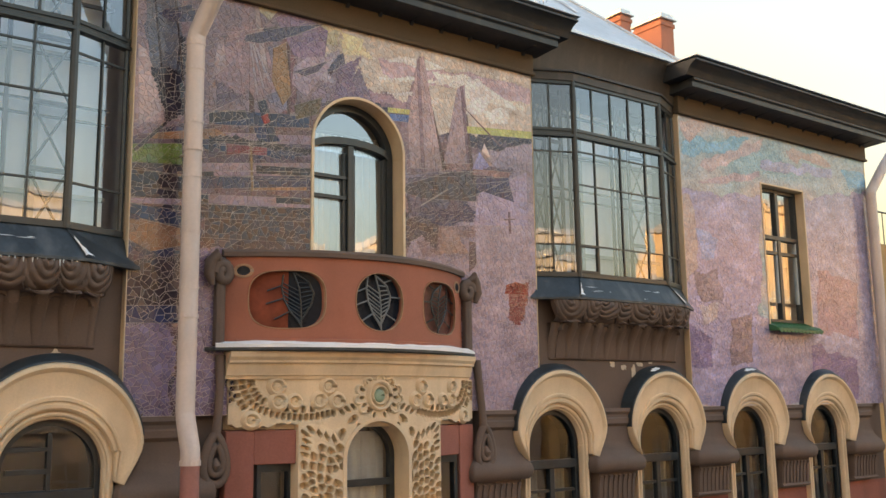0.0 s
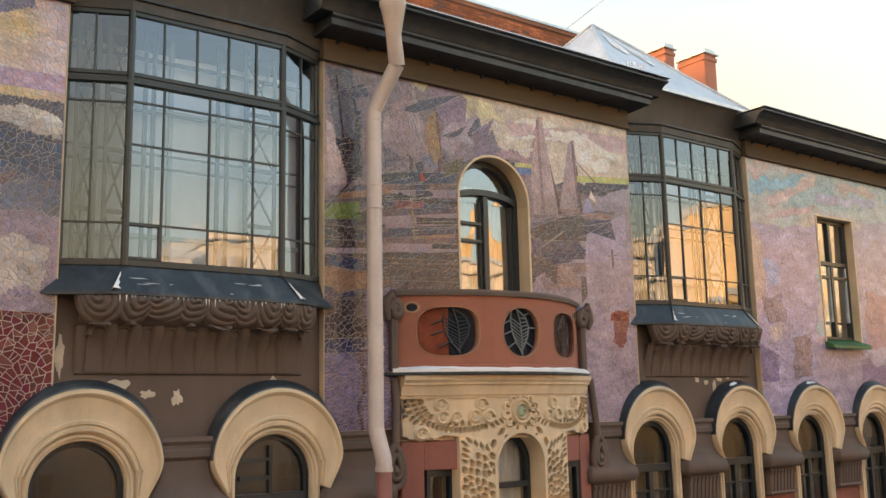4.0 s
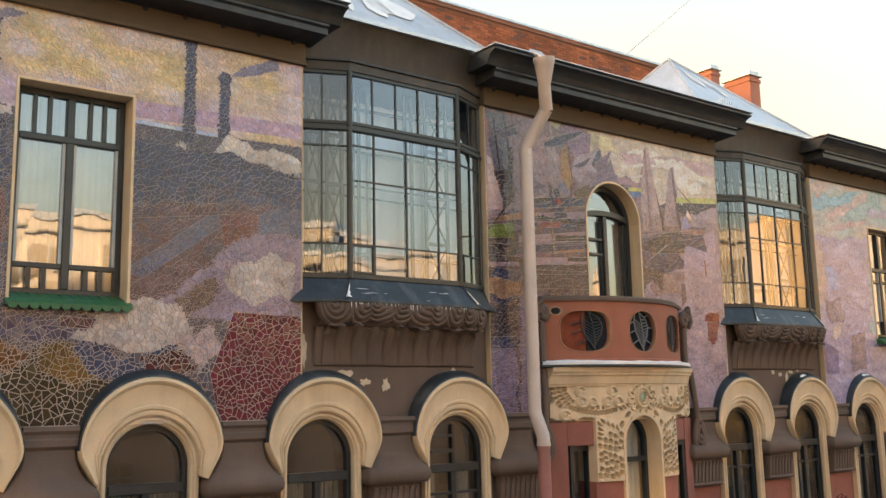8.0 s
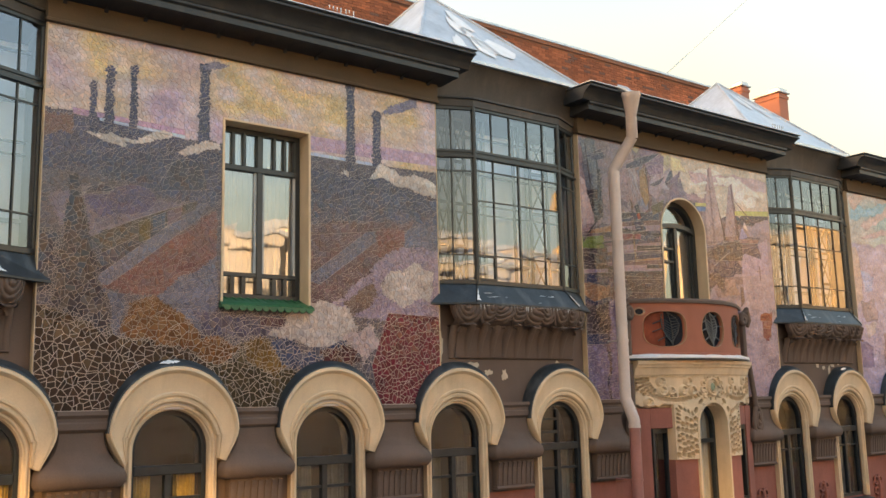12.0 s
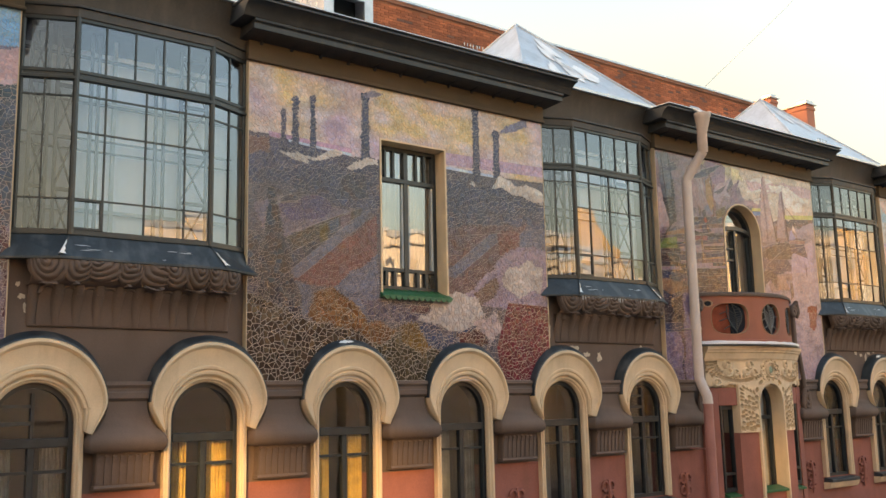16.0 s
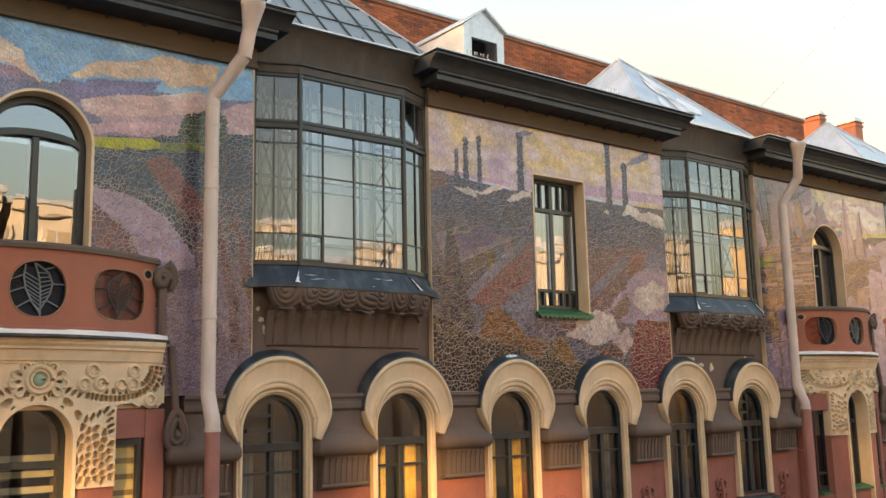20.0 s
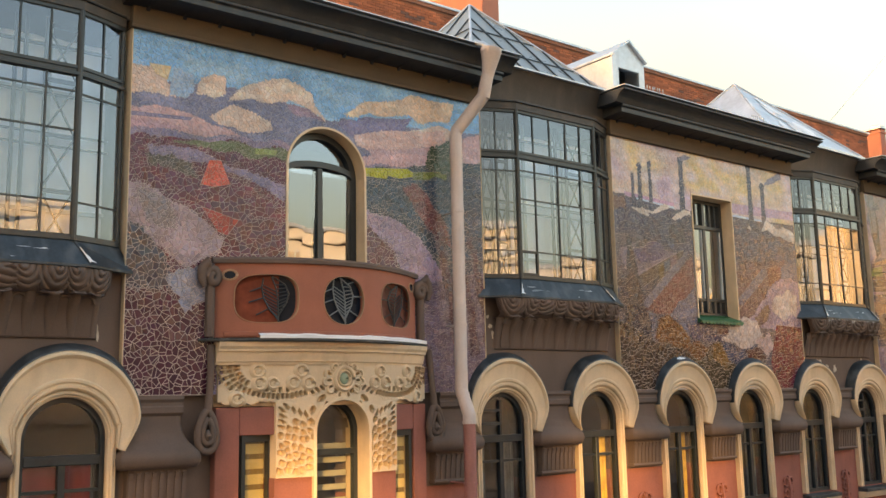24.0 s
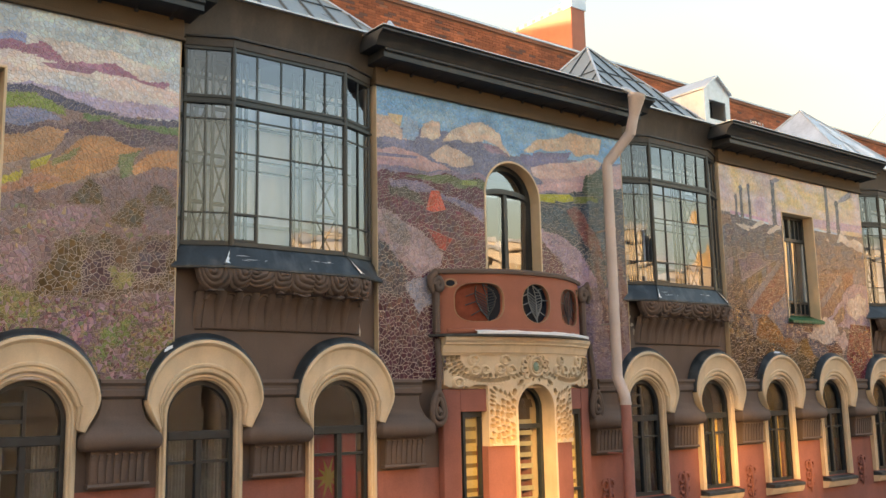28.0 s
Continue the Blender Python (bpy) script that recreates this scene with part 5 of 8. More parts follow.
        part("hole_shade_disc", Shape().add([(x, bow(x) - 0.003, z) for x, z in plug], [tuple(range(18))]), NAVY, rim, "dark disc for the shade inside the hole")
    # brown scrolls and hanging drops at both ends
    for s in (-1, 1):
        v = Shape()
        v.tube([(s * (1.72 + 0.1 * math.cos(t * 0.5) * (1 - t / 22)), -0.08, 7.52 + 0.13 * math.sin(t * 0.5) * (1 - t / 22)) for t in range(0, 20)], [0.065] * 16 + [0.06, 0.05, 0.04, 0.03], 8)
        v.tube([(s * 1.76, -0.08, 7.66), (s * 1.8, -0.12, 7.72), (s * 1.86, -0.08, 7.64), (s * 1.88, -0.1, 7.5), (s * 1.84, -0.1, 7.38)], [0.05, 0.07, 0.07, 0.06, 0.03], 8)
        part("scroll", v, BROWN, o, "brown plaster scroll", smooth=60)
        part("scroll_strip", Shape().prism([(s * 1.68, 0.0), (s * 1.68, -0.09), (s * 1.73, -0.11), (s * 1.79, -0.09), (s * 1.79, 0.0)], "z", 6.72, 7.45), BROWN, o, bevel=0.01)
        d = Shape()
        d.tube([(s * 1.8, -0.02, 6.62), (s * 1.81, -0.06, 6.3), (s * 1.83, -0.08, 6.0), (s * 1.85, -0.08, 5.75)], [0.06, 0.05, 0.05, 0.055], 8)
        for r0, rr in ((0.2, 0.05), (0.12, 0.04)):
            d.tube([(s * 1.86 + r0 * math.sin(a) * (1 - 0.35 * math.cos(a)) * 0.62, -0.09 - 0.02 * (r0 < 0.15), 5.5 + r0 * 1.3 * math.cos(a)) for a in [k * math.pi / 10 for k in range(21)]], rr, 8)
        d.tube([(s * 1.86, -0.1, 5.52), (s * 1.86, -0.12, 5.44), (s * 1.86, -0.1, 5.36)], [0.02, 0.06, 0.02], 8)
        part("hanging_drop", d, BROWN, o, "brown plaster drop ornament", smooth=60)
    # windows of the porch
    win = part("window", Shape().ring(0, 5.45, [(0.36, -0.12), (0.43, -0.12), (0.43, -0.03), (0.36, -0.03)], 0, 180, 22).box(-0.43, -0.36, -0.12, -0.03, 2.6, 5.45).box(0.36, 0.43, -0.12, -0.03, 2.6, 5.45).box(-0.36, 0.36, -0.12, -0.03, 5.12, 5.2).box(-0.36, 0.36, -0.12, -0.03, 2.6, 2.7), FRAME, o, "dark round-headed window frame")
    top = [(0.37 * math.cos(radians(a)), 5.45 + 0.37 * math.sin(radians(a))) for a in range(0, 181, 12)]
    part("pane", Shape().add([(a, -0.07, b) for a, b in top] + [(-0.37, -0.07, 5.2), (0.37, -0.07, 5.2)], [tuple(range(len(top) + 2))]), LOWPANE, win, weld=False).visible_shadow = False
    part("pane", Shape().add([(-0.36, -0.07, 2.7), (0.36, -0.07, 2.7), (0.36, -0.07, 5.12), (-0.36, -0.07, 5.12)], [(0, 1, 2, 3)]), LOWPANE, win, weld=False).visible_shadow = False
    for i in range(14):
        if not blinds:
            break
        part("blind_slat", Shape().box(-0.36, 0.36, 0.09, 0.1, 2.72 + i * 0.19, 2.72 + i * 0.19 + 0.08), BLINDSHADE, win)
    if not blinds:
        cloth = [(-0.36 + 0.03 * i, 0.04 + 0.012 * math.sin(i * 1.8)) for i in range(25)]
        part("curtain", Shape().loft([[(a, b, 2.7) for a, b in cloth], [(a, b, 5.75) for a, b in cloth]]), CURTAIN, win, "pale drawn curtain", smooth=50)
    part("sill", Shape().prism([(-0.15, 3.72), (-0.42, 3.64), (-0.42, 3.6), (-0.15, 3.6)], "x", -0.42, 0.42), GREEN, o, "green painted metal sill")
    part("apron", bent(Shape().box(-0.42, 0.42, -0.2, 0.118, 2.6, 3.6)), RED, o)
    for s in (-1, 1):
        a, b = sorted((s * 1.38, s * 0.95))
        w = part("side_window", Shape().box(a, a + 0.05, -0.12, -0.02, 3.66, 5.43).box(b - 0.05, b, -0.12, -0.02, 3.66, 5.43).box(a + 0.05, b - 0.05, -0.12, -0.02, 5.34, 5.43).box(a + 0.05, b - 0.05, -0.12, -0.02, 4.0, 4.05).box(a + 0.05, b - 0.05, -0.12, -0.02, 3.66, 3.74), FRAME, o, "narrow dark-framed window")
        part("pane", Shape().add([(a + 0.05, -0.07, 3.74), (b - 0.05, -0.07, 3.74), (b - 0.05, -0.07, 5.34), (a + 0.05, -0.07, 5.34)], [(0, 1, 2, 3)]), LOWPANE, w, weld=False).visible_shadow = False
        part("sill", Shape().prism([(0.1, 3.68), (swell(1.2) + 0.02, 3.6), (swell(1.2) + 0.02, 3.56), (0.1, 3.56)], "x", a, b), GREEN, o, "green painted metal sill")
        part("apron", Shape().prism([(a, 0.118), (a, swell(a) + 0.06), (b, swell(b) + 0.06), (b, 0.118)], "z", 2.6, 3.56), RED, o)
        for i in range(8 if blinds else 0):
            part("blind_slat", Shape().box(a + 0.05, b - 0.05, 0.0, 0.012, 3.78 + i * 0.2, 3.78 + i * 0.2 + 0.13), BLIND, w)
        if blinds:
            part("blind_sheer", Shape().box(a + 0.05, b - 0.05, 0.02, 0.026, 3.74, 5.34), SHEER, w, "thin golden cloth behind the slats")
    # the balcony sits a hand's width west of the porch's middle
    for ob in o.children:
        kind = ob.name.split(".")[0]
        if kind in ("parapet_panel", "opening_rim", "coping", "plinth_strip", "balcony_floor", "iron_grille", "glass_light", "drain_hole", "scroll", "scroll_strip", "canopy", "snow"):
            ob.matrix_basis = Matrix.Translation((-0.1, 0, 0))
        elif kind == "cornice":
            ob.matrix_basis = Matrix.Translation((-0.05, 0, 0))
    return o


make_bay(BALCONIES[0], True)
make_bay(BALCONIES[1], False)

# ---- drainpipes ----
def make_pipe(x, elbow, lean):
    o = thing("drainpipe", x, 0, 0, "pale pink drainpipe with funnel head and dusky red lower length", "drainpipe", "drainpipes")
    r, y = 0.1, -0.35
    part("lower_length", Shape().tube([(0, -0.52, GROUND + 0.1), (0, -0.52, 5.5)], r * 0.97, 14), PIPERED, o, "dusky red lower pipe", smooth=60)
    part("shaft", Shape().tube([(0, -0.52, 5.5), (0, -0.52, 5.6), (0, -0.51, 5.64), (0, y - 0.01, 5.96), (0, y, 6.02), (0, y, 10.04)], [r, r, r, r, r, r], 14), PIPE, o, smooth=60)
    part("offset", Shape().tube([(0, y, 10.02), (0.01, y - 0.01, 10.12), (elbow, y - 0.36, 10.66)], [r * 1.03, r, r * 1.02], 14), PIPE, o, smooth=30)
    top = elbow - lean                             # the funnel leans back along the wall
    part("neck", Shape().tube([(elbow, y - 0.36, 10.64), (top, y - 0.46, 11.04)], [r * 1.05, r], 14), PIPE, o, smooth=30)
    part("funnel", Shape().tube([(top, y - 0.455, 11.0), (top, y - 0.47, 11.06), (top - 0.4 * lean, y - 0.53, 11.33), (top - 0.4 * lean, y - 0.53, 11.35), (top - 0.5 * lean, y - 0.54, 11.42)], [r * 1.0, r * 1.08, r * 1.62, r * 1.75, r * 1.7], 14), PIPE, o, "flared funnel head", smooth=30)
    part("spout", Shape().tube([(top - 0.5 * lean, y - 0.53, 11.4), (top - 0.04, y - 0.42, 11.5), (top - 0.14, y - 0.3, 11.56)], [r * 0.5, r * 0.6, r * 0.6], 8), ZINC, o, "galvanised spout from the roof gutter", smooth=60)
    for z in (6.7, 7.3, 7.9, 8.5, 9.1, 9.7, 9.98):
        part("joint_ring", Shape().tube([(0, y, z - 0.015), (0, y, z + 0.015)], r * 1.06, 14), PIPE, o)
    for z in (7.0, 8.8):
        part("holder", Shape().tube([(0, y, z), (0, 0.0, z)], 0.015, 6).tube([(0, y, z - 0.02), (0, y, z + 0.02)], r * 1.1, 14), PIPE, o)
    for z in (2.2, 3.4, 4.6):
        part("lower_holder", Shape().tube([(0, -0.52, z), (0, 0.13, z)], 0.015, 6).tube([(0, -0.52, z - 0.02), (0, -0.52, z + 0.02)], r * 1.08, 14), PIPERED, o)
    part("lower_ring", Shape().tube([(0, -0.52, 5.48), (0, -0.52, 5.53)], r * 1.08, 14), PIPE, o)
    return o


make_pipe(-10.05, 0.3, -0.03)
make_pipe(3.79, 0.14, 0.12)
end_pipe = thing("drainpipe", 17.93, -0.14, 0, "grey-pink drainpipe bending off to the side at its top", "drainpipe", "drainpipes")
part("shaft", Shape().tube([(0, 0, GROUND + 0.1), (0, 0, 10.1)], 0.1, 14), PIPE, end_pipe, smooth=60)
part("offset", Shape().tube([(0, 0, 10.06), (0.02, 0, 10.14), (0.75, 0.1, 10.75), (1.2, 0.15, 11.1)], 0.1, 14), PIPE, end_pipe, smooth=30)
for z in (7.2, 8.3, 9.4, 10.06):
    part("joint_ring", Shape().tube([(0, 0, z - 0.015), (0, 0, z + 0.015)], 0.108, 14), PIPE, end_pipe)
rail = thing("railing", 18.4, 1.06, 9.45, "thin dark metal railing along a flat roof", "railing")
part("top_rail", Shape().tube([(0, 0, 0.75), (8, 0, 0.75)], 0.02, 6), FRAME, rail)
for i in range(24):
    part("baluster", Shape().tube([(0.1 + i * 0.34, 0, 0), (0.1 + i * 0.34, 0, 0.75)], 0.012, 5), FRAME, rail)

# ---- roof lights, dormer, chimneys ----
def pyramid(x, y, z, hx, hy, top, material, seams, snow, label):
    o = thing("roof_pyramid", x, y, z, label, "roof pyramid", "roof pyramids")
    part("cover", Shape().add([(-hx, -hy, 0), (hx, -hy, 0), (hx, hy, 0), (-hx, hy, 0), (0, 0, top)], [(0, 1, 4), (1, 2, 4), (2, 3, 4), (3, 0, 4), (3, 2, 1, 0)]), material, o)
    part("kerb", Shape().box(-hx - 0.05, hx + 0.05, -hy - 0.05, hy + 0.05, -0.25, 0.0), ZINC, o)
    for sx, sy in ((-1, -1), (1, -1), (1, 1), (-1, 1)):
        part("hip", Shape().tube([(sx * hx, sy * hy, 0.01), (0, 0, top + 0.01)], 0.03, 6), ZINC, o)
    for i in range(1, seams):
        f = 2 * i / seams - 1
        for k in (-1, 1):
            g = 1 - abs(f)
            part("glazing_rib", Shape().tube([(hx * f, k * hy, 0.02), (hx * f, k * hy * (1 - g), top * g + 0.015)], 0.017, 5), FRAME, o)
            part("glazing_rib", Shape().tube([(k * hx, hy * f, 0.02), (k * hx * (1 - g), hy * f, top * g + 0.015)], 0.017, 5), FRAME, o)
    for g in (0.28, 0.55) if seams else ():
        u, v, w = hx * (1 - g), hy * (1 - g), top * g + 0.015
        part("cross_bar", Shape().tube([(-u, -v, w), (u, -v, w), (u, v, w), (-u, v, w), (-u, -v, w)], 0.014, 5), FRAME, o)
    if snow:
        rs = random.Random(int(x * 10))
        for k in range(7):
            s = Shape()
            face = rs.choice("ffl")
            u, w, g = rs.uniform(-0.5, 0.5), rs.uniform(0.15, 0.55), rs.uniform(0.15, 0.7)
            pts = []
            for i in range(10):
                a = 2 * math.pi * i / 10
                q = 1 + rs.uniform(-0.3, 0.3)
                uu, gg = u + 0.5 * w * math.cos(a) * q, g + 0.13 * math.sin(a) * q
                gg = min(0.95, max(0.02, gg))
                uu = max(-0.96, min(0.96, uu)) * (1 - gg)
                pts.append((uu * hx, -hy * (1 - gg) - 0.012, gg * top + 0.012) if face == "f" else (-hx * (1 - gg) - 0.012, uu * hy, gg * top + 0.012))
            part("snow_patch", s.add(pts, [tuple(range(10))]), SNOW, o, "thin patch of snow")
    return o


PYRAMID_TEXT = "grey sheet-metal pyramid roof with patches of snow"
pyramid(1.67, 2.42, 11.75, 1.9, 2.3, 2.22, ZINC, 0, True, PYRAMID_TEXT)
pyramid(10.87, 2.4, 11.75, 1.9, 2.3, 2.14, ZINC, 0, True, PYRAMID_TEXT)
SKYGLASS = surface("grey_wired_glass", (0.2, 0.225, 0.235), 0.3, vary=0.25, scale=1.5, fine=20, bump=0.1)
pyramid(-7.1, 2.75, 11.75, 1.9, 2.3, 2.35, SKYGLASS, 8, False, "glazed pyramid rooflight with dark ribs")
pyramid(-16.6, 2.6, 11.75, 1.9, 2.3, 2.25, SKYGLASS, 8, False, "glazed pyramid rooflight with dark ribs")

d = thing("dormer", -2.95, 2.05, 12.2, "small galvanised gabled dormer with a dark open hatch", "dormer")
part("front", Shape().wall(-0.55, 0.55, 0.0, 1.35, 0.0, 0.06, [(0.01, 0.35, 0.6, 1.12, False)]).prism([(-0.55, 1.35), (0.55, 1.35), (0.0, 1.78)], "y", 0.0, 0.06), ZINC, d)
part("side", Shape().box(-0.55, -0.5, 0.06, 3.2, 0.0, 1.35), ZINC, d)
part("side", Shape().box(0.5, 0.55, 0.06, 3.2, 0.0, 1.35), ZINC, d)
part("roof_sheet", Shape().prism([(-0.58, 1.36), (0.0, 1.78), (0.58, 1.36), (0.58, 1.4), (0.0, 1.83), (-0.58, 1.4)], "y", -0.08, 3.3), ZINC, d, "galvanised gable roof sheets")
# dark-painted sheet stands for the shade within the open hatch
part("hatch_shade_sheet", Shape().box(-0.4, 0.45, 0.5, 0.54, 0.4, 1.3), FRAME, d, "dark sheet for the shade inside the hatch")


def make_chimney(x, y, z, w, dp, h, caps, label, pots=0):
    o = thing("chimney", x, y, z, label, "chimney", "chimneys")
    part("shaft", Shape().box(-w, w, -dp, dp, 0, h), CHIMNEY, o, bevel=0.02)
    if caps:
        part("flange", Shape().box(-w - 0.07, w + 0.07, -dp - 0.07, dp + 0.07, h, h + 0.035), ZINC, o, "thin sheet-metal flange", bevel=0.006)
        part("collar", Shape().box(-w - 0.03, w + 0.03, -dp - 0.03, dp + 0.03, h - 0.2, h - 0.08), CHIMNEY, o, bevel=0.015)
    for c in caps:
        part("cap", Shape().box(c - w + 0.02, c + w - 0.02, -dp + 0.0, -dp + 0.42, h + 0.035, h + 0.17), ZINC, o, "grey sheet-metal chimney cap", bevel=0.01)
    if pots:
        # cream crest carries the low sun on the stack's top in its colour
        part("crest", Shape().prism([(-dp + 0.35, h - 0.02), (-dp + 0.35, h + 0.22), (dp + 0.02, h + 0.1), (dp + 0.02, h - 0.02)], "x", -w * 0.92, w * 0.92), CREAM, o, "crest coloured cream for the low sun on it")
        part("end_block", Shape().box(-w - 0.03, w + 0.03, -dp - 0.04, -dp + 0.35, h - 0.05, h + 0.5), ZINC, o, "grey sheet-metal end block", bevel=0.01)
    for i in range(pots):
        sx = -dp + 0.55 + i * (2 * dp - 0.75) / max(1, pots - 1)
        # each smoke hole is a dark block on the crest's side
        part("smoke_hole", Shape().box(-w * 0.92 - 0.01, -w + 0.06, sx - 0.07, sx + 0.07, h + 0.02, h + 0.12), FRAME, o, "dark block set as a smoke hole")
    return o


make_chimney(-2.6, 8.55, 13.8, 0.31, 1.35, 4.05, (), "broad pink plastered chimney stack with small smoke holes", 6)
make_chimney(19.62, 7.95, 13.2, 0.22, 0.42, 3.75, (0,), "salmon plastered chimney with a grey metal cap")
make_chimney(19.54, 6.48, 13.2, 0.26, 0.48, 3.06, (0,), "salmon plastered chimney with a grey metal cap")
v = thing("roof_vent", 2.6, 3.0, 12.2, "small galvanised roof vent pipe with a cone hood", "roof vent", "roof vents")
part("tube", Shape().tube([(0, 0, 0), (0, 0, 0.75)], 0.07, 10), ZINC, v)
part("hood", Shape().tube([(0, 0, 0.75), (0, 0, 0.9)], [0.13, 0.02], 10), ZINC, v)
for x, y, z in ((-13.5, 2.0, 12.1), (11.8, 1.0, 11.7), (-3.75, 4.1, 13.05)):
    copy_thing(v, Matrix.Translation((x, y, z)))

# icicles along the snowed roof edges
ice = bpy.data.materials.new("ice")
ice.use_nodes = True
ib = ice.node_tree.nodes["Principled BSDF"]
ib.inputs["Base Color"].default_value, ib.inputs["Roughness"].default_value, ib.inputs["Transmission Weight"].default_value = (0.85, 0.9, 0.95, 1), 0.15, 0.6
rs = random.Random(21)
for x0 in (-5.7, -2.4, 8.3):
    o = thing("icicles", x0, -0.735, 11.6, "short row of icicles hanging from the roof edge", "icicles", "icicles")
    for i in range(7):
        sx, ln = i * 0.07 + rs.uniform(-0.02, 0.02), rs.uniform(0.03, 0.1)
        part("icicle", Shape().tube([(sx, 0, 0.02), (sx, 0, -ln * 0.6), (sx + rs.uniform(-0.01, 0.01), 0, -ln)], [0.011, 0.007, 0.002], 6), ice, o)

# a wire across the sky
w = thing("overhead_wire", 14.9, 7.3, 16.36, "thin pale wire rising from the coping of the brick wall", "wire")
part("strand", Shape().tube([(0, 0, 0), (5, -0.4, 4.1), (11, -0.8, 9.4), (18, -1.2, 16)], 0.012, 4), WHITEBAR, w)

# ---- mosaic panels: broken glazed tiles, each with its own edges, in a drawn picture ----
PICTURE = {k: [] for k in PANELS}


def glazed(r, g, b):
    """A tile's colour from its look in 0 to 255, as reflectance."""
    lin = [(c / 255) ** 2.2 for c in (r, g, b)]
    return (lin[0] * 0.91, lin[1] * 0.96, lin[2] * 1.2)


def paint(panel, color, wobble, *flat):
    """A patch of the picture: metres from the panel's left edge, and heights."""
    pts = list(zip(flat[::2], flat[1::2]))
    us, zs = [p[0] for p in pts], [p[1] for p in pts]
    area = sum(a[0] * b[1] - b[0] * a[1] for a, b in zip(pts, pts[1:] + pts[:1]))
    turn = [(b[0] - a[0]) * (c[1] - b[1]) - (b[1] - a[1]) * (c[0] - b[0]) for a, b, c in zip(pts, pts[1:] + pts[:1], pts[2:] + pts[:2])]
    crisp = wobble <= 0.03 and (all(t >= -1e-9 for t in turn) or all(t <= 1e-9 for t in turn))
    if crisp and area < 0:
        pts = pts[::-1]
    PICTURE[panel].append((glazed(*color), wobble, pts, min(us) - wobble, max(us) + wobble, min(zs) - wobble, max(zs) + wobble, crisp))


paint("C", (92, 84, 88), 0.03, -0.49, 9.65, 0.34, 9.69, 1.80, 9.54, 3.87, 9.63, 6.61, 9.58, 6.45, 5.32, -0.31, 5.59)
paint("C", (190, 150, 165), 0.03, 0.33, 9.73, 1.79, 9.67, 1.80, 9.54, 0.34, 9.65)
paint("C", (186, 155, 165), 0.03, 3.62, 9.88, 6.62, 9.93, 6.62, 9.75, 3.62, 9.66)
paint("C", (76, 72, 87), 0.04, -0.49, 9.61, 0.70, 9.65, 1.80, 9.54, 1.80, 9.22, -0.46, 9.02)
paint("C", (112, 82, 70), 0.05, -0.48, 9.55, 0.34, 9.64, 0.35, 9.39, -0.47, 9.18)
paint("C", (186, 196, 208), 0.01, 0.66, 9.65, 1.80, 9.59, 1.80, 9.54, 0.67, 9.61)
paint("C", (186, 196, 208), 0.01, 3.67, 9.64, 4.89, 9.62, 4.89, 9.57, 3.67, 9.59)
for u, w, z0, z1 in ((0.58, 0.05, 9.44, 10.11), (0.785, 0.066, 9.46, 10.35), (1.095, 0.058, 9.47, 10.42), (2.065, 0.085, 9.48, 10.64), (4.395, 0.085, 9.44, 10.82), (4.865, 0.085, 9.54, 10.44)):
    # tapering chimney with a flared cap
    paint("C", (70, 70, 87), 0.01, u - w, z0, u - 0.74 * w, z1 - 0.14, u - 1.05 * w, z1 - 0.07, u - 0.85 * w, z1, u + 0.85 * w, z1 + 0.02, u + 1.05 * w, z1 - 0.06, u + 0.74 * w, z1 - 0.13, u + w, z0)
paint("C", (122, 114, 122), 0.05, 1.99, 10.61, 2.20, 10.72, 2.43, 10.70, 2.29, 10.61, 2.07, 10.56)
paint("C", (122, 116, 132), 0.05, 4.91, 10.40, 5.15, 10.59, 5.64, 10.81, 5.67, 10.66, 5.15, 10.46)
paint("C", (68, 67, 83), 0.05, -0.46, 9.11, 2.30, 9.41, 2.31, 8.64, 1.49, 8.71, 0.80, 8.93, -0.45, 8.84)
paint("C", (101, 94, 95), 0.03, -0.46, 8.94, 0.80, 8.82, 0.37, 8.68, -0.45, 8.78)
paint("C", (204, 188, 168), 0.05, 0.53, 9.43, 0.82, 9.46, 1.07, 9.36, 0.97, 9.30, 0.71, 9.36)
paint("C", (204, 188, 168), 0.05, 0.78, 9.49, 1.16, 9.45, 1.47, 9.59, 1.67, 9.56, 1.59, 9.47, 1.24, 9.39, 0.86, 9.39)
paint("C", (204, 188, 168), 0.05, 1.70, 9.37, 1.92, 9.50, 2.32, 9.55, 2.32, 9.48, 1.97, 9.35)
paint("C", (204, 188, 168), 0.04, 4.14, 9.27, 4.26, 9.48, 4.39, 9.38, 4.37, 9.29)
paint("C", (204, 188, 168), 0.05, 4.74, 9.35, 4.89, 9.61, 5.17, 9.59, 5.28, 9.49, 5.51, 9.46, 5.43, 9.33, 5.05, 9.33)
paint("C", (204, 188, 168), 0.05, 5.30, 9.37, 5.61, 9.51, 5.97, 9.41, 5.96, 9.20, 5.66, 9.22)
paint("C", (128, 113, 117), 0.04, 0.09, 8.59, 0.51, 8.74, 2.02, 8.65, 0.60, 8.13, 0.25, 8.21)
paint("C", (88, 76, 99), 0.05, 0.52, 8.62, 0.76, 8.78, 1.26, 8.72, 1.11, 8.48, 0.71, 8.34)
paint("C", (64, 61, 79), 0.03, 0.50, 8.65, 0.73, 8.81, 0.97, 8.75, 0.70, 8.68)
paint("C", (57, 54, 63), 0.05, -0.42, 8.14, 0.60, 8.13, 2.02, 8.65, 1.50, 8.17, 0.55, 7.51, -0.38, 7.25)
paint("C", (113, 70, 67), 0.05, 0.80, 7.54, 2.28, 8.62, 2.29, 7.91, 1.52, 7.40, 0.75, 7.47)
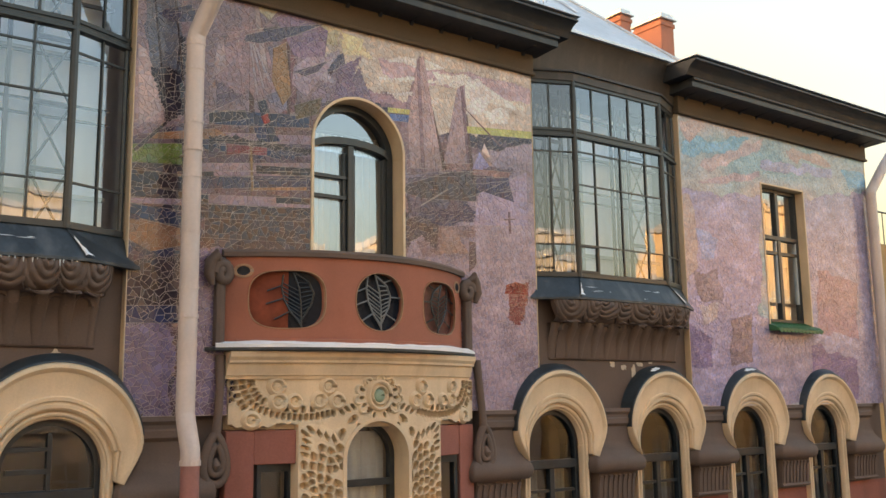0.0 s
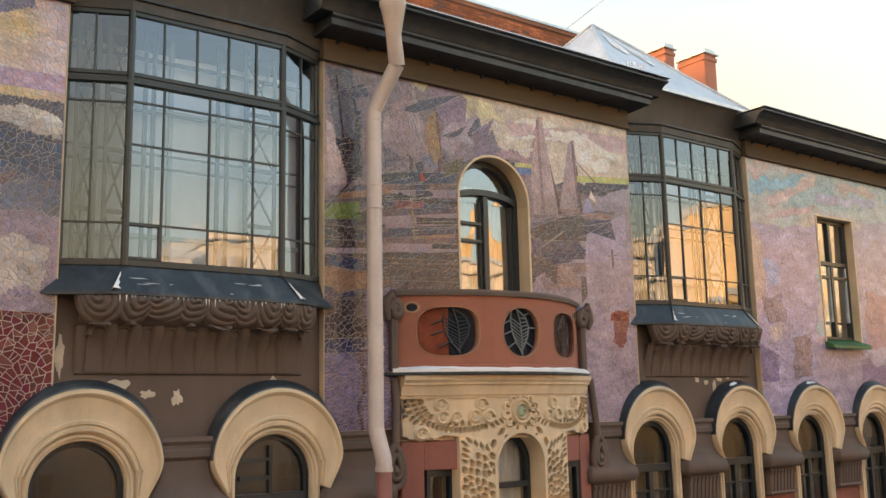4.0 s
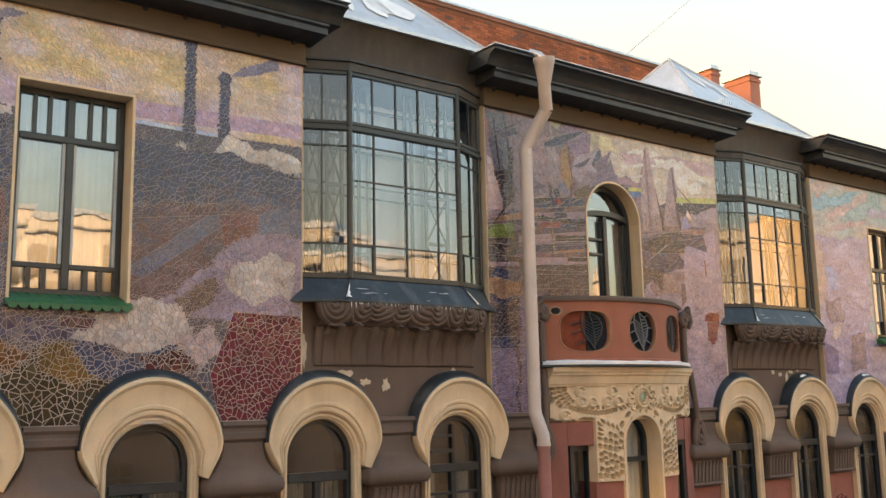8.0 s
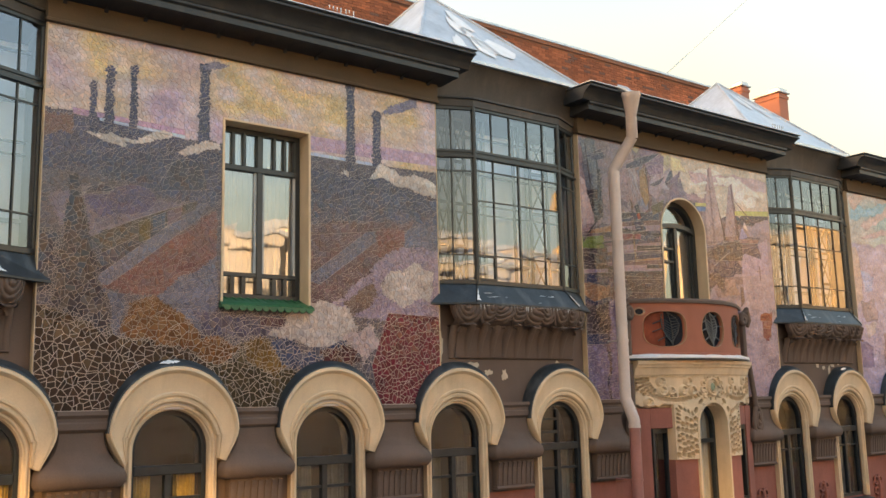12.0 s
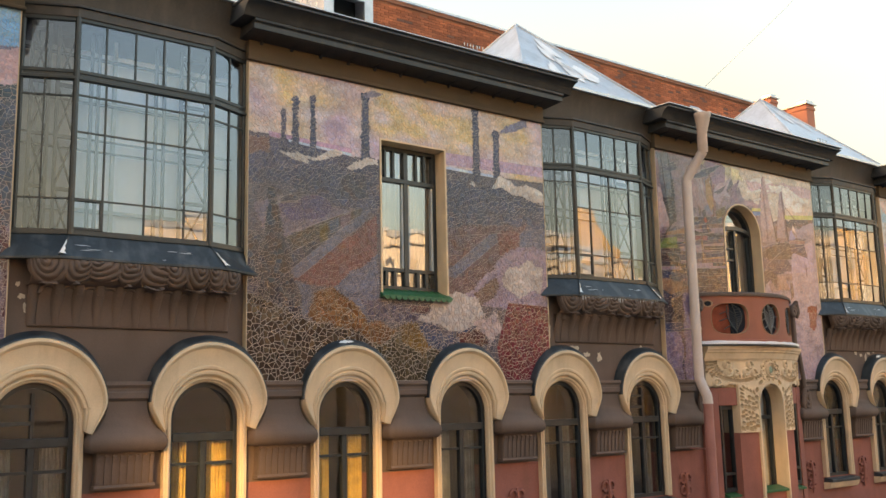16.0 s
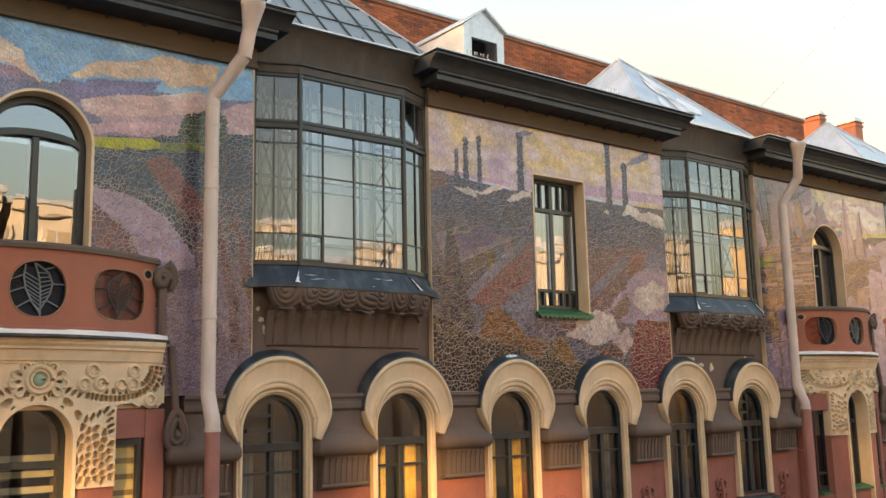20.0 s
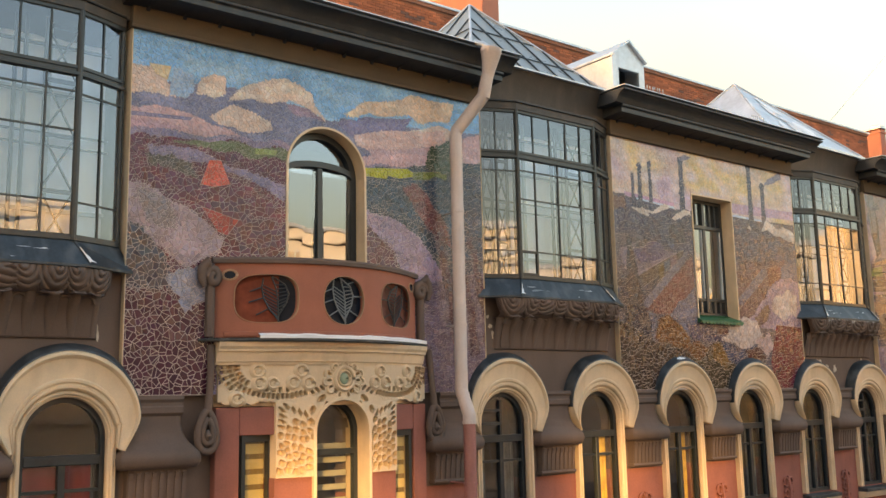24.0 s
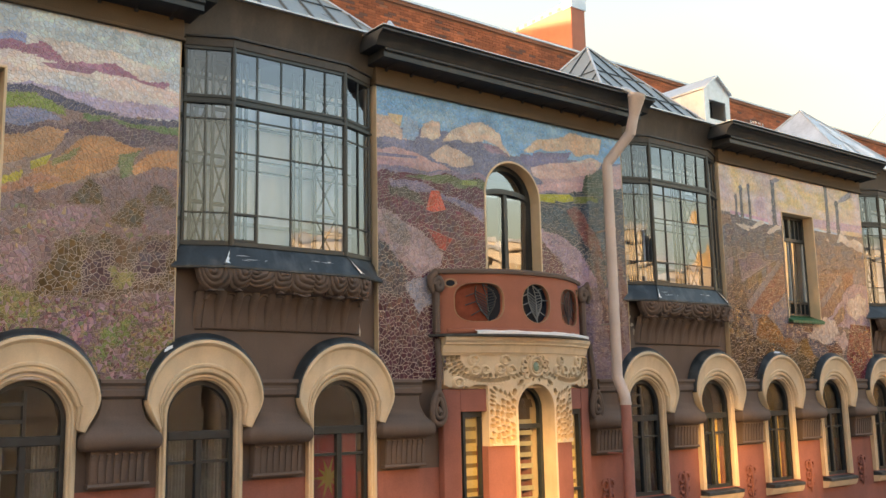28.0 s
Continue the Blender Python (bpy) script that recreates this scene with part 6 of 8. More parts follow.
paint("C", (112, 108, 114), 0.02, 0.59, 7.53, 2.03, 8.69, 2.14, 8.69, 2.03, 8.48, 0.84, 7.51)
paint("C", (101, 103, 114), 0.04, 1.46, 7.40, 2.29, 7.99, 2.30, 7.05, 2.09, 6.97, 1.52, 7.25)
paint("C", (90, 93, 103), 0.04, 0.71, 7.45, 1.06, 7.43, 0.98, 6.79, 0.81, 7.00)
paint("C", (45, 43, 54), 0.03, 0.34, 8.85, 0.46, 8.86, 0.57, 8.24, 0.90, 7.09, 0.95, 6.78, 0.14, 6.76, 0.27, 8.21)
paint("C", (46, 30, 26), 0.06, -0.38, 7.32, 0.28, 7.21, 1.00, 6.88, 2.09, 6.83, 3.48, 6.54, 3.56, 5.36, -0.30, 5.52)
paint("C", (51, 43, 27), 0.08, 2.25, 6.67, 2.76, 6.85, 3.48, 6.46, 3.61, 5.35, 1.95, 5.42)
paint("C", (106, 64, 33), 0.05, 1.00, 6.98, 1.10, 7.29, 1.44, 7.41, 1.78, 7.24, 2.02, 6.99, 2.69, 6.77, 2.42, 6.52, 1.53, 6.81, 1.12, 6.87)
paint("C", (103, 74, 31), 0.04, 2.70, 6.84, 2.98, 6.95, 3.37, 6.54, 3.11, 6.37, 2.76, 6.60)
paint("C", (68, 68, 84), 0.05, 3.57, 9.40, 4.78, 9.38, 6.00, 9.21, 6.72, 9.36, 6.69, 8.42, 3.57, 8.34)
paint("C", (93, 70, 73), 0.06, 3.57, 8.55, 5.55, 8.79, 5.32, 8.06, 4.86, 7.57, 4.24, 7.37, 3.57, 7.18)
paint("C", (102, 101, 111), 0.03, 3.62, 7.76, 4.67, 8.54, 5.11, 8.60, 3.85, 7.69)
paint("C", (117, 71, 68), 0.04, 4.85, 8.56, 5.38, 8.66, 5.26, 8.22, 4.87, 8.15)
paint("C", (102, 101, 111), 0.04, 5.36, 8.66, 6.70, 8.84, 6.68, 8.13, 5.30, 8.13)
paint("C", (150, 131, 139), 0.06, 4.76, 8.02, 5.11, 8.31, 6.69, 8.44, 6.64, 7.26, 4.75, 7.22, 3.85, 7.19)
paint("C", (108, 85, 76), 0.05, 4.25, 7.46, 4.76, 7.76, 4.88, 7.57, 4.44, 7.21)
paint("C", (78, 72, 87), 0.05, 1.96, 7.25, 3.87, 7.19, 3.76, 6.94, 2.09, 6.89)
paint("C", (87, 55, 64), 0.03, 2.93, 7.20, 3.49, 7.17, 3.44, 7.05, 2.93, 7.08)
paint("C", (48, 61, 84), 0.05, 3.07, 6.84, 3.34, 6.96, 3.61, 6.71, 4.46, 7.06, 4.46, 6.79, 3.85, 6.43, 3.34, 6.50)
paint("C", (72, 23, 36), 0.04, 3.85, 6.75, 4.44, 6.86, 4.50, 6.58, 3.94, 6.53)
paint("C", (184, 168, 152), 0.06, 2.96, 6.96, 3.34, 7.11, 3.43, 7.35, 3.85, 7.46, 4.36, 7.35, 4.54, 7.02, 4.04, 6.86, 3.75, 6.78, 3.48, 6.85)
paint("C", (188, 173, 157), 0.06, 4.95, 7.75, 5.04, 7.95, 5.51, 8.10, 5.93, 8.01, 5.86, 7.58, 5.28, 7.46, 5.00, 7.58)
paint("C", (178, 156, 147), 0.06, 4.24, 6.95, 4.75, 7.15, 4.87, 6.88, 4.61, 6.54, 4.44, 6.79)
paint("C", (104, 14, 46), 0.03, 5.04, 7.33, 6.64, 7.28, 6.57, 5.22, 5.23, 5.28, 4.83, 6.12, 4.74, 6.54)
paint("B", (114, 114, 130), 0.05, -0.30, 9.96, 0.52, 10.14, 1.33, 10.22, 2.04, 10.2, 2.98, 10.02, 3.58, 10.14, 6.73, 10.28, 6.70, 9.42, 3.99, 9.48, 2.22, 9.56, 0.93, 9.45, -0.29, 9.51)
paint("B", (206, 176, 150), 0.05, -0.32, 10.21, 0.13, 10.32, 0.36, 10.32, 0.52, 10.10, 0.65, 9.96, 0.06, 9.93, -0.30, 9.82)
paint("B", (214, 188, 140), 0.03, 0.22, 10.35, 0.53, 10.36, 0.48, 10.16, 0.32, 10.21)
paint("B", (146, 170, 184), 0.05, 0.52, 9.97, 0.59, 10.36, 0.80, 10.32, 0.89, 10.09, 0.72, 9.96)
paint("B", (212, 184, 156), 0.04, 0.89, 10.04, 0.96, 10.27, 1.16, 10.40, 1.30, 10.38, 1.36, 10.13, 1.13, 10.03)
paint("B", (214, 186, 158), 0.05, 1.36, 10.01, 1.59, 10.27, 2.03, 10.47, 2.31, 10.54, 2.50, 10.44, 2.71, 10.39, 2.95, 9.98, 2.64, 10.16, 2.31, 10.19, 2.04, 10.09, 1.77, 10.13)
paint("B", (140, 118, 128), 0.04, 2.22, 10.16, 2.64, 10.15, 2.93, 9.99, 2.50, 10.01)
paint("B", (210, 182, 156), 0.04, 1.07, 9.76, 1.42, 9.97, 1.79, 9.93, 2.01, 9.84, 2.04, 9.70, 1.60, 9.60, 1.26, 9.67)
paint("B", (186, 150, 142), 0.04, -0.19, 9.70, 0.53, 9.79, 1.34, 9.61, 1.55, 9.51, 0.77, 9.47, -0.11, 9.52)
paint("B", (176, 140, 140), 0.04, -0.18, 9.54, 0.53, 9.59, 0.79, 9.51, -0.18, 9.40)
paint("B", (118, 112, 132), 0.02, -0.00, 9.65, 0.85, 9.70, 0.81, 9.65, -0.00, 9.59)
paint("B", (208, 178, 144), 0.05, 3.21, 10.12, 3.48, 10.36, 4.22, 10.56, 4.45, 10.70, 4.90, 10.68, 5.39, 10.71, 5.26, 10.38, 4.77, 10.27, 4.44, 10.35, 3.79, 10.22)
paint("B", (118, 112, 136), 0.04, 3.15, 10.03, 4.00, 10.24, 4.52, 10.31, 4.21, 9.93, 3.37, 9.84)
paint("B", (206, 182, 160), 0.04, 4.08, 9.91, 4.43, 10.11, 5.12, 10.27, 5.38, 10.22, 5.25, 10.04, 4.43, 9.90)
paint("B", (182, 151, 147), 0.05, 3.66, 9.75, 4.88, 9.89, 6.09, 10.28, 6.73, 10.18, 6.71, 9.65, 5.34, 9.72, 3.78, 9.55)
paint("B", (115, 108, 130), 0.02, 4.21, 9.86, 5.13, 9.98, 4.99, 9.89, 4.21, 9.79)
paint("B", (115, 108, 130), 0.02, 4.65, 9.73, 5.58, 9.81, 5.52, 9.74, 4.65, 9.67)
paint("B", (204, 168, 152), 0.04, 3.42, 9.88, 4.23, 10.08, 5.14, 10.19, 5.23, 9.93, 4.24, 9.75, 3.48, 9.7)
paint("B", (194, 156, 150), 0.04, 3.52, 9.56, 4.4, 9.72, 5.23, 9.75, 5.23, 9.59, 4.25, 9.5, 3.6, 9.42)
paint("B", (84, 30, 50), 0.05, -0.28, 9.30, 0.93, 9.41, 2.33, 9.46, 2.34, 7.38, -0.21, 7.24)
paint("B", (46, 60, 68), 0.06, 3.57, 9.35, 6.85, 9.95, 6.73, 7.23, 3.55, 7.10)
paint("B", (92, 98, 64), 0.04, 0.93, 9.40, 2.33, 9.46, 2.33, 9.29, 1.69, 9.29, 0.54, 9.32)
paint("B", (132, 142, 80), 0.03, 1.78, 9.41, 2.13, 9.43, 2.11, 9.35, 1.78, 9.32)
paint("B", (74, 64, 56), 0.04, 0.16, 9.15, 0.78, 9.12, 0.96, 8.90, 0.24, 8.96)
paint("B", (126, 112, 127), 0.04, 0.22, 9.27, 0.78, 9.26, 2.33, 8.92, 2.28, 8.70, 1.35, 9.04, 0.22, 9.15)
paint("B", (204, 88, 66), 0.02, 0.98, 8.79, 1.10, 9.14, 1.27, 9.16, 1.41, 8.84, 1.16, 8.77)
paint("B", (152, 52, 48), 0.03, 0.99, 8.49, 1.55, 8.35, 1.38, 8.12, 1.24, 8.16)
paint("B", (98, 36, 52), 0.06, 1.61, 8.84, 2.27, 8.59, 2.23, 8.34, 1.70, 8.45)
paint("B", (151, 128, 127), 0.05, -0.26, 8.71, 0.17, 8.70, 0.79, 8.47, 1.34, 8.06, 1.27, 7.88, 0.81, 7.65, 0.42, 7.86, 0.12, 8.12, -0.24, 8.17)
paint("B", (126, 112, 108), 0.05, 0.10, 8.63, 0.56, 8.55, 0.66, 8.17, 0.26, 8.21)
paint("B", (46, 44, 57), 0.05, -0.24, 8.15, 0.19, 8.13, 0.60, 7.64, 0.67, 7.14, -0.21, 7.10)
paint("B", (167, 162, 42), 0.02, 3.62, 9.38, 4.42, 9.47, 4.66, 9.38, 4.09, 9.25, 3.62, 9.25)
paint("B", (110, 116, 58), 0.03, 4.53, 9.43, 5.22, 9.53, 5.21, 9.39, 4.53, 9.30)
paint("B", (50, 66, 76), 0.05, 3.62, 9.21, 5.35, 9.40, 5.33, 8.44, 4.19, 8.70, 3.62, 8.82)
paint("B", (60, 74, 56), 0.05, 4.74, 9.59, 4.94, 9.91, 5.35, 10.08, 5.54, 9.90, 5.52, 9.51, 4.87, 9.47)
paint("B", (116, 74, 69), 0.04, 4.29, 9.16, 4.64, 9.26, 5.20, 8.63, 5.26, 8.25, 4.85, 8.49)
paint("B", (92, 61, 68), 0.05, 3.62, 8.49, 4.08, 8.26, 4.31, 7.81, 4.38, 7.31, 3.61, 7.27)
paint("B", (150, 129, 139), 0.04, 3.62, 8.70, 4.09, 8.65, 4.64, 8.39, 5.08, 7.87, 5.16, 7.34, 4.60, 7.32, 4.18, 8.09, 3.62, 8.51)
paint("B", (58, 64, 76), 0.05, 5.47, 9.41, 6.84, 9.69, 6.73, 7.23, 5.41, 7.17)
paint("B", (70, 34, 48), 0.04, -0.31, 7.31, 1.29, 7.39, 1.23, 5.34, -0.33, 5.38)
paint("B", (132, 131, 136), 0.06, 0.47, 7.51, 1.22, 7.77, 1.25, 7.29, 0.79, 7.07)
paint("B", (112, 96, 102), 0.06, 4.59, 7.57, 6.29, 8.00, 6.06, 5.22, 4.50, 5.26)
for u in (4.95, 5.3, 5.6):
    paint("B", (84, 58, 64), 0.05, u, 8.45, u + 0.12, 8.5, u + 0.42, 7.4, u + 0.5, 6.6, u + 0.36, 6.5, u + 0.26, 7.3)
paint("D", (179, 167, 147), 0.08, 2.22, 10.81, 6.02, 10.90, 5.96, 9.90, 3.77, 9.59, 3.57, 9.98, 2.87, 10.09, 2.40, 10.20)
paint("D", (171, 149, 147), 0.06, 3.18, 10.55, 6.00, 10.61, 5.99, 10.37, 3.17, 10.29)
paint("D", (205, 199, 182), 0.05, 4.01, 10.50, 4.56, 10.56, 5.37, 10.33, 5.52, 10.21, 4.89, 10.20, 4.11, 10.38)
paint("D", (205, 199, 182), 0.04, 3.26, 10.53, 3.80, 10.64, 4.26, 10.59, 3.79, 10.45)
paint("D", (205, 199, 182), 0.05, 4.86, 10.11, 5.36, 10.20, 5.31, 9.94, 4.94, 9.99)
paint("D", (131, 115, 116), 0.06, -0.10, 10.79, 2.22, 10.83, 2.42, 10.14, 2.11, 9.44, -0.06, 9.04)
paint("D", (193, 183, 143), 0.04, 2.22, 10.75, 2.57, 10.75, 2.51, 10.51, 2.26, 10.50)
paint("D", (193, 183, 143), 0.04, 2.55, 10.64, 2.95, 10.56, 3.10, 10.45, 2.59, 10.44)
paint("D", (189, 177, 141), 0.03, 1.36, 10.77, 1.70, 10.79, 1.59, 10.64)
paint("D", (189, 177, 141), 0.03, 1.77, 10.85, 2.24, 10.84, 2.13, 10.71, 1.77, 10.72)
paint("D", (92, 99, 111), 0.05, 0.04, 10.73, 0.44, 10.71, 0.54, 10.10, 0.37, 9.41, 0.18, 9.95)
paint("D", (54, 52, 60), 0.04, 0.33, 10.14, 0.57, 10.18, 0.58, 9.26, 0.41, 9.27, 0.28, 9.69)
paint("D", (160, 136, 129), 0.05, -0.08, 9.93, 0.18, 9.75, 0.32, 9.22, -0.06, 9.06)
paint("D", (137, 113, 103), 0.04, 1.08, 10.27, 1.35, 10.33, 1.25, 9.77, 0.88, 9.64)
paint("D", (123, 92, 91), 0.04, 1.75, 10.72, 1.96, 10.73, 1.95, 9.57, 1.80, 9.40)
paint("D", (116, 111, 120), 0.04, 1.40, 10.30, 1.68, 10.32, 1.87, 9.56, 1.59, 9.59)
paint("D", (79, 77, 86), 0.02, 0.96, 10.29, 1.50, 10.52, 2.22, 10.77, 2.22, 10.70, 1.68, 10.39, 1.33, 10.31)
paint("D", (81, 60, 55), 0.01, 1.32, 11.02, 1.39, 11.04, 1.42, 8.53, 1.36, 8.52)
paint("D", (87, 66, 62), 0.01, 1.81, 10.82, 1.86, 10.83, 1.88, 9.50, 1.84, 9.49)
paint("D", (89, 88, 99), 0.03, 1.97, 10.05, 2.61, 10.45, 2.65, 10.29, 2.21, 10.05)
paint("D", (132, 117, 123), 0.04, 2.12, 9.76, 2.66, 10.34, 2.74, 9.94, 2.21, 9.70)
paint("D", (114, 103, 113), 0.04, 2.68, 9.97, 2.88, 10.31, 3.04, 9.95)
paint("D", (141, 129, 135), 0.06, 3.54, 9.07, 5.95, 9.83, 5.82, 7.67, 3.60, 7.56)
paint("D", (131, 111, 112), 0.03, 3.43, 9.46, 3.78, 10.66, 4.20, 9.15, 3.59, 8.99)
paint("D", (138, 113, 109), 0.03, 4.10, 9.10, 4.50, 10.42, 4.66, 9.20)
paint("D", (89, 72, 69), 0.01, 3.76, 10.65, 3.81, 10.66, 4.24, 9.07, 4.17, 9.06)
paint("D", (94, 75, 71), 0.01, 4.47, 10.46, 4.53, 10.47, 4.68, 9.20, 4.63, 9.20)
paint("D", (166, 168, 101), 0.01, 4.53, 9.82, 5.90, 9.95, 5.89, 9.84, 4.53, 9.72)
paint("D", (170, 167, 101), 0.01, 3.28, 9.86, 3.75, 9.90, 3.74, 9.83, 3.28, 9.79)
paint("D", (91, 111, 147), 0.02, 3.31, 9.78, 3.74, 9.82, 3.74, 9.72, 3.31, 9.69)
paint("D", (154, 131, 120), 0.02, 4.71, 9.26, 4.86, 9.56, 5.04, 9.25, 5.16, 9.22, 4.78, 9.17)
paint("D", (71, 60, 71), 0.04, 3.56, 8.71, 3.95, 8.93, 5.16, 9.24, 5.21, 9.14, 4.49, 8.76, 4.16, 8.65, 3.56, 8.50)
paint("D", (66, 64, 88), 0.04, 3.61, 8.60, 4.49, 8.81, 4.67, 8.61, 4.14, 8.31, 3.62, 8.35)
paint("D", (131, 111, 110), 0.04, 3.91, 8.34, 4.72, 8.46, 4.65, 8.27, 3.98, 8.22)
paint("D", (125, 105, 106), 0.04, 3.70, 8.12, 4.14, 8.24, 4.48, 8.09, 3.82, 7.96)
paint("D", (154, 141, 147), 0.08, 4.69, 8.78, 5.41, 8.95, 6.01, 8.74, 5.81, 5.63, 4.46, 5.68)
paint("D", (123, 72, 71), 0.04, 5.25, 7.64, 5.65, 7.71, 5.64, 7.48, 5.43, 7.12, 5.25, 7.21)
paint("D", (58, 50, 54), 0.03, -0.10, 8.58, 0.62, 8.60, 0.56, 8.32, -0.09, 8.28)
paint("D", (58, 50, 54), 0.04, -0.21, 7.58, 0.59, 7.71, 0.58, 7.14, -0.19, 7.10)
paint("D", (60, 52, 56), 0.03, 0.88, 8.31, 2.19, 8.38, 2.17, 8.23, 0.88, 8.14)
paint("D", (50, 56, 78), 0.03, -0.08, 8.21, 0.64, 8.19, 0.65, 8.02, -0.08, 8.05)
paint("D", (50, 56, 78), 0.03, 0.91, 9.40, 2.14, 9.55, 2.14, 9.39, 0.92, 9.23)
paint("D", (48, 54, 77), 0.03, -0.19, 7.11, 0.55, 7.15, 0.56, 6.96, -0.18, 6.93)
paint("D", (66, 56, 63), 0.04, 0.91, 8.15, 2.19, 8.25, 2.16, 7.84, 0.92, 7.74)
paint("D", (147, 127, 130), 0.02, 0.87, 8.41, 2.19, 8.52, 2.19, 8.40, 0.88, 8.30)
paint("D", (143, 123, 128), 0.02, 0.92, 9.14, 2.18, 9.30, 2.18, 9.19, 0.92, 9.03)
paint("D", (143, 123, 128), 0.02, -0.06, 8.27, 0.64, 8.33, 0.64, 8.26, -0.06, 8.21)
paint("D", (147, 93, 96), 0.02, 1.07, 9.03, 1.58, 9.06, 1.58, 8.96, 1.08, 8.93)
paint("D", (141, 121, 126), 0.02, 0.93, 8.71, 2.18, 8.84, 2.18, 8.76, 0.93, 8.63)
paint("D", (101, 117, 60), 0.03, -0.02, 8.86, 0.55, 8.95, 0.56, 8.71, -0.01, 8.66)
paint("D", (147, 111, 83), 0.03, 0.15, 9.00, 0.93, 9.19, 1.08, 9.13, 0.93, 9.06, 0.21, 8.95)
paint("D", (132, 100, 80), 0.04, -0.14, 8.05, 0.65, 8.02, 0.59, 7.82, -0.13, 7.82)
paint("D", (151, 116, 87), 0.03, 1.42, 8.64, 2.11, 8.73, 2.11, 8.61, 1.42, 8.53)
paint("D", (117, 106, 123), 0.06, -0.18, 6.91, 0.49, 6.91, 0.53, 5.95, -0.16, 5.97)
paint("D", (119, 106, 121), 0.06, 0.63, 7.76, 1.12, 7.81, 1.16, 5.94, 0.56, 5.95)
paint("D", (100, 103, 108), 0.03, 0.08, 10.67, 0.34, 10.80, 0.50, 10.54, 0.44, 9.43, 0.21, 9.47, 0.12, 10.10)
paint("D", (178, 159, 151), 0.03, 0.02, 10.00, 0.11, 9.95, 0.37, 9.34, 0.06, 9.08)
paint("D", (75, 70, 79), 0.01, 0.27, 10.45, 0.62, 10.60, 0.62, 10.53, 0.29, 10.39)
paint("D", (145, 123, 122), 0.03, 1.27, 10.84, 1.40, 10.92, 1.71, 9.78, 1.42, 9.62, 1.15, 9.91)
paint("D", (166, 151, 143), 0.02, 1.37, 10.80, 1.42, 10.87, 1.59, 9.95, 1.52, 9.90)
paint("D", (135, 115, 130), 0.03, 1.66, 10.69, 1.93, 10.87, 2.39, 10.69, 2.33, 10.22, 1.92, 10.27)
paint("D", (104, 92, 101), 0.03, 0.90, 10.02, 1.17, 10.16, 1.27, 9.63, 0.95, 9.42)
paint("D", (87, 84, 95), 0.01, 1.02, 10.27, 1.75, 10.59, 2.34, 10.77, 1.93, 10.52, 1.49, 10.33)
paint("D", (162, 153, 157), 0.02, 2.06, 10.15, 2.57, 10.49, 2.40, 10.16, 2.52, 10.04, 2.10, 10.03)
paint("D", (120, 103, 116), 0.02, 2.57, 10.27, 2.86, 10.44, 2.76, 10.08, 3.00, 9.86, 2.47, 9.82)
paint("D", (199, 189, 145), 0.03, 2.58, 10.72, 2.92, 10.70, 2.86, 10.50, 2.67, 10.51)
paint("D", (207, 201, 184), 0.01, 3.05, 10.20, 3.56, 10.33, 4.20, 10.39, 4.20, 10.34, 3.56, 10.27)
paint("D", (199, 191, 178), 0.02, 4.31, 10.41, 4.83, 10.55, 5.06, 10.33, 4.81, 10.02, 4.43, 9.95, 4.66, 10.16, 4.65, 10.35)
paint("D", (193, 185, 172), 0.01, 3.15, 10.03, 3.66, 10.13, 4.08, 10.08, 4.06, 10.03, 3.64, 10.07)
paint("D", (162, 139, 132), 0.02, 3.76, 10.61, 3.86, 10.68, 4.15, 9.16, 3.63, 9.10, 3.59, 9.67)
paint("D", (129, 107, 108), 0.01, 3.74, 10.61, 3.79, 10.65, 3.86, 9.12, 3.80, 9.12)
paint("D", (154, 133, 130), 0.02, 4.42, 10.34, 4.55, 10.41, 4.60, 9.30, 4.17, 9.24)
paint("D", (116, 94, 97), 0.01, 4.47, 10.37, 4.52, 10.40, 4.62, 9.30, 4.57, 9.29)
paint("D", (145, 143, 172), 0.01, 4.79, 9.49, 5.01, 9.26, 4.62, 9.17)
paint("D", (104, 92, 101), 0.03, 3.57, 8.95, 4.26, 9.15, 5.41, 9.35, 5.16, 9.10, 4.58, 8.87, 4.23, 8.43, 3.62, 8.38)
paint("D", (58, 56, 75), 0.02, 4.70, 9.03, 5.38, 9.16, 5.25, 8.98, 4.71, 8.86)
paint("D", (162, 149, 164), 0.03, 4.76, 8.90, 5.65, 9.32, 5.65, 8.53, 4.67, 8.45)
paint("D", (131, 72, 72), 0.02, 1.07, 9.01, 1.53, 9.09, 1.55, 9.00, 1.08, 8.90)
paint("D", (48, 52, 81), 0.02, 1.40, 9.28, 1.61, 9.32, 1.76, 9.16, 1.48, 9.10)
paint("D", (145, 125, 124), 0.02, 0.63, 8.74, 2.18, 8.96, 2.18, 8.86, 0.64, 8.64)
paint("D", (68, 64, 79), 0.02, 0.60, 8.58, 2.16, 8.80, 2.16, 8.66, 0.60, 8.44)
paint("E", (156, 146, 164), 0.08, -0.23, 9.48, 2.16, 9.62, 1.75, 5.96, -0.50, 5.98)
paint("E", (159, 148, 160), 0.08, 3.42, 9.78, 7.00, 10.35, 6.18, 5.69, 2.91, 5.75)
paint("E", (156, 142, 152), 0.08, 1.83, 7.49, 3.53, 7.24, 3.35, 5.94, 1.66, 5.96)
paint("E", (126, 165, 177), 0.08, 0.10, 10.37, 2.04, 10.71, 1.49, 10.39, 0.15, 10.08)
paint("E", (113, 154, 171), 0.06, 4.85, 10.51, 6.04, 10.56, 6.00, 10.30, 5.04, 10.12)
paint("E", (184, 159, 147), 0.08, 0.05, 10.71, 0.70, 10.72, 0.59, 10.50, 0.27, 10.34, 0.04, 10.46)
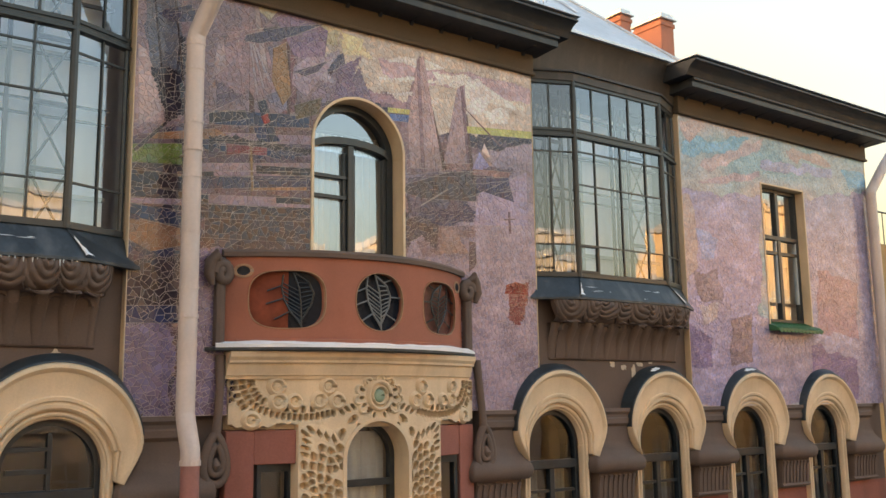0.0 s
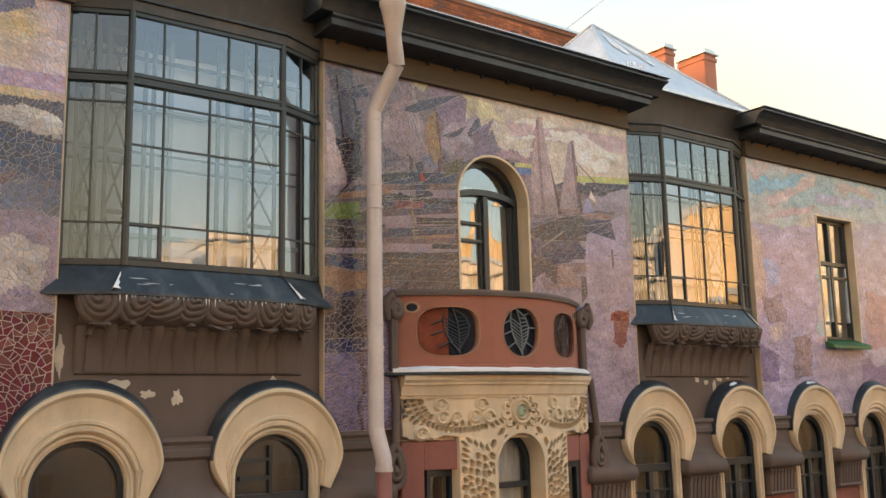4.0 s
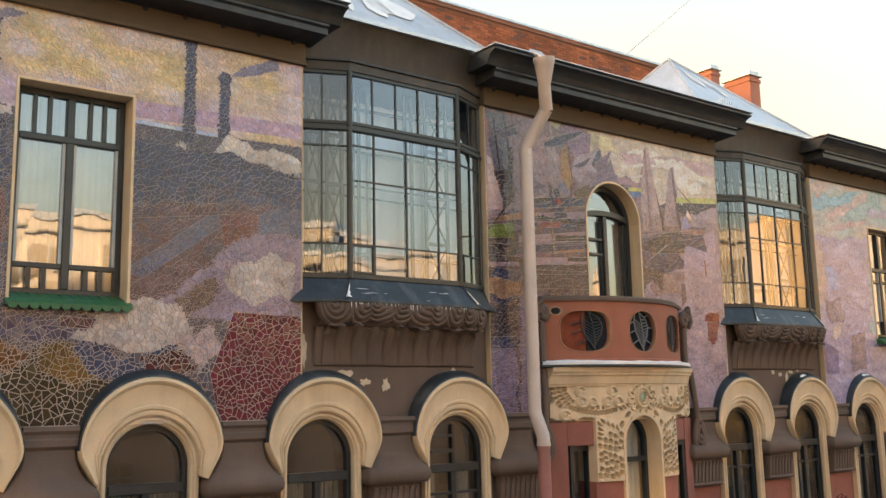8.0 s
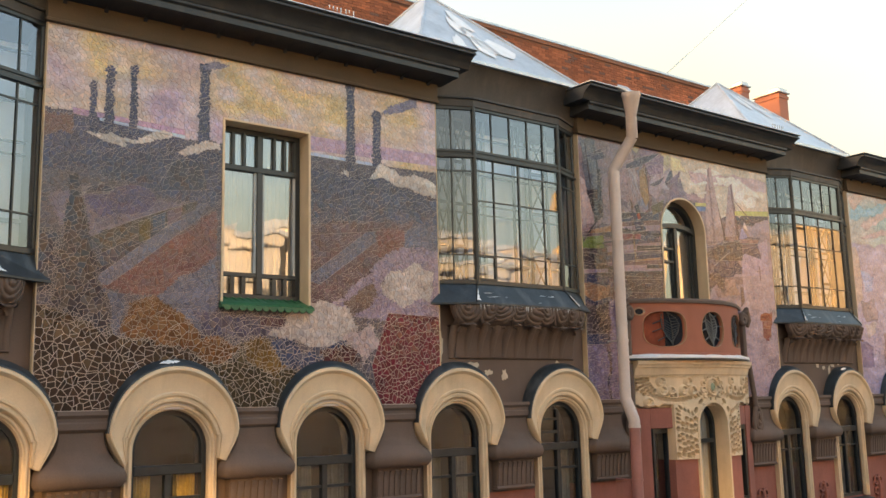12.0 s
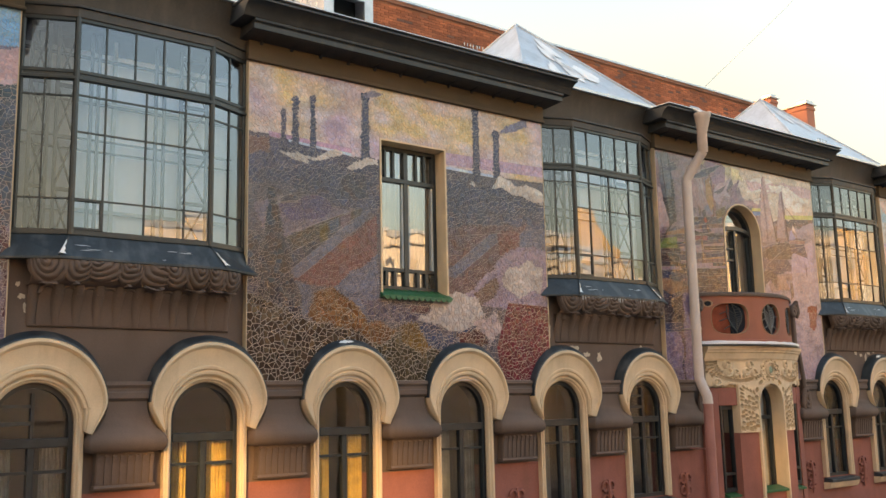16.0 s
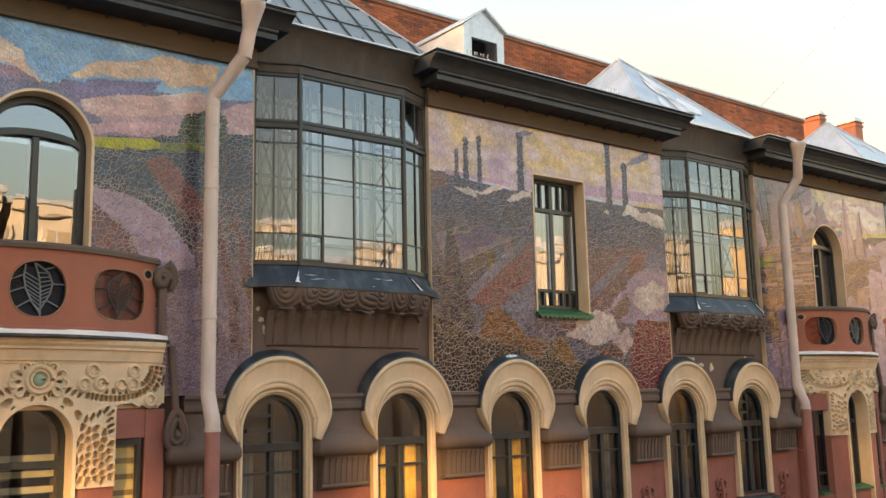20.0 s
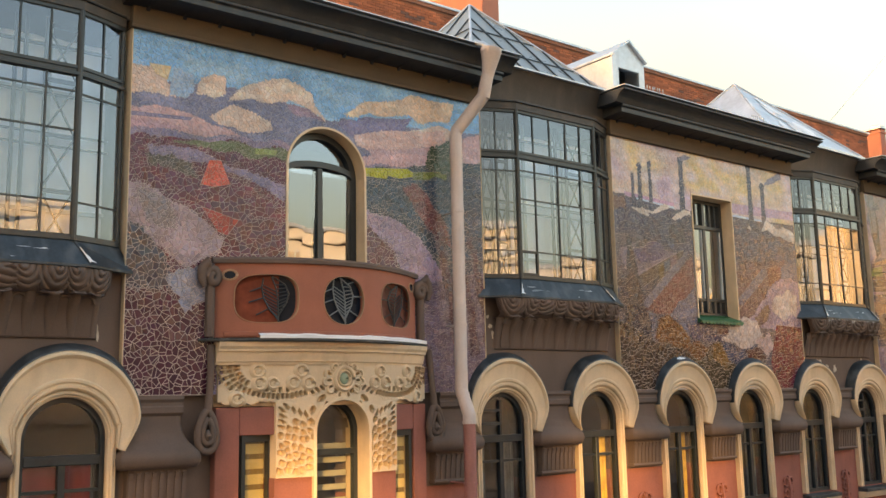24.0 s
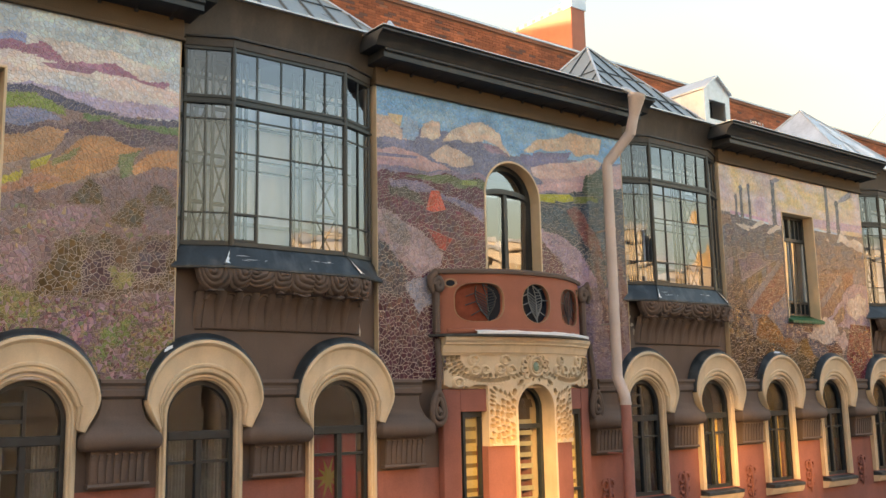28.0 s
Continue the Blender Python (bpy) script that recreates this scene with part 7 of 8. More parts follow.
paint("E", (179, 158, 152), 0.08, 0.50, 10.00, 1.17, 10.30, 2.00, 10.59, 2.38, 10.76, 2.27, 10.51, 1.31, 10.11, 0.67, 9.91)
paint("E", (175, 153, 152), 0.06, 0.48, 9.70, 1.29, 9.91, 2.14, 10.06, 2.13, 9.96, 0.80, 9.67)
paint("E", (179, 153, 140), 0.08, 3.08, 10.66, 4.37, 10.68, 4.54, 10.50, 3.19, 10.49)
paint("E", (156, 153, 170), 0.06, 2.22, 10.31, 4.53, 10.47, 4.51, 10.29, 2.20, 10.13)
paint("E", (166, 148, 141), 0.05, -0.08, 9.41, 0.22, 9.39, 0.34, 8.92, 0.28, 8.24, -0.07, 7.94, -0.14, 8.69)
paint("E", (136, 146, 174), 0.06, 0.33, 8.84, 0.90, 8.79, 0.73, 8.37, 0.39, 8.40)
paint("E", (123, 112, 122), 0.06, 0.13, 8.15, 0.83, 8.23, 0.92, 7.72, 0.33, 7.68)
paint("E", (167, 155, 154), 0.06, 0.29, 7.61, 0.87, 7.70, 0.75, 7.38, 0.37, 7.32)
paint("E", (133, 116, 120), 0.06, 1.08, 7.41, 1.70, 7.50, 1.61, 6.70, 1.01, 6.64)
paint("E", (156, 147, 165), 0.05, 1.91, 8.09, 0.74, 7.44, 0.80, 7.29, 1.95, 7.78)
paint("E", (113, 103, 131), 0.06, -0.21, 7.40, 0.59, 7.07, 0.46, 6.59, -0.27, 6.67)
paint("E", (156, 126, 131), 0.08, 3.79, 8.42, 5.20, 8.30, 5.13, 7.18, 3.63, 7.24)
paint("E", (126, 108, 132), 0.08, 3.43, 7.04, 5.17, 6.77, 5.05, 6.03, 3.32, 6.22)
paint("E", (148, 138, 150), 0.05, 5.27, 9.66, 5.83, 9.95, 5.35, 5.92, 4.80, 5.92)
paint("A", (170, 188, 186), 0.05, 1.69, 10.74, 4.82, 10.76, 6.03, 10.66, 6.04, 10.22, 4.98, 10.42, 3.95, 10.43, 1.72, 10.33)
paint("A", (134, 150, 177), 0.05, 3.41, 10.33, 3.86, 10.41, 3.83, 10.24, 3.42, 10.16)
paint("A", (208, 192, 176), 0.05, 1.73, 10.06, 4.39, 10.26, 6.05, 9.99, 6.05, 9.80, 4.40, 9.98, 1.76, 9.72)
paint("A", (152, 111, 125), 0.04, 2.29, 10.27, 3.86, 10.27, 4.10, 10.36, 4.32, 10.17, 4.99, 10.23, 5.31, 10.09, 5.81, 10.09, 5.73, 10.00, 4.99, 10.10, 4.47, 10.09, 3.96, 10.16, 2.31, 10.06)
paint("A", (145, 111, 125), 0.03, 4.06, 10.07, 4.47, 10.12, 4.78, 10.11, 4.69, 10.03, 4.18, 10.02)
paint("A", (168, 158, 172), 0.05, 1.77, 9.59, 3.98, 9.80, 5.01, 9.71, 6.05, 9.82, 6.06, 9.60, 5.64, 9.53, 4.71, 9.53, 3.99, 9.71, 1.78, 9.46)
paint("A", (116, 94, 92), 0.05, 1.86, 8.34, 4.46, 8.50, 5.20, 8.71, 6.07, 8.97, 6.15, 5.45, 2.05, 5.56)
paint("A", (80, 80, 95), 0.03, 1.77, 9.59, 3.98, 9.76, 4.79, 9.56, 5.48, 9.52, 6.06, 9.58, 6.06, 9.46, 5.33, 9.40, 4.49, 9.49, 3.99, 9.59, 1.78, 9.42)
paint("A", (115, 131, 62), 0.03, 1.78, 9.46, 3.99, 9.64, 4.36, 9.52, 4.37, 9.43, 4.00, 9.44, 1.80, 9.19)
paint("A", (94, 115, 68), 0.03, 4.62, 9.49, 5.49, 9.44, 6.06, 9.48, 6.06, 9.36, 5.33, 9.30, 4.63, 9.40)
paint("A", (122, 126, 144), 0.04, 1.80, 9.12, 4.14, 9.45, 4.33, 9.36, 4.01, 9.21, 1.81, 8.93)
paint("A", (94, 76, 81), 0.04, 1.81, 8.93, 4.36, 9.29, 4.87, 9.42, 6.06, 9.36, 6.07, 9.24, 4.88, 9.09, 4.65, 9.17, 4.02, 9.07, 1.82, 8.79)
paint("A", (172, 130, 92), 0.05, 1.82, 8.85, 3.94, 9.11, 4.45, 9.25, 4.31, 9.05, 4.03, 8.77, 1.87, 8.14)
paint("A", (176, 128, 84), 0.05, 3.97, 8.54, 4.30, 8.90, 4.73, 9.19, 5.26, 9.16, 5.43, 9.13, 5.04, 8.76, 4.46, 8.53, 4.05, 8.30)
paint("A", (176, 128, 86), 0.05, 5.25, 8.79, 5.50, 9.03, 6.07, 9.24, 6.07, 8.99, 5.43, 8.78)
paint("A", (167, 120, 94), 0.05, 1.88, 8.01, 4.04, 8.56, 4.40, 8.53, 1.90, 7.69)
paint("A", (177, 162, 58), 0.04, 3.51, 8.43, 3.90, 8.62, 3.85, 8.45, 3.52, 8.35)
paint("A", (177, 167, 68), 0.03, 3.98, 8.73, 4.25, 8.87, 4.18, 8.72, 3.99, 8.62)
paint("A", (120, 120, 68), 0.04, 4.22, 8.80, 4.60, 9.02, 4.52, 8.88, 4.23, 8.71)
paint("A", (105, 110, 70), 0.05, 5.13, 8.97, 5.39, 9.11, 5.32, 8.80, 5.14, 8.62)
paint("A", (138, 110, 114), 0.06, 2.47, 7.41, 3.94, 7.67, 4.18, 7.33, 3.90, 7.16, 2.49, 7.15)
paint("A", (138, 110, 114), 0.06, 4.05, 8.11, 4.47, 8.21, 4.93, 8.18, 4.63, 7.94, 4.12, 7.89)
paint("A", (84, 66, 52), 0.08, 4.1, 7.08, 4.36, 7.76, 4.86, 7.98, 5.3, 7.84, 5.97, 7.98, 5.97, 7.18, 5.0, 7.04)
paint("A", (76, 58, 34), 0.05, 4.49, 8.24, 4.56, 8.44, 4.75, 8.60, 4.91, 8.48, 4.96, 8.27)
paint("A", (76, 58, 34), 0.05, 5.01, 8.06, 5.17, 8.32, 5.36, 8.43, 5.50, 8.28, 5.46, 8.03, 5.14, 8.02)
paint("A", (76, 58, 34), 0.05, 5.48, 8.43, 5.63, 8.60, 5.84, 8.60, 5.92, 8.36, 5.52, 8.31)
paint("A", (76, 58, 34), 0.06, 4.06, 7.07, 4.26, 7.41, 4.35, 7.71, 4.56, 7.81, 4.73, 7.59, 4.70, 7.21, 4.45, 7.01)
paint("A", (76, 58, 34), 0.04, 4.80, 7.82, 4.96, 7.96, 5.09, 7.78, 5.01, 7.60)
paint("A", (76, 58, 34), 0.04, 5.61, 7.27, 5.78, 7.60, 5.95, 7.70, 5.96, 7.24)
paint("A", (66, 48, 57), 0.05, 4.63, 7.43, 4.82, 7.61, 5.13, 7.63, 5.10, 7.23, 4.73, 7.06)
paint("A", (66, 48, 57), 0.05, 5.33, 7.48, 5.54, 7.78, 5.87, 7.89, 5.79, 7.36, 5.47, 7.25)
paint("A", (120, 115, 70), 0.06, 3.09, 6.99, 4.04, 7.12, 4.33, 6.87, 3.99, 6.63, 3.11, 6.65)
paint("A", (120, 115, 70), 0.05, 5.03, 7.46, 5.37, 7.42, 5.33, 7.17, 5.10, 7.16)
paint("A", (122, 112, 72), 0.06, 5.40, 6.50, 5.89, 6.84, 5.98, 5.76, 5.44, 5.76)
paint("A", (104, 121, 68), 0.05, 4.85, 6.34, 5.00, 6.58, 5.33, 6.81, 5.43, 6.70, 5.12, 6.35, 4.98, 6.19)
paint("A", (112, 84, 98), 0.05, 4.58, 6.99, 4.81, 6.94, 4.98, 6.64, 4.76, 6.33, 4.53, 6.55)
paint("D", (150, 128, 128), 0.03, 1.11, 10.49, 1.27, 10.50, 1.29, 9.63, 0.90, 9.77, 0.98, 10.03)
paint("D", (166, 148, 142), 0.02, 0.94, 10.22, 1.01, 10.26, 1.05, 9.95, 0.88, 9.78)
paint("D", (158, 148, 146), 0.01, 1.33, 10.29, 1.43, 9.68, 1.46, 9.69, 1.36, 10.30)
paint("D", (158, 148, 146), 0.01, 1.36, 10.29, 1.51, 9.77, 1.54, 9.78, 1.39, 10.30)
paint("D", (158, 148, 146), 0.01, 1.38, 10.29, 1.59, 9.86, 1.62, 9.87, 1.41, 10.31)
paint("D", (150, 118, 82), 0.02, 1.64, 10.30, 1.81, 10.41, 1.89, 9.77, 1.78, 9.61, 1.63, 9.89)
paint("D", (58, 50, 54), 0.01, 0.17, 10.63, 0.35, 9.18, 0.38, 9.19, 0.19, 10.64)
paint("D", (58, 50, 54), 0.01, 0.41, 10.60, 0.53, 9.72, 0.55, 9.72, 0.43, 10.61)
paint("D", (72, 70, 84), 0.02, 0.21, 10.41, 0.66, 10.55, 0.67, 10.41, 0.40, 10.33)
paint("D", (56, 48, 52), 0.01, 0.04, 8.78, 0.38, 9.15, 0.35, 9.17, 0.01, 8.81)
paint("D", (52, 46, 54), 0.02, 0.17, 9.75, 0.56, 9.80, 0.59, 9.31, 0.36, 9.18, 0.31, 9.36)
paint("D", (164, 146, 150), 0.02, 1.92, 10.12, 2.12, 10.29, 2.46, 10.37, 2.40, 10.21, 2.08, 9.77, 1.89, 9.90)
paint("D", (92, 84, 94), 0.02, 1.91, 10.06, 2.40, 10.30, 2.24, 10.12, 2.08, 10.04)
paint("D", (100, 86, 62), 0.02, 1.93, 9.64, 2.31, 9.81, 2.27, 9.59, 1.96, 9.47)
paint("D", (54, 52, 64), 0.02, 1.44, 9.60, 1.55, 9.65, 1.72, 9.16, 1.64, 9.12)
paint("D", (170, 70, 62), 0.01, 1.50, 9.43, 1.58, 9.48, 1.62, 9.38, 1.54, 9.33)
paint("D", (140, 112, 74), 0.01, 1.36, 9.08, 1.39, 8.51, 1.42, 8.52, 1.39, 9.08)
paint("D", (52, 46, 52), 0.02, 0.85, 9.36, 1.30, 9.47, 1.33, 9.37, 0.86, 9.23)
paint("D", (50, 44, 50), 0.02, 0.86, 9.08, 1.34, 9.14, 2.16, 9.14, 2.16, 9.07, 1.38, 9.05, 0.86, 9.00)
paint("D", (52, 46, 52), 0.02, 1.45, 8.83, 2.16, 8.89, 2.16, 8.79, 1.45, 8.73)
paint("D", (56, 48, 54), 0.02, 1.71, 8.50, 2.16, 8.51, 2.16, 8.44, 1.71, 8.41)
paint("D", (62, 52, 58), 0.03, 0.84, 8.22, 2.16, 8.27, 2.16, 7.97, 0.84, 7.92)
paint("D", (44, 50, 72), 0.03, -0.01, 8.22, 0.59, 8.19, 0.59, 7.99, -0.01, 8.08)
paint("D", (56, 46, 50), 0.03, -0.02, 8.61, 0.60, 8.58, 0.59, 8.41, -0.02, 8.40)
paint("D", (136, 104, 80), 0.03, -0.03, 8.04, 0.36, 8.00, 0.59, 7.81, 0.24, 7.71, -0.02, 7.83)
paint("D", (80, 68, 70), 0.02, 3.55, 8.87, 4.25, 9.13, 4.72, 9.20, 4.71, 8.78, 3.83, 8.72, 3.55, 8.76)
paint("D", (68, 64, 88), 0.02, 4.72, 9.12, 5.30, 9.19, 5.40, 8.85, 5.09, 8.90, 4.72, 8.96)
paint("D", (70, 66, 88), 0.02, 3.74, 8.53, 4.71, 8.65, 4.64, 8.50, 4.00, 8.42, 3.74, 8.31)
paint("D", (84, 72, 74), 0.03, 3.55, 8.41, 3.78, 8.47, 4.07, 8.36, 4.01, 8.07, 3.78, 8.23, 3.55, 8.03)
paint("D", (150, 126, 116), 0.03, 4.07, 8.34, 4.41, 8.37, 4.45, 8.21, 4.58, 8.04, 4.08, 8.01)
paint("D", (92, 78, 82), 0.02, 4.58, 8.22, 4.69, 8.21, 4.70, 7.91, 4.57, 7.79)
paint("D", (176, 166, 152), 0.01, 3.79, 8.61, 4.25, 8.89, 4.23, 8.90, 3.78, 8.62)
paint("D", (110, 88, 88), 0.0, 4.55, 10.06, 5.16, 9.62, 5.18, 9.64, 4.56, 10.07)
paint("D", (200, 180, 166), 0.01, 4.88, 9.63, 5.02, 9.39, 4.83, 9.51)
paint("D", (150, 118, 112), 0.01, 4.67, 9.23, 5.36, 9.28, 5.30, 9.19, 4.67, 9.15)
paint("D", (108, 86, 92), 0.01, 5.28, 8.70, 5.29, 8.39, 5.33, 8.39, 5.32, 8.70)
paint("D", (108, 86, 92), 0.01, 5.21, 8.57, 5.41, 8.60, 5.41, 8.62, 5.21, 8.59)
paint("D", (132, 64, 58), 0.02, 5.18, 7.54, 5.22, 7.67, 5.39, 7.72, 5.59, 7.69, 5.62, 7.55)
paint("C", (64, 60, 70), 0.02, 2.12, 8.88, 2.09, 9.03, 2.04, 9.15, 1.96, 9.24, 1.86, 9.28, 1.75, 9.26, 1.65, 9.20, 1.58, 9.09, 1.53, 8.95, 1.51, 8.80)
paint("C", (70, 62, 72), 0.02, 0.89, 8.68, 0.88, 8.72, 0.85, 8.76, 0.79, 8.78, 0.73, 8.78, 0.67, 8.78, 0.60, 8.75, 0.55, 8.72, 0.52, 8.68, 0.51, 8.64)
paint("C", (96, 84, 104), 0.03, 1.43, 8.67, 1.39, 8.75, 1.31, 8.80, 1.19, 8.83, 1.05, 8.82, 0.93, 8.78, 0.83, 8.71, 0.79, 8.63, 0.79, 8.55, 0.86, 8.48, 0.96, 8.44, 1.09, 8.43, 1.22, 8.46, 1.34, 8.52, 1.41, 8.60)
paint("C", (74, 64, 58), 0.03, 0.61, 8.11, 1.19, 8.39, 1.57, 8.55, 2.00, 8.72, 1.96, 8.59, 0.76, 7.92)
paint("C", (96, 82, 52), 0.02, 1.20, 8.35, 1.36, 8.42, 1.36, 8.15, 1.22, 8.08)
paint("C", (72, 84, 96), 0.02, 1.39, 8.44, 1.56, 8.52, 1.55, 8.30, 1.39, 8.24)
paint("C", (120, 96, 98), 0.02, 1.58, 8.53, 1.78, 8.62, 1.77, 8.44, 1.59, 8.34)
def mixed(a, b, f):
    f = min(1, max(0, f))
    return tuple(p + (q - p) * f for p, q in zip(a, b))


def ground_color(panel, u, z):
    """The sky or the banded ground behind the patches."""
    n = noise.noise((u * 0.9, z * 1.6, ord(panel)))
    m = noise.noise((u * 2.3, z * 3.4, ord(panel) + 9))
    if panel == "C":
        c = mixed(glazed(214, 184, 126), glazed(184, 158, 166), 0.5 + 1.7 * n + 0.3 * (10.1 - z))
        return mixed(c, glazed(210, 190, 178), 0.3 + 1.3 * m)
    if panel == "A" and z < 9.5 + 0.2 * n:
        return mixed(glazed(126, 104, 100), glazed(146, 124, 106), 0.5 + 1.4 * n)
    if panel == "B" and z < 9.62 + 0.15 * n:
        return mixed(glazed(122, 112, 130), glazed(152, 130, 138), 0.5 + 1.4 * n)
    if panel == "B":
        return mixed(glazed(118, 166, 194), glazed(160, 192, 198), (10.6 - z) * 0.75 + 0.9 * m)
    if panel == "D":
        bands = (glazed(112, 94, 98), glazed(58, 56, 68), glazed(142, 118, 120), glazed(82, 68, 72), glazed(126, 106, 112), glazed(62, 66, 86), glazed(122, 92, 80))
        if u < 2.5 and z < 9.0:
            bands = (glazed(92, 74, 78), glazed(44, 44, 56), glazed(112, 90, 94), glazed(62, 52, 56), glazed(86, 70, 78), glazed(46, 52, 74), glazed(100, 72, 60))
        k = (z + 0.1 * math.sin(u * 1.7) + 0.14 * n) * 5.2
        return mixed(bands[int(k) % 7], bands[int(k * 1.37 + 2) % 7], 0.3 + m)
    if panel == "E":
        return mixed(glazed(140, 164, 164), glazed(184, 168, 158), 0.45 + 1.5 * n)
    return mixed(glazed(176, 190, 186), glazed(212, 202, 184), 0.4 + 1.5 * n)


def coarse(panel, u, z):
    """0 to 1: how large the shards are and how wide the joints; most in the dark lower parts."""
    w = 0.25 * noise.noise((u * 1.1, z * 1.1, 5.0))
    if panel == "B" and 4.4 < u and z < 8.0:
        return 0.5
    if panel == "C" and u > 4.7 and z < 7.3:
        return 0.9
    if panel == "C" and u > 4.2 and z > 8.2:
        return 0.75 * min(1.0, max(0.0, (9.5 + w - z) / 0.4))
    top, run = {"A": (8.9, 1.4) if z > 7.0 else (7.0, 9.0), "B": (9.45, 0.9), "C": (7.8, 0.9) if z < 7.6 else (9.5, 4.0), "D": (9.2, 3.2) if u < 2.4 else (6.0, 1.0), "E": (5.0, 1.0)}[panel]
    return min(1.0, max(0.0, (top + w - z) / run))


def shard_size(panel, u, z):
    """Dark glazes were laid in large shards with wide joints, pale ones in small shards."""
    n = patch(panel, u, z)
    r, g, b = PICTURE[panel][n][0] if n >= 0 else ground_color(panel, u, z)
    dark = min(1.0, max(0.0, (0.125 - 0.3 * r - 0.59 * g - 0.11 * b) / 0.085))
    if panel == "E":
        return 0.15 * dark
    return max(coarse(panel, u, z) * (0.35 + 0.65 * dark), 0.55 * dark)


def inside(pts, u, z):
    hit = False
    for (ua, za), (ub, zb) in zip(pts, pts[1:] + pts[:1]):
        if (za > z) != (zb > z) and u < (ub - ua) * (z - za) / (zb - za) + ua:
            hit = not hit
    return hit


def patch(panel, u, z):
    """The number of the uppermost patch at a spot of the picture."""
    for n in range(len(PICTURE[panel]) - 1, -1, -1):
        color, wob, pts, u0, u1, z0, z1, crisp = PICTURE[panel][n]
        if u0 < u < u1 and z0 < z < z1:
            w = 0.0 if crisp else wob * 1.6
            if inside(pts, u + w * noise.noise((u * 3.1, z * 3.1, 4.0)), z + w * noise.noise((u * 3.1, z * 3.1, 14.0))):
                return n
    return -1


def fitted(panel, x0, poly, rnd, depth=0):
    """Breaks a shard again where an outline of the picture crosses it."""
    if depth < 2:
        n = len(poly)
        cx, cz = sum(p[0] for p in poly) / n, sum(p[1] for p in poly) / n
        here = patch(panel, cx - x0, cz)
        if any(patch(panel, cx + (p[0] - cx) * 0.8 - x0, cz + (p[1] - cz) * 0.8) != here for p in poly):
            return [q for piece in shards(poly, 0.0, rnd, 1) for q in fitted(panel, x0, piece, rnd, depth + 1)]
    return [poly]


def glaze(panel, u, z, rnd):
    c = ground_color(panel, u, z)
    for color, wob, pts, u0, u1, z0, z1, crisp in PICTURE[panel]:
        if u0 < u < u1 and z0 < z < z1:
            if crisp:
                wob = 0.0
            du = wob * 1.6 * noise.noise((u * 3.1, z * 3.1, 4.0))
            dz = wob * 1.6 * noise.noise((u * 3.1, z * 3.1, 14.0))
            if inside(pts, u + du, z + dz):
                c = color
                if wob >= 0.04:
                    c = mixed(c, tuple(min(0.75, v * 1.5 + 0.015) for v in color), 0.9 * noise.noise((u * 2.2 + z, z * 4.5, 31.0)))
    if panel == "A" and 0.3 * c[0] + 0.59 * c[1] + 0.11 * c[2] > 0.09 and rnd.random() < (0.6 if z < 7.0 else 0.2 if z < 8.2 else 0.0):
        c = mixed(c, glazed(*rnd.choice(((154, 122, 132), (122, 112, 72), (112, 66, 76), (164, 142, 98), (84, 72, 52), (176, 138, 140), (104, 122, 78)))), 0.75)
    if panel == "D":
        # this panel's glazes lean to rose, and its evening sky is the palest part
        lift = 1.25 if z > 9.45 and u > 2.6 else 1.0
        c = (c[0] * 1.09 * lift, c[1] * lift, c[2] * 0.96 * lift)
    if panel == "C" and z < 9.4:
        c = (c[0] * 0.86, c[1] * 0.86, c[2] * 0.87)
    if panel in "AE":
        c = (c[0] * 1.1, c[1] * 1.09, c[2] * 1.06)
    if panel == "A" and z > 9.3:
        c = (c[0] * 1.1, c[1] * 1.06, c[2] * 1.08)
    stroke = 1 + 0.26 * noise.noise((u * 3.0 + 2 * z, z * 7.0 - u, 77.0)) + 0.14 * noise.noise((u * 9.0, z * 14.0, 55.0))
    f = 0.14 + 0.12 * coarse(panel, u, z)
    v = rnd.uniform(1 - f, 1 + f) * stroke
    w = rnd.uniform(-0.09, 0.09)
    return tuple(min(0.75, max(0.008, ch * v * (1 + d))) for ch, d in zip(c, (w, 0, -w)))


def round_window(panel, poly):
    """The parts of a tile that are left beside, under and over the panel's window."""
    c, h, sill, spring, arched = UPPER[panel]
    if len(poly) < 3:
        return []
    lo_x, hi_x = min(p[0] for p in poly), max(p[0] for p in poly)
    lo_z, hi_z = min(p[1] for p in poly), max(p[1] for p in poly)
    top = spring + (h if arched else 0)
    if hi_x < c - h or lo_x > c + h or hi_z < sill or lo_z > top:
        return [poly]
    out = [clip(poly, c - h - 0.003, 0, 1, 0), clip(poly, c + h + 0.003, 0, -1, 0)]
    mid = clip(clip(poly, c - h - 0.003, 0, -1, 0), c + h + 0.003, 0, 1, 0)
    out.append(clip(mid, 0, sill - 0.003, 0, 1))
    above = clip(mid, 0, spring, 0, -1) if len(mid) >= 3 else []
    if len(above) >= 3 and arched:
        mx, mz = sum(p[0] for p in above) / len(above) - c, sum(p[1] for p in above) / len(above) - spring
        d = max(1e-4, math.hypot(mx, mz))
        above = clip(above, c + mx / d * (h + 0.003), spring + mz / d * (h + 0.003), -mx / d, -mz / d)
    out.append(above)
    return [p for p in out if len(p) >= 3]


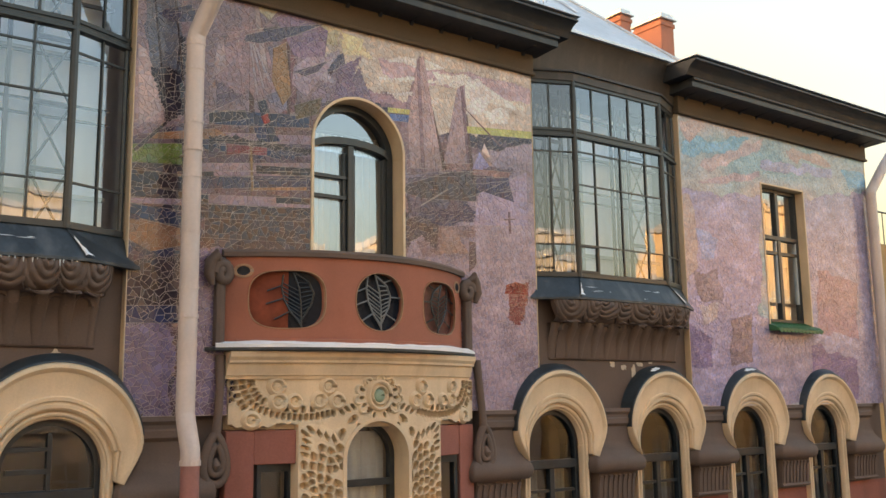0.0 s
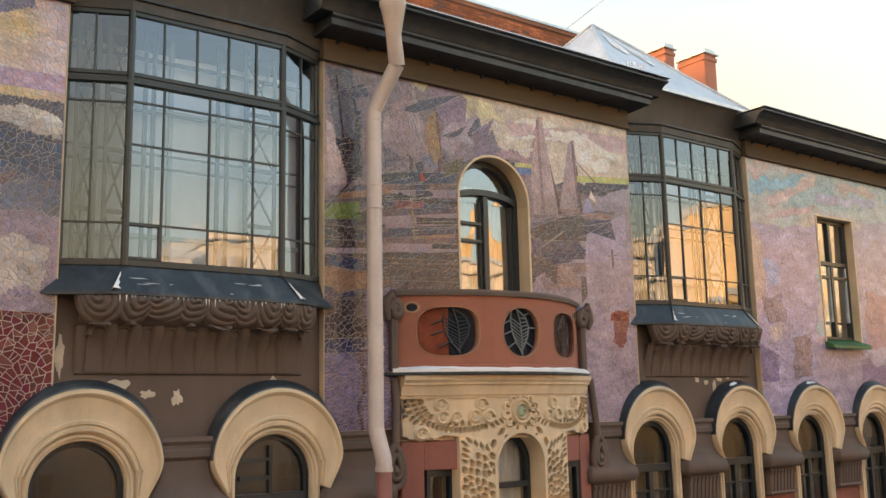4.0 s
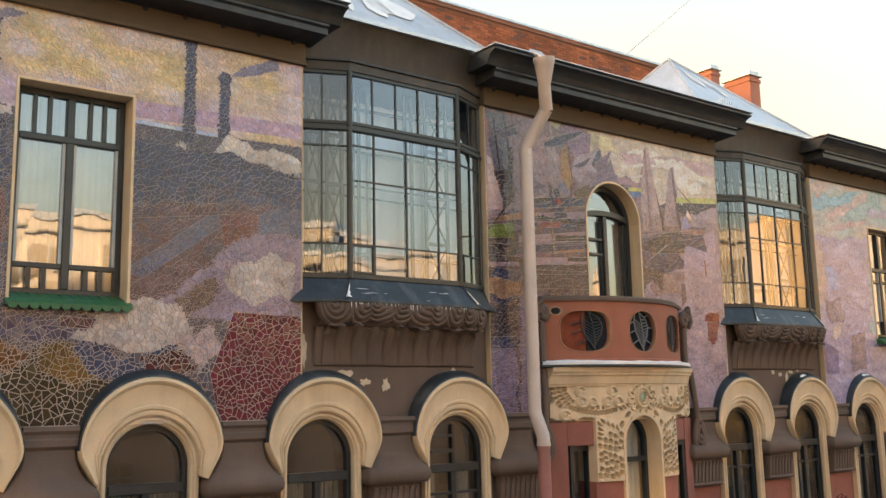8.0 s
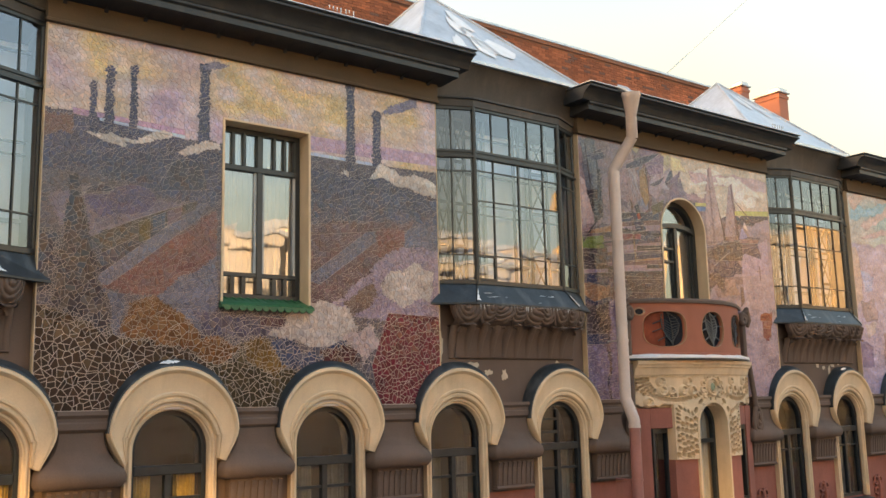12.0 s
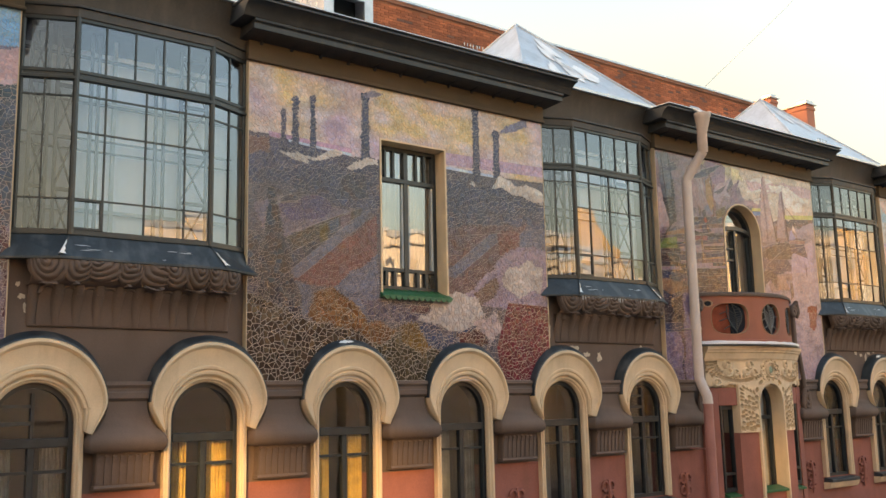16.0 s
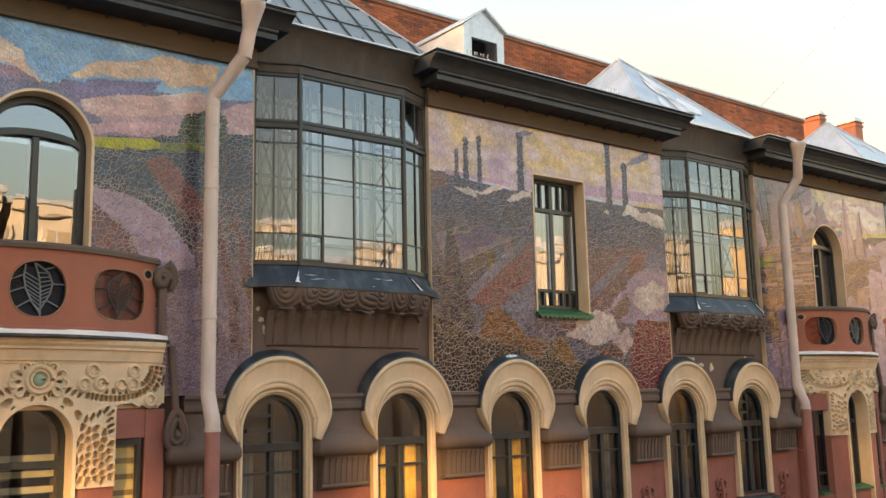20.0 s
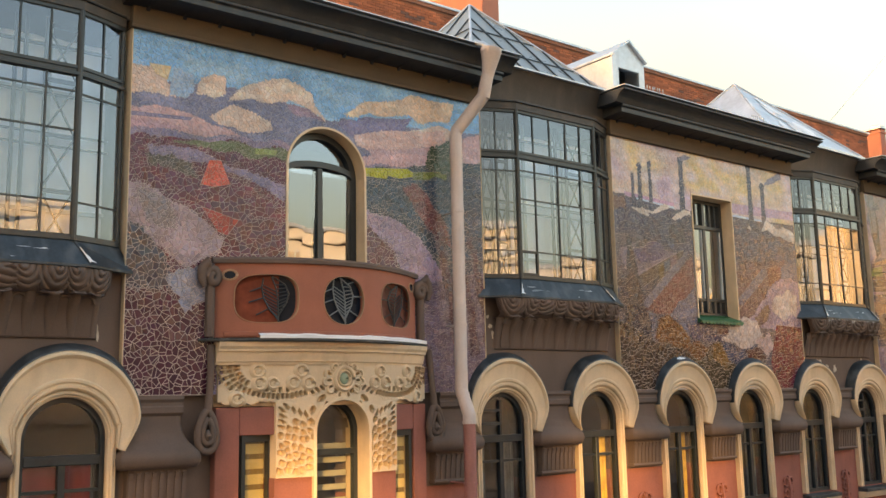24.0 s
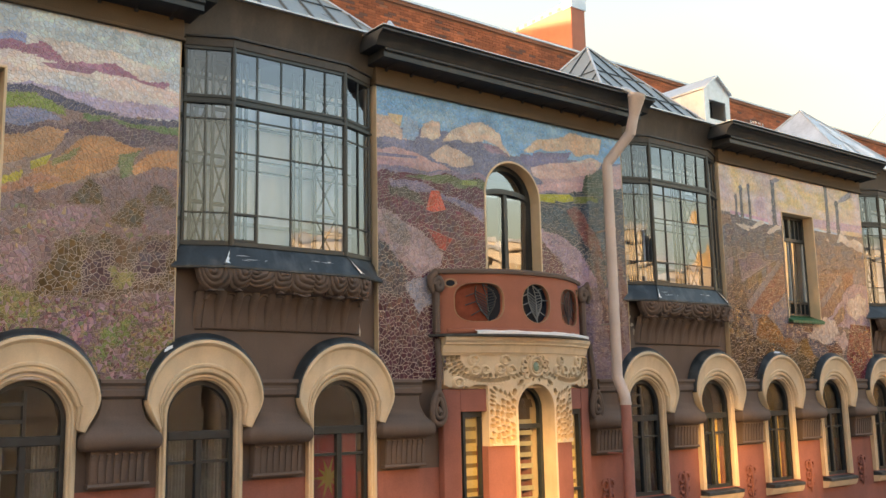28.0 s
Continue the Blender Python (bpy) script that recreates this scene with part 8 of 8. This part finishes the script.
def tile_cells(panel, x0, x1, step_x, step_z, rnd):
    """Outlines of the broken tiles: cells round jittered seeds, cut at the panel's edge and at its window."""
    nx, nz = int((x1 - x0) / step_x) + 1, int((Z_TOP - Z_MOSAIC) / step_z) + 1
    seed = {}
    for i in range(-2, nx + 2):
        for j in range(-2, nz + 2):
            off = 0.5 * step_x * (j % 2)
            seed[i, j] = (x0 + (i + 0.5 + rnd.uniform(-0.46, 0.46)) * step_x + off, Z_MOSAIC + (j + 0.5 + rnd.uniform(-0.46, 0.46)) * step_z)
    near = sorted(((a, b) for a in range(-2, 3) for b in range(-2, 3) if a or b), key=lambda q: q[0] ** 2 + q[1] ** 2)
    for i in range(-1, nx + 1):
        for j in range(-1, nz + 1):
            x, z = seed[i, j]
            if any(abs(x - a) < 0.9 and math.hypot(x - a, z - SPRING - 0.21) < 0.86 for a in ARCHES):
                continue
            poly = [(x - 0.3, z - 0.3), (x + 0.3, z - 0.3), (x + 0.3, z + 0.3), (x - 0.3, z + 0.3)]
            for a, b in near:
                q = seed.get((i + a, j + b))
                if q:
                    dx, dz = q[0] - x, q[1] - z
                    d = math.hypot(dx, dz)
                    if d < 0.5:
                        poly = clip(poly, x + dx / 2, z + dz / 2, dx / d, dz / d)
            for px, pz, ax, az in ((x0 + 0.004, 0, -1, 0), (x1 - 0.004, 0, 1, 0), (0, Z_MOSAIC + 0.004, 0, -1), (0, Z_TOP - 0.004, 0, 1)):
                poly = clip(poly, px, pz, ax, az)
            for piece in round_window(panel, poly):
                area = 0.5 * abs(sum(a[0] * b[1] - b[0] * a[1] for a, b in zip(piece, piece[1:] + piece[:1])))
                if area > 0.0002:
                    yield sum(p[0] for p in piece) / len(piece), sum(p[1] for p in piece) / len(piece), piece


def cut(panel, x0, poly):
    """Tiles are broken to fit along the sharp edges of the picture."""
    pieces = [poly]
    for color, wob, pts, u0, u1, z0, z1, crisp in PICTURE[panel]:
        if not crisp:
            continue
        done = []
        for piece in pieces:
            lo_u, hi_u = min(p[0] for p in piece) - x0, max(p[0] for p in piece) - x0
            lo_z, hi_z = min(p[1] for p in piece), max(p[1] for p in piece)
            if hi_u < u0 or lo_u > u1 or hi_z < z0 or lo_z > z1:
                done.append(piece)
                continue
            rest = piece
            for (ua, za), (ub, zb) in zip(pts, pts[1:] + pts[:1]):
                d = max(1e-6, math.hypot(ub - ua, zb - za))
                nx, nz = (zb - za) / d, -(ub - ua) / d
                done.append(clip(rest, x0 + ua, za, -nx, -nz))
                rest = clip(rest, x0 + ua, za, nx, nz)
                if len(rest) < 3:
                    break
            done.append(rest)
        pieces = [p for p in done if len(p) >= 3]
    for p in pieces:
        area = 0.5 * abs(sum(a[0] * b[1] - b[0] * a[1] for a, b in zip(p, p[1:] + p[:1])))
        if area > 0.00015:
            yield sum(q[0] for q in p) / len(p), sum(q[1] for q in p) / len(p), p


def shards(poly, target, rnd, most=9):
    """Breaks a convex outline along straight cracks until the pieces are small."""
    n = len(poly)
    area = 0.5 * abs(sum(a[0] * b[1] - b[0] * a[1] for a, b in zip(poly, poly[1:] + poly[:1])))
    if area < target * rnd.uniform(0.8, 2.0) or n < 3 or most == 0:
        return [poly]
    cx, cz = sum(p[0] for p in poly) / n, sum(p[1] for p in poly) / n
    far = max(poly, key=lambda p: (p[0] - cx) ** 2 + (p[1] - cz) ** 2)
    a = math.atan2(far[1] - cz, far[0] - cx) + rnd.uniform(-0.6, 0.6)
    s = rnd.uniform(-0.18, 0.18) * math.sqrt(area)
    px, pz, nx, nz = cx + s * math.cos(a), cz + s * math.sin(a), math.cos(a), math.sin(a)
    one, two = clip(poly, px, pz, nx, nz), clip(poly, px, pz, -nx, -nz)
    return [q for half in (one, two) if len(half) >= 3 for q in shards(half, target, rnd, most - 1)]


def shrunk(poly, gap):
    """The outline drawn in by half a joint on every side."""
    area = sum(a[0] * b[1] - b[0] * a[1] for a, b in zip(poly, poly[1:] + poly[:1]))
    sign = 1 if area > 0 else -1
    out = poly
    for (ax, az), (bx, bz) in zip(poly, poly[1:] + poly[:1]):
        d = math.hypot(bx - ax, bz - az)
        if d > 1e-5 and len(out) >= 3:
            nx, nz = sign * (bz - az) / d, -sign * (bx - ax) / d
            out = clip(out, ax - nx * gap, az - nz * gap, nx, nz)
    return out


def tile_mesh(name, cells):
    """One mesh of all the given tiles, each a bevelled slab of its own colour, lying slightly askew."""
    verts, faces, tint = [], [], []
    for x, z, poly, color, ta, tb, th in cells:
        n, k = len(poly), len(verts)
        for px, pz in poly:
            verts.append((px, 0.0, pz))
        for px, pz in poly:
            qx, qz = px + (x - px) * 0.05, pz + (z - pz) * 0.05
            verts.append((qx, -th + ta * (qx - x) + tb * (qz - z), qz))
        faces.append(tuple(range(k + n, k + 2 * n)))
        faces += [(k + a, k + (a + 1) % n, k + n + (a + 1) % n, k + n + a) for a in range(n)]
        tint += [(*color, 1.0)] * (2 * n)
    me = bpy.data.meshes.new(name)
    me.from_pydata(verts, [], faces)
    layer = me.color_attributes.new("glaze", "FLOAT_COLOR", "POINT")
    layer.data.foreach_set("color", [v for c in tint for v in c])
    me.materials.append(TILE)
    return me


MOSAIC_TEXT = {"A": "valley with orange fields and violet heath under a pale sky", "B": "blue sky, rosy mountains and maroon fields", "C": "factory chimneys, dark yards, white steam and a crimson roof", "D": "sailing ships over dark striped water", "E": "pink and lilac shore under a teal sky"}
for k, (x0, x1) in PANELS.items():
    rnd = random.Random(ord(k))
    step = (0.15, 0.085) if k == "D" else (0.118, 0.1)
    cells = []
    for x, z, poly in (c for cell in tile_cells(k, x0, x1, *step, rnd) for big in cut(k, x0, cell[2]) for piece in shards(big[2], 0.002 + 0.0042 * shard_size(k, cell[0] - x0, cell[1]), rnd) for bit in fitted(k, x0, piece, rnd) for c in [(cell[0], cell[1], bit)]):
        poly = shrunk(poly, 0.0012 + 0.0027 * shard_size(k, x - x0, z))
        if len(poly) < 3:
            continue
        x, z = sum(p[0] for p in poly) / len(poly), sum(p[1] for p in poly) / len(poly)
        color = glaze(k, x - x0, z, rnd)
        cells.append((x, z, poly, color, rnd.uniform(-0.05, 0.05), rnd.uniform(-0.05, 0.05), rnd.uniform(0.003, 0.006)))
    panel = thing("mosaic_panel", 0, -0.001, 0, "mosaic: " + MOSAIC_TEXT[k], "mosaic", "mosaic panels")
    lo, hi = {"A": (-20.2, -18.5), "B": (-15.2, -13.9)}.get(k, (x0, x0 + 1.6))
    single = [c for c in cells if lo < c[0] < hi and 7.0 < c[1] < 9.0][:250]
    chosen = {id(c) for c in single}
    for c in single:
        new("tile", tile_mesh("tile", [c])).parent = panel
    tagged(new("tiles", tile_mesh("tiles", [c for c in cells if id(c) not in chosen])), "many broken glazed tiles set in grey mortar", "", "", "stuff").parent = panel

# ---- bricks of the fire wall ----
def bricks(name, x0, x1, z0, z1, y):
    rnd = random.Random(8)
    verts, faces, tint = [], [], []
    L, H, G = 0.262, 0.077, 0.011
    for j in range(int((z1 - z0) / H)):
        x = x0 - (j % 2) * L / 2
        while x < x1:
            a, b = max(x0, x + G / 2), min(x1, x + L - G / 2)
            if b - a > 0.03 and rnd.random() > 0.004:
                c, d = z0 + j * H + G / 2, z0 + (j + 1) * H - G / 2
                p = y - 0.012 - rnd.uniform(0, 0.008)
                k = len(verts)
                verts += [(a, p, c), (b, p, c), (b, p, d), (a, p, d), (a, y, c), (b, y, c), (b, y, d), (a, y, d)]
                faces += [(k, k + 1, k + 2, k + 3), (k, k + 4, k + 5, k + 1), (k + 3, k + 2, k + 6, k + 7), (k + 1, k + 5, k + 6, k + 2), (k, k + 3, k + 7, k + 4)]
                t = rnd.uniform(0.7, 1.25)
                big = 1 + 0.5 * noise.noise((x * 0.5, z0 + j * H, 3.0))
                col = (0.37 * t * big, 0.115 * t * big, 0.052 * t * big, 1.0) if rnd.random() > 0.06 else (0.16, 0.08, 0.06, 1.0)
                tint += [col] * 8
            x += L
    me = bpy.data.meshes.new(name)
    me.from_pydata(verts, [], faces)
    layer = me.color_attributes.new("glaze", "FLOAT_COLOR", "POINT")
    layer.data.foreach_set("color", [v for c in tint for v in c])
    me.materials.append(BRICKS)
    return me


BRICKS = surface("fired_brick", (0.4, 0.13, 0.06), 0.85, vary=0.25, scale=1.2, fine=25, bump=0.3, attr="glaze", stain=0.3, stain_color=(0.14, 0.07, 0.05))
tagged(new("bricks", bricks("bricks", -20.0, 17.6, 13.6, 16.2, 7.2)), "old orange bricks of the fire wall behind the roof", "bricks", "", "stuff")
part("brick_ledge", Shape().box(-45, 17.6, 7.14, 7.2, 16.2, 16.3), MORTAR)
tagged(bpy.data.objects["brick_ledge"], "brick ledge under the wall's coping", "ledge", "", "structure")

# ---- flaked spots on the brown plaster ----
FLAKE = surface("bare_pale_plaster", (0.5, 0.42, 0.34), 0.9, vary=0.2, scale=8, fine=70, bump=0.3)
rs = random.Random(17)
for x, z, w, h in ((0.72, 6.55, 0.15, 0.07), (1.05, 6.45, 0.09, 0.05), (1.4, 6.4, 0.07, 0.1), (0.09, 6.85, 0.05, 0.24), (2.6, 6.6, 0.06, 0.06), (10.6, 6.62, 0.06, 0.05), (10.85, 6.58, 0.07, 0.05), (11.05, 6.5, 0.05, 0.16), (11.2, 6.62, 0.09, 0.04), (11.45, 6.66, 0.05, 0.03), (-15.5, 6.75, 0.04, 0.13), (-9.05, 7.05, 0.05, 0.04), (-9.0, 6.9, 0.03, 0.08), (-9.1, 7.2, 0.03, 0.04), (-6.3, 6.5, 0.05, 0.04)):
    pts = []
    for i in range(14):
        a = 2 * math.pi * i / 14
        q = rs.uniform(0.55, 1.15)
        pts.append((x + w * math.cos(a) * q, z + h * math.sin(a) * q))
    ob = part("flaked_spot", Shape().prism(pts, "y", 0.096, 0.102), FLAKE)
    tagged(ob, "pale spot where brown plaster has flaked off", "plaster damage", "flaked spots", "structure")

# ---- houses across the street, seen in the panes ----
def make_house(x0, x1, y, z1, floors, color, roof_h, label):
    m = surface("house_plaster", color, 0.85, vary=0.15, scale=0.6, fine=20, bump=0.1)
    o = thing("house", (x0 + x1) / 2, y, GROUND, label, "house", "houses across the street")
    h, H = (x1 - x0) / 2, z1 - GROUND
    step = H / floors
    part("wall", Shape().box(-h, h, -9, 0, 0, H), m, o)
    part("roof", Shape().prism([(-9.2, H), (0.5, H), (0.5, H + 0.25), (-4.5, H + roof_h), (-9.2, H + 0.25)], "x", -h - 0.2, h + 0.2), ZINC, o)
    part("cornice", Shape().box(-h, h, 0.0, 0.35, H - 0.5, H), m, o, bevel=0.05)
    n = max(2, int(2 * h / 3.0))
    for f in range(floors):
        part("string_course", Shape().box(-h, h, 0.0, 0.12, f * step + 0.1, f * step + 0.3), m, o)
        for i in range(n):
            cx = -h + (i + 0.5) * 2 * h / n
            w = part("window", Shape().box(cx - 0.62, cx + 0.62, 0.0, 0.1, f * step + 0.95, f * step + 3.0), m, o)
            part("pane", Shape().box(cx - 0.5, cx + 0.5, 0.1, 0.12, f * step + 1.05, f * step + 2.9), DARKPANE, w)
            part("bar", Shape().box(cx - 0.04, cx + 0.04, 0.12, 0.14, f * step + 1.05, f * step + 2.9).box(cx - 0.5, cx + 0.5, 0.12, 0.14, f * step + 2.2, f * step + 2.28), WHITEBAR, w)
    return o


DARKPANE = surface("far_window_glass", (0.36, 0.29, 0.2), 0.25, vary=0.1, scale=1, fine=5, bump=0)
HOUSE = "plastered town house across the street, lit by the low sun"
make_house(-75, -48, -27, 13.6, 3, (0.5, 0.44, 0.36), 0.8, "ochre " + HOUSE)
make_house(-47.5, -26, -27, 12.2, 3, (0.54, 0.5, 0.44), 0.8, "cream " + HOUSE)
make_house(-25.5, -6, -27, 13.4, 3, (0.52, 0.45, 0.35), 0.8, "yellow " + HOUSE)
make_house(-5.5, 12, -27, 13.0, 3, (0.52, 0.46, 0.38), 0.8, "sand-coloured " + HOUSE)
make_house(12.5, 24.5, -27, 13.6, 3, (0.52, 0.46, 0.38), 0.8, "sand-coloured " + HOUSE)
brick_house = make_house(25, 34, -27, 14.2, 4, (0.48, 0.4, 0.32), 0.8, "ochre gabled town house across the street, lit by the low sun")
part("gable", Shape().prism([(-2.0, 13.0), (2.0, 13.0), (1.1, 14.4), (0.5, 14.7), (0, 16.1), (-0.5, 14.7), (-1.1, 14.4)], "y", -0.4, 0.05), OCHREWALL, brick_house)
make_house(34.5, 51, -27, 12.0, 3, (0.52, 0.38, 0.2), 0.8, "ochre " + HOUSE)
make_house(51.5, 60, -27, 18.6, 4, (0.52, 0.38, 0.22), 0.8, "ochre " + HOUSE)
make_house(60.5, 95, -27, 19.0, 4, (0.5, 0.46, 0.39), 0.8, "cream " + HOUSE)
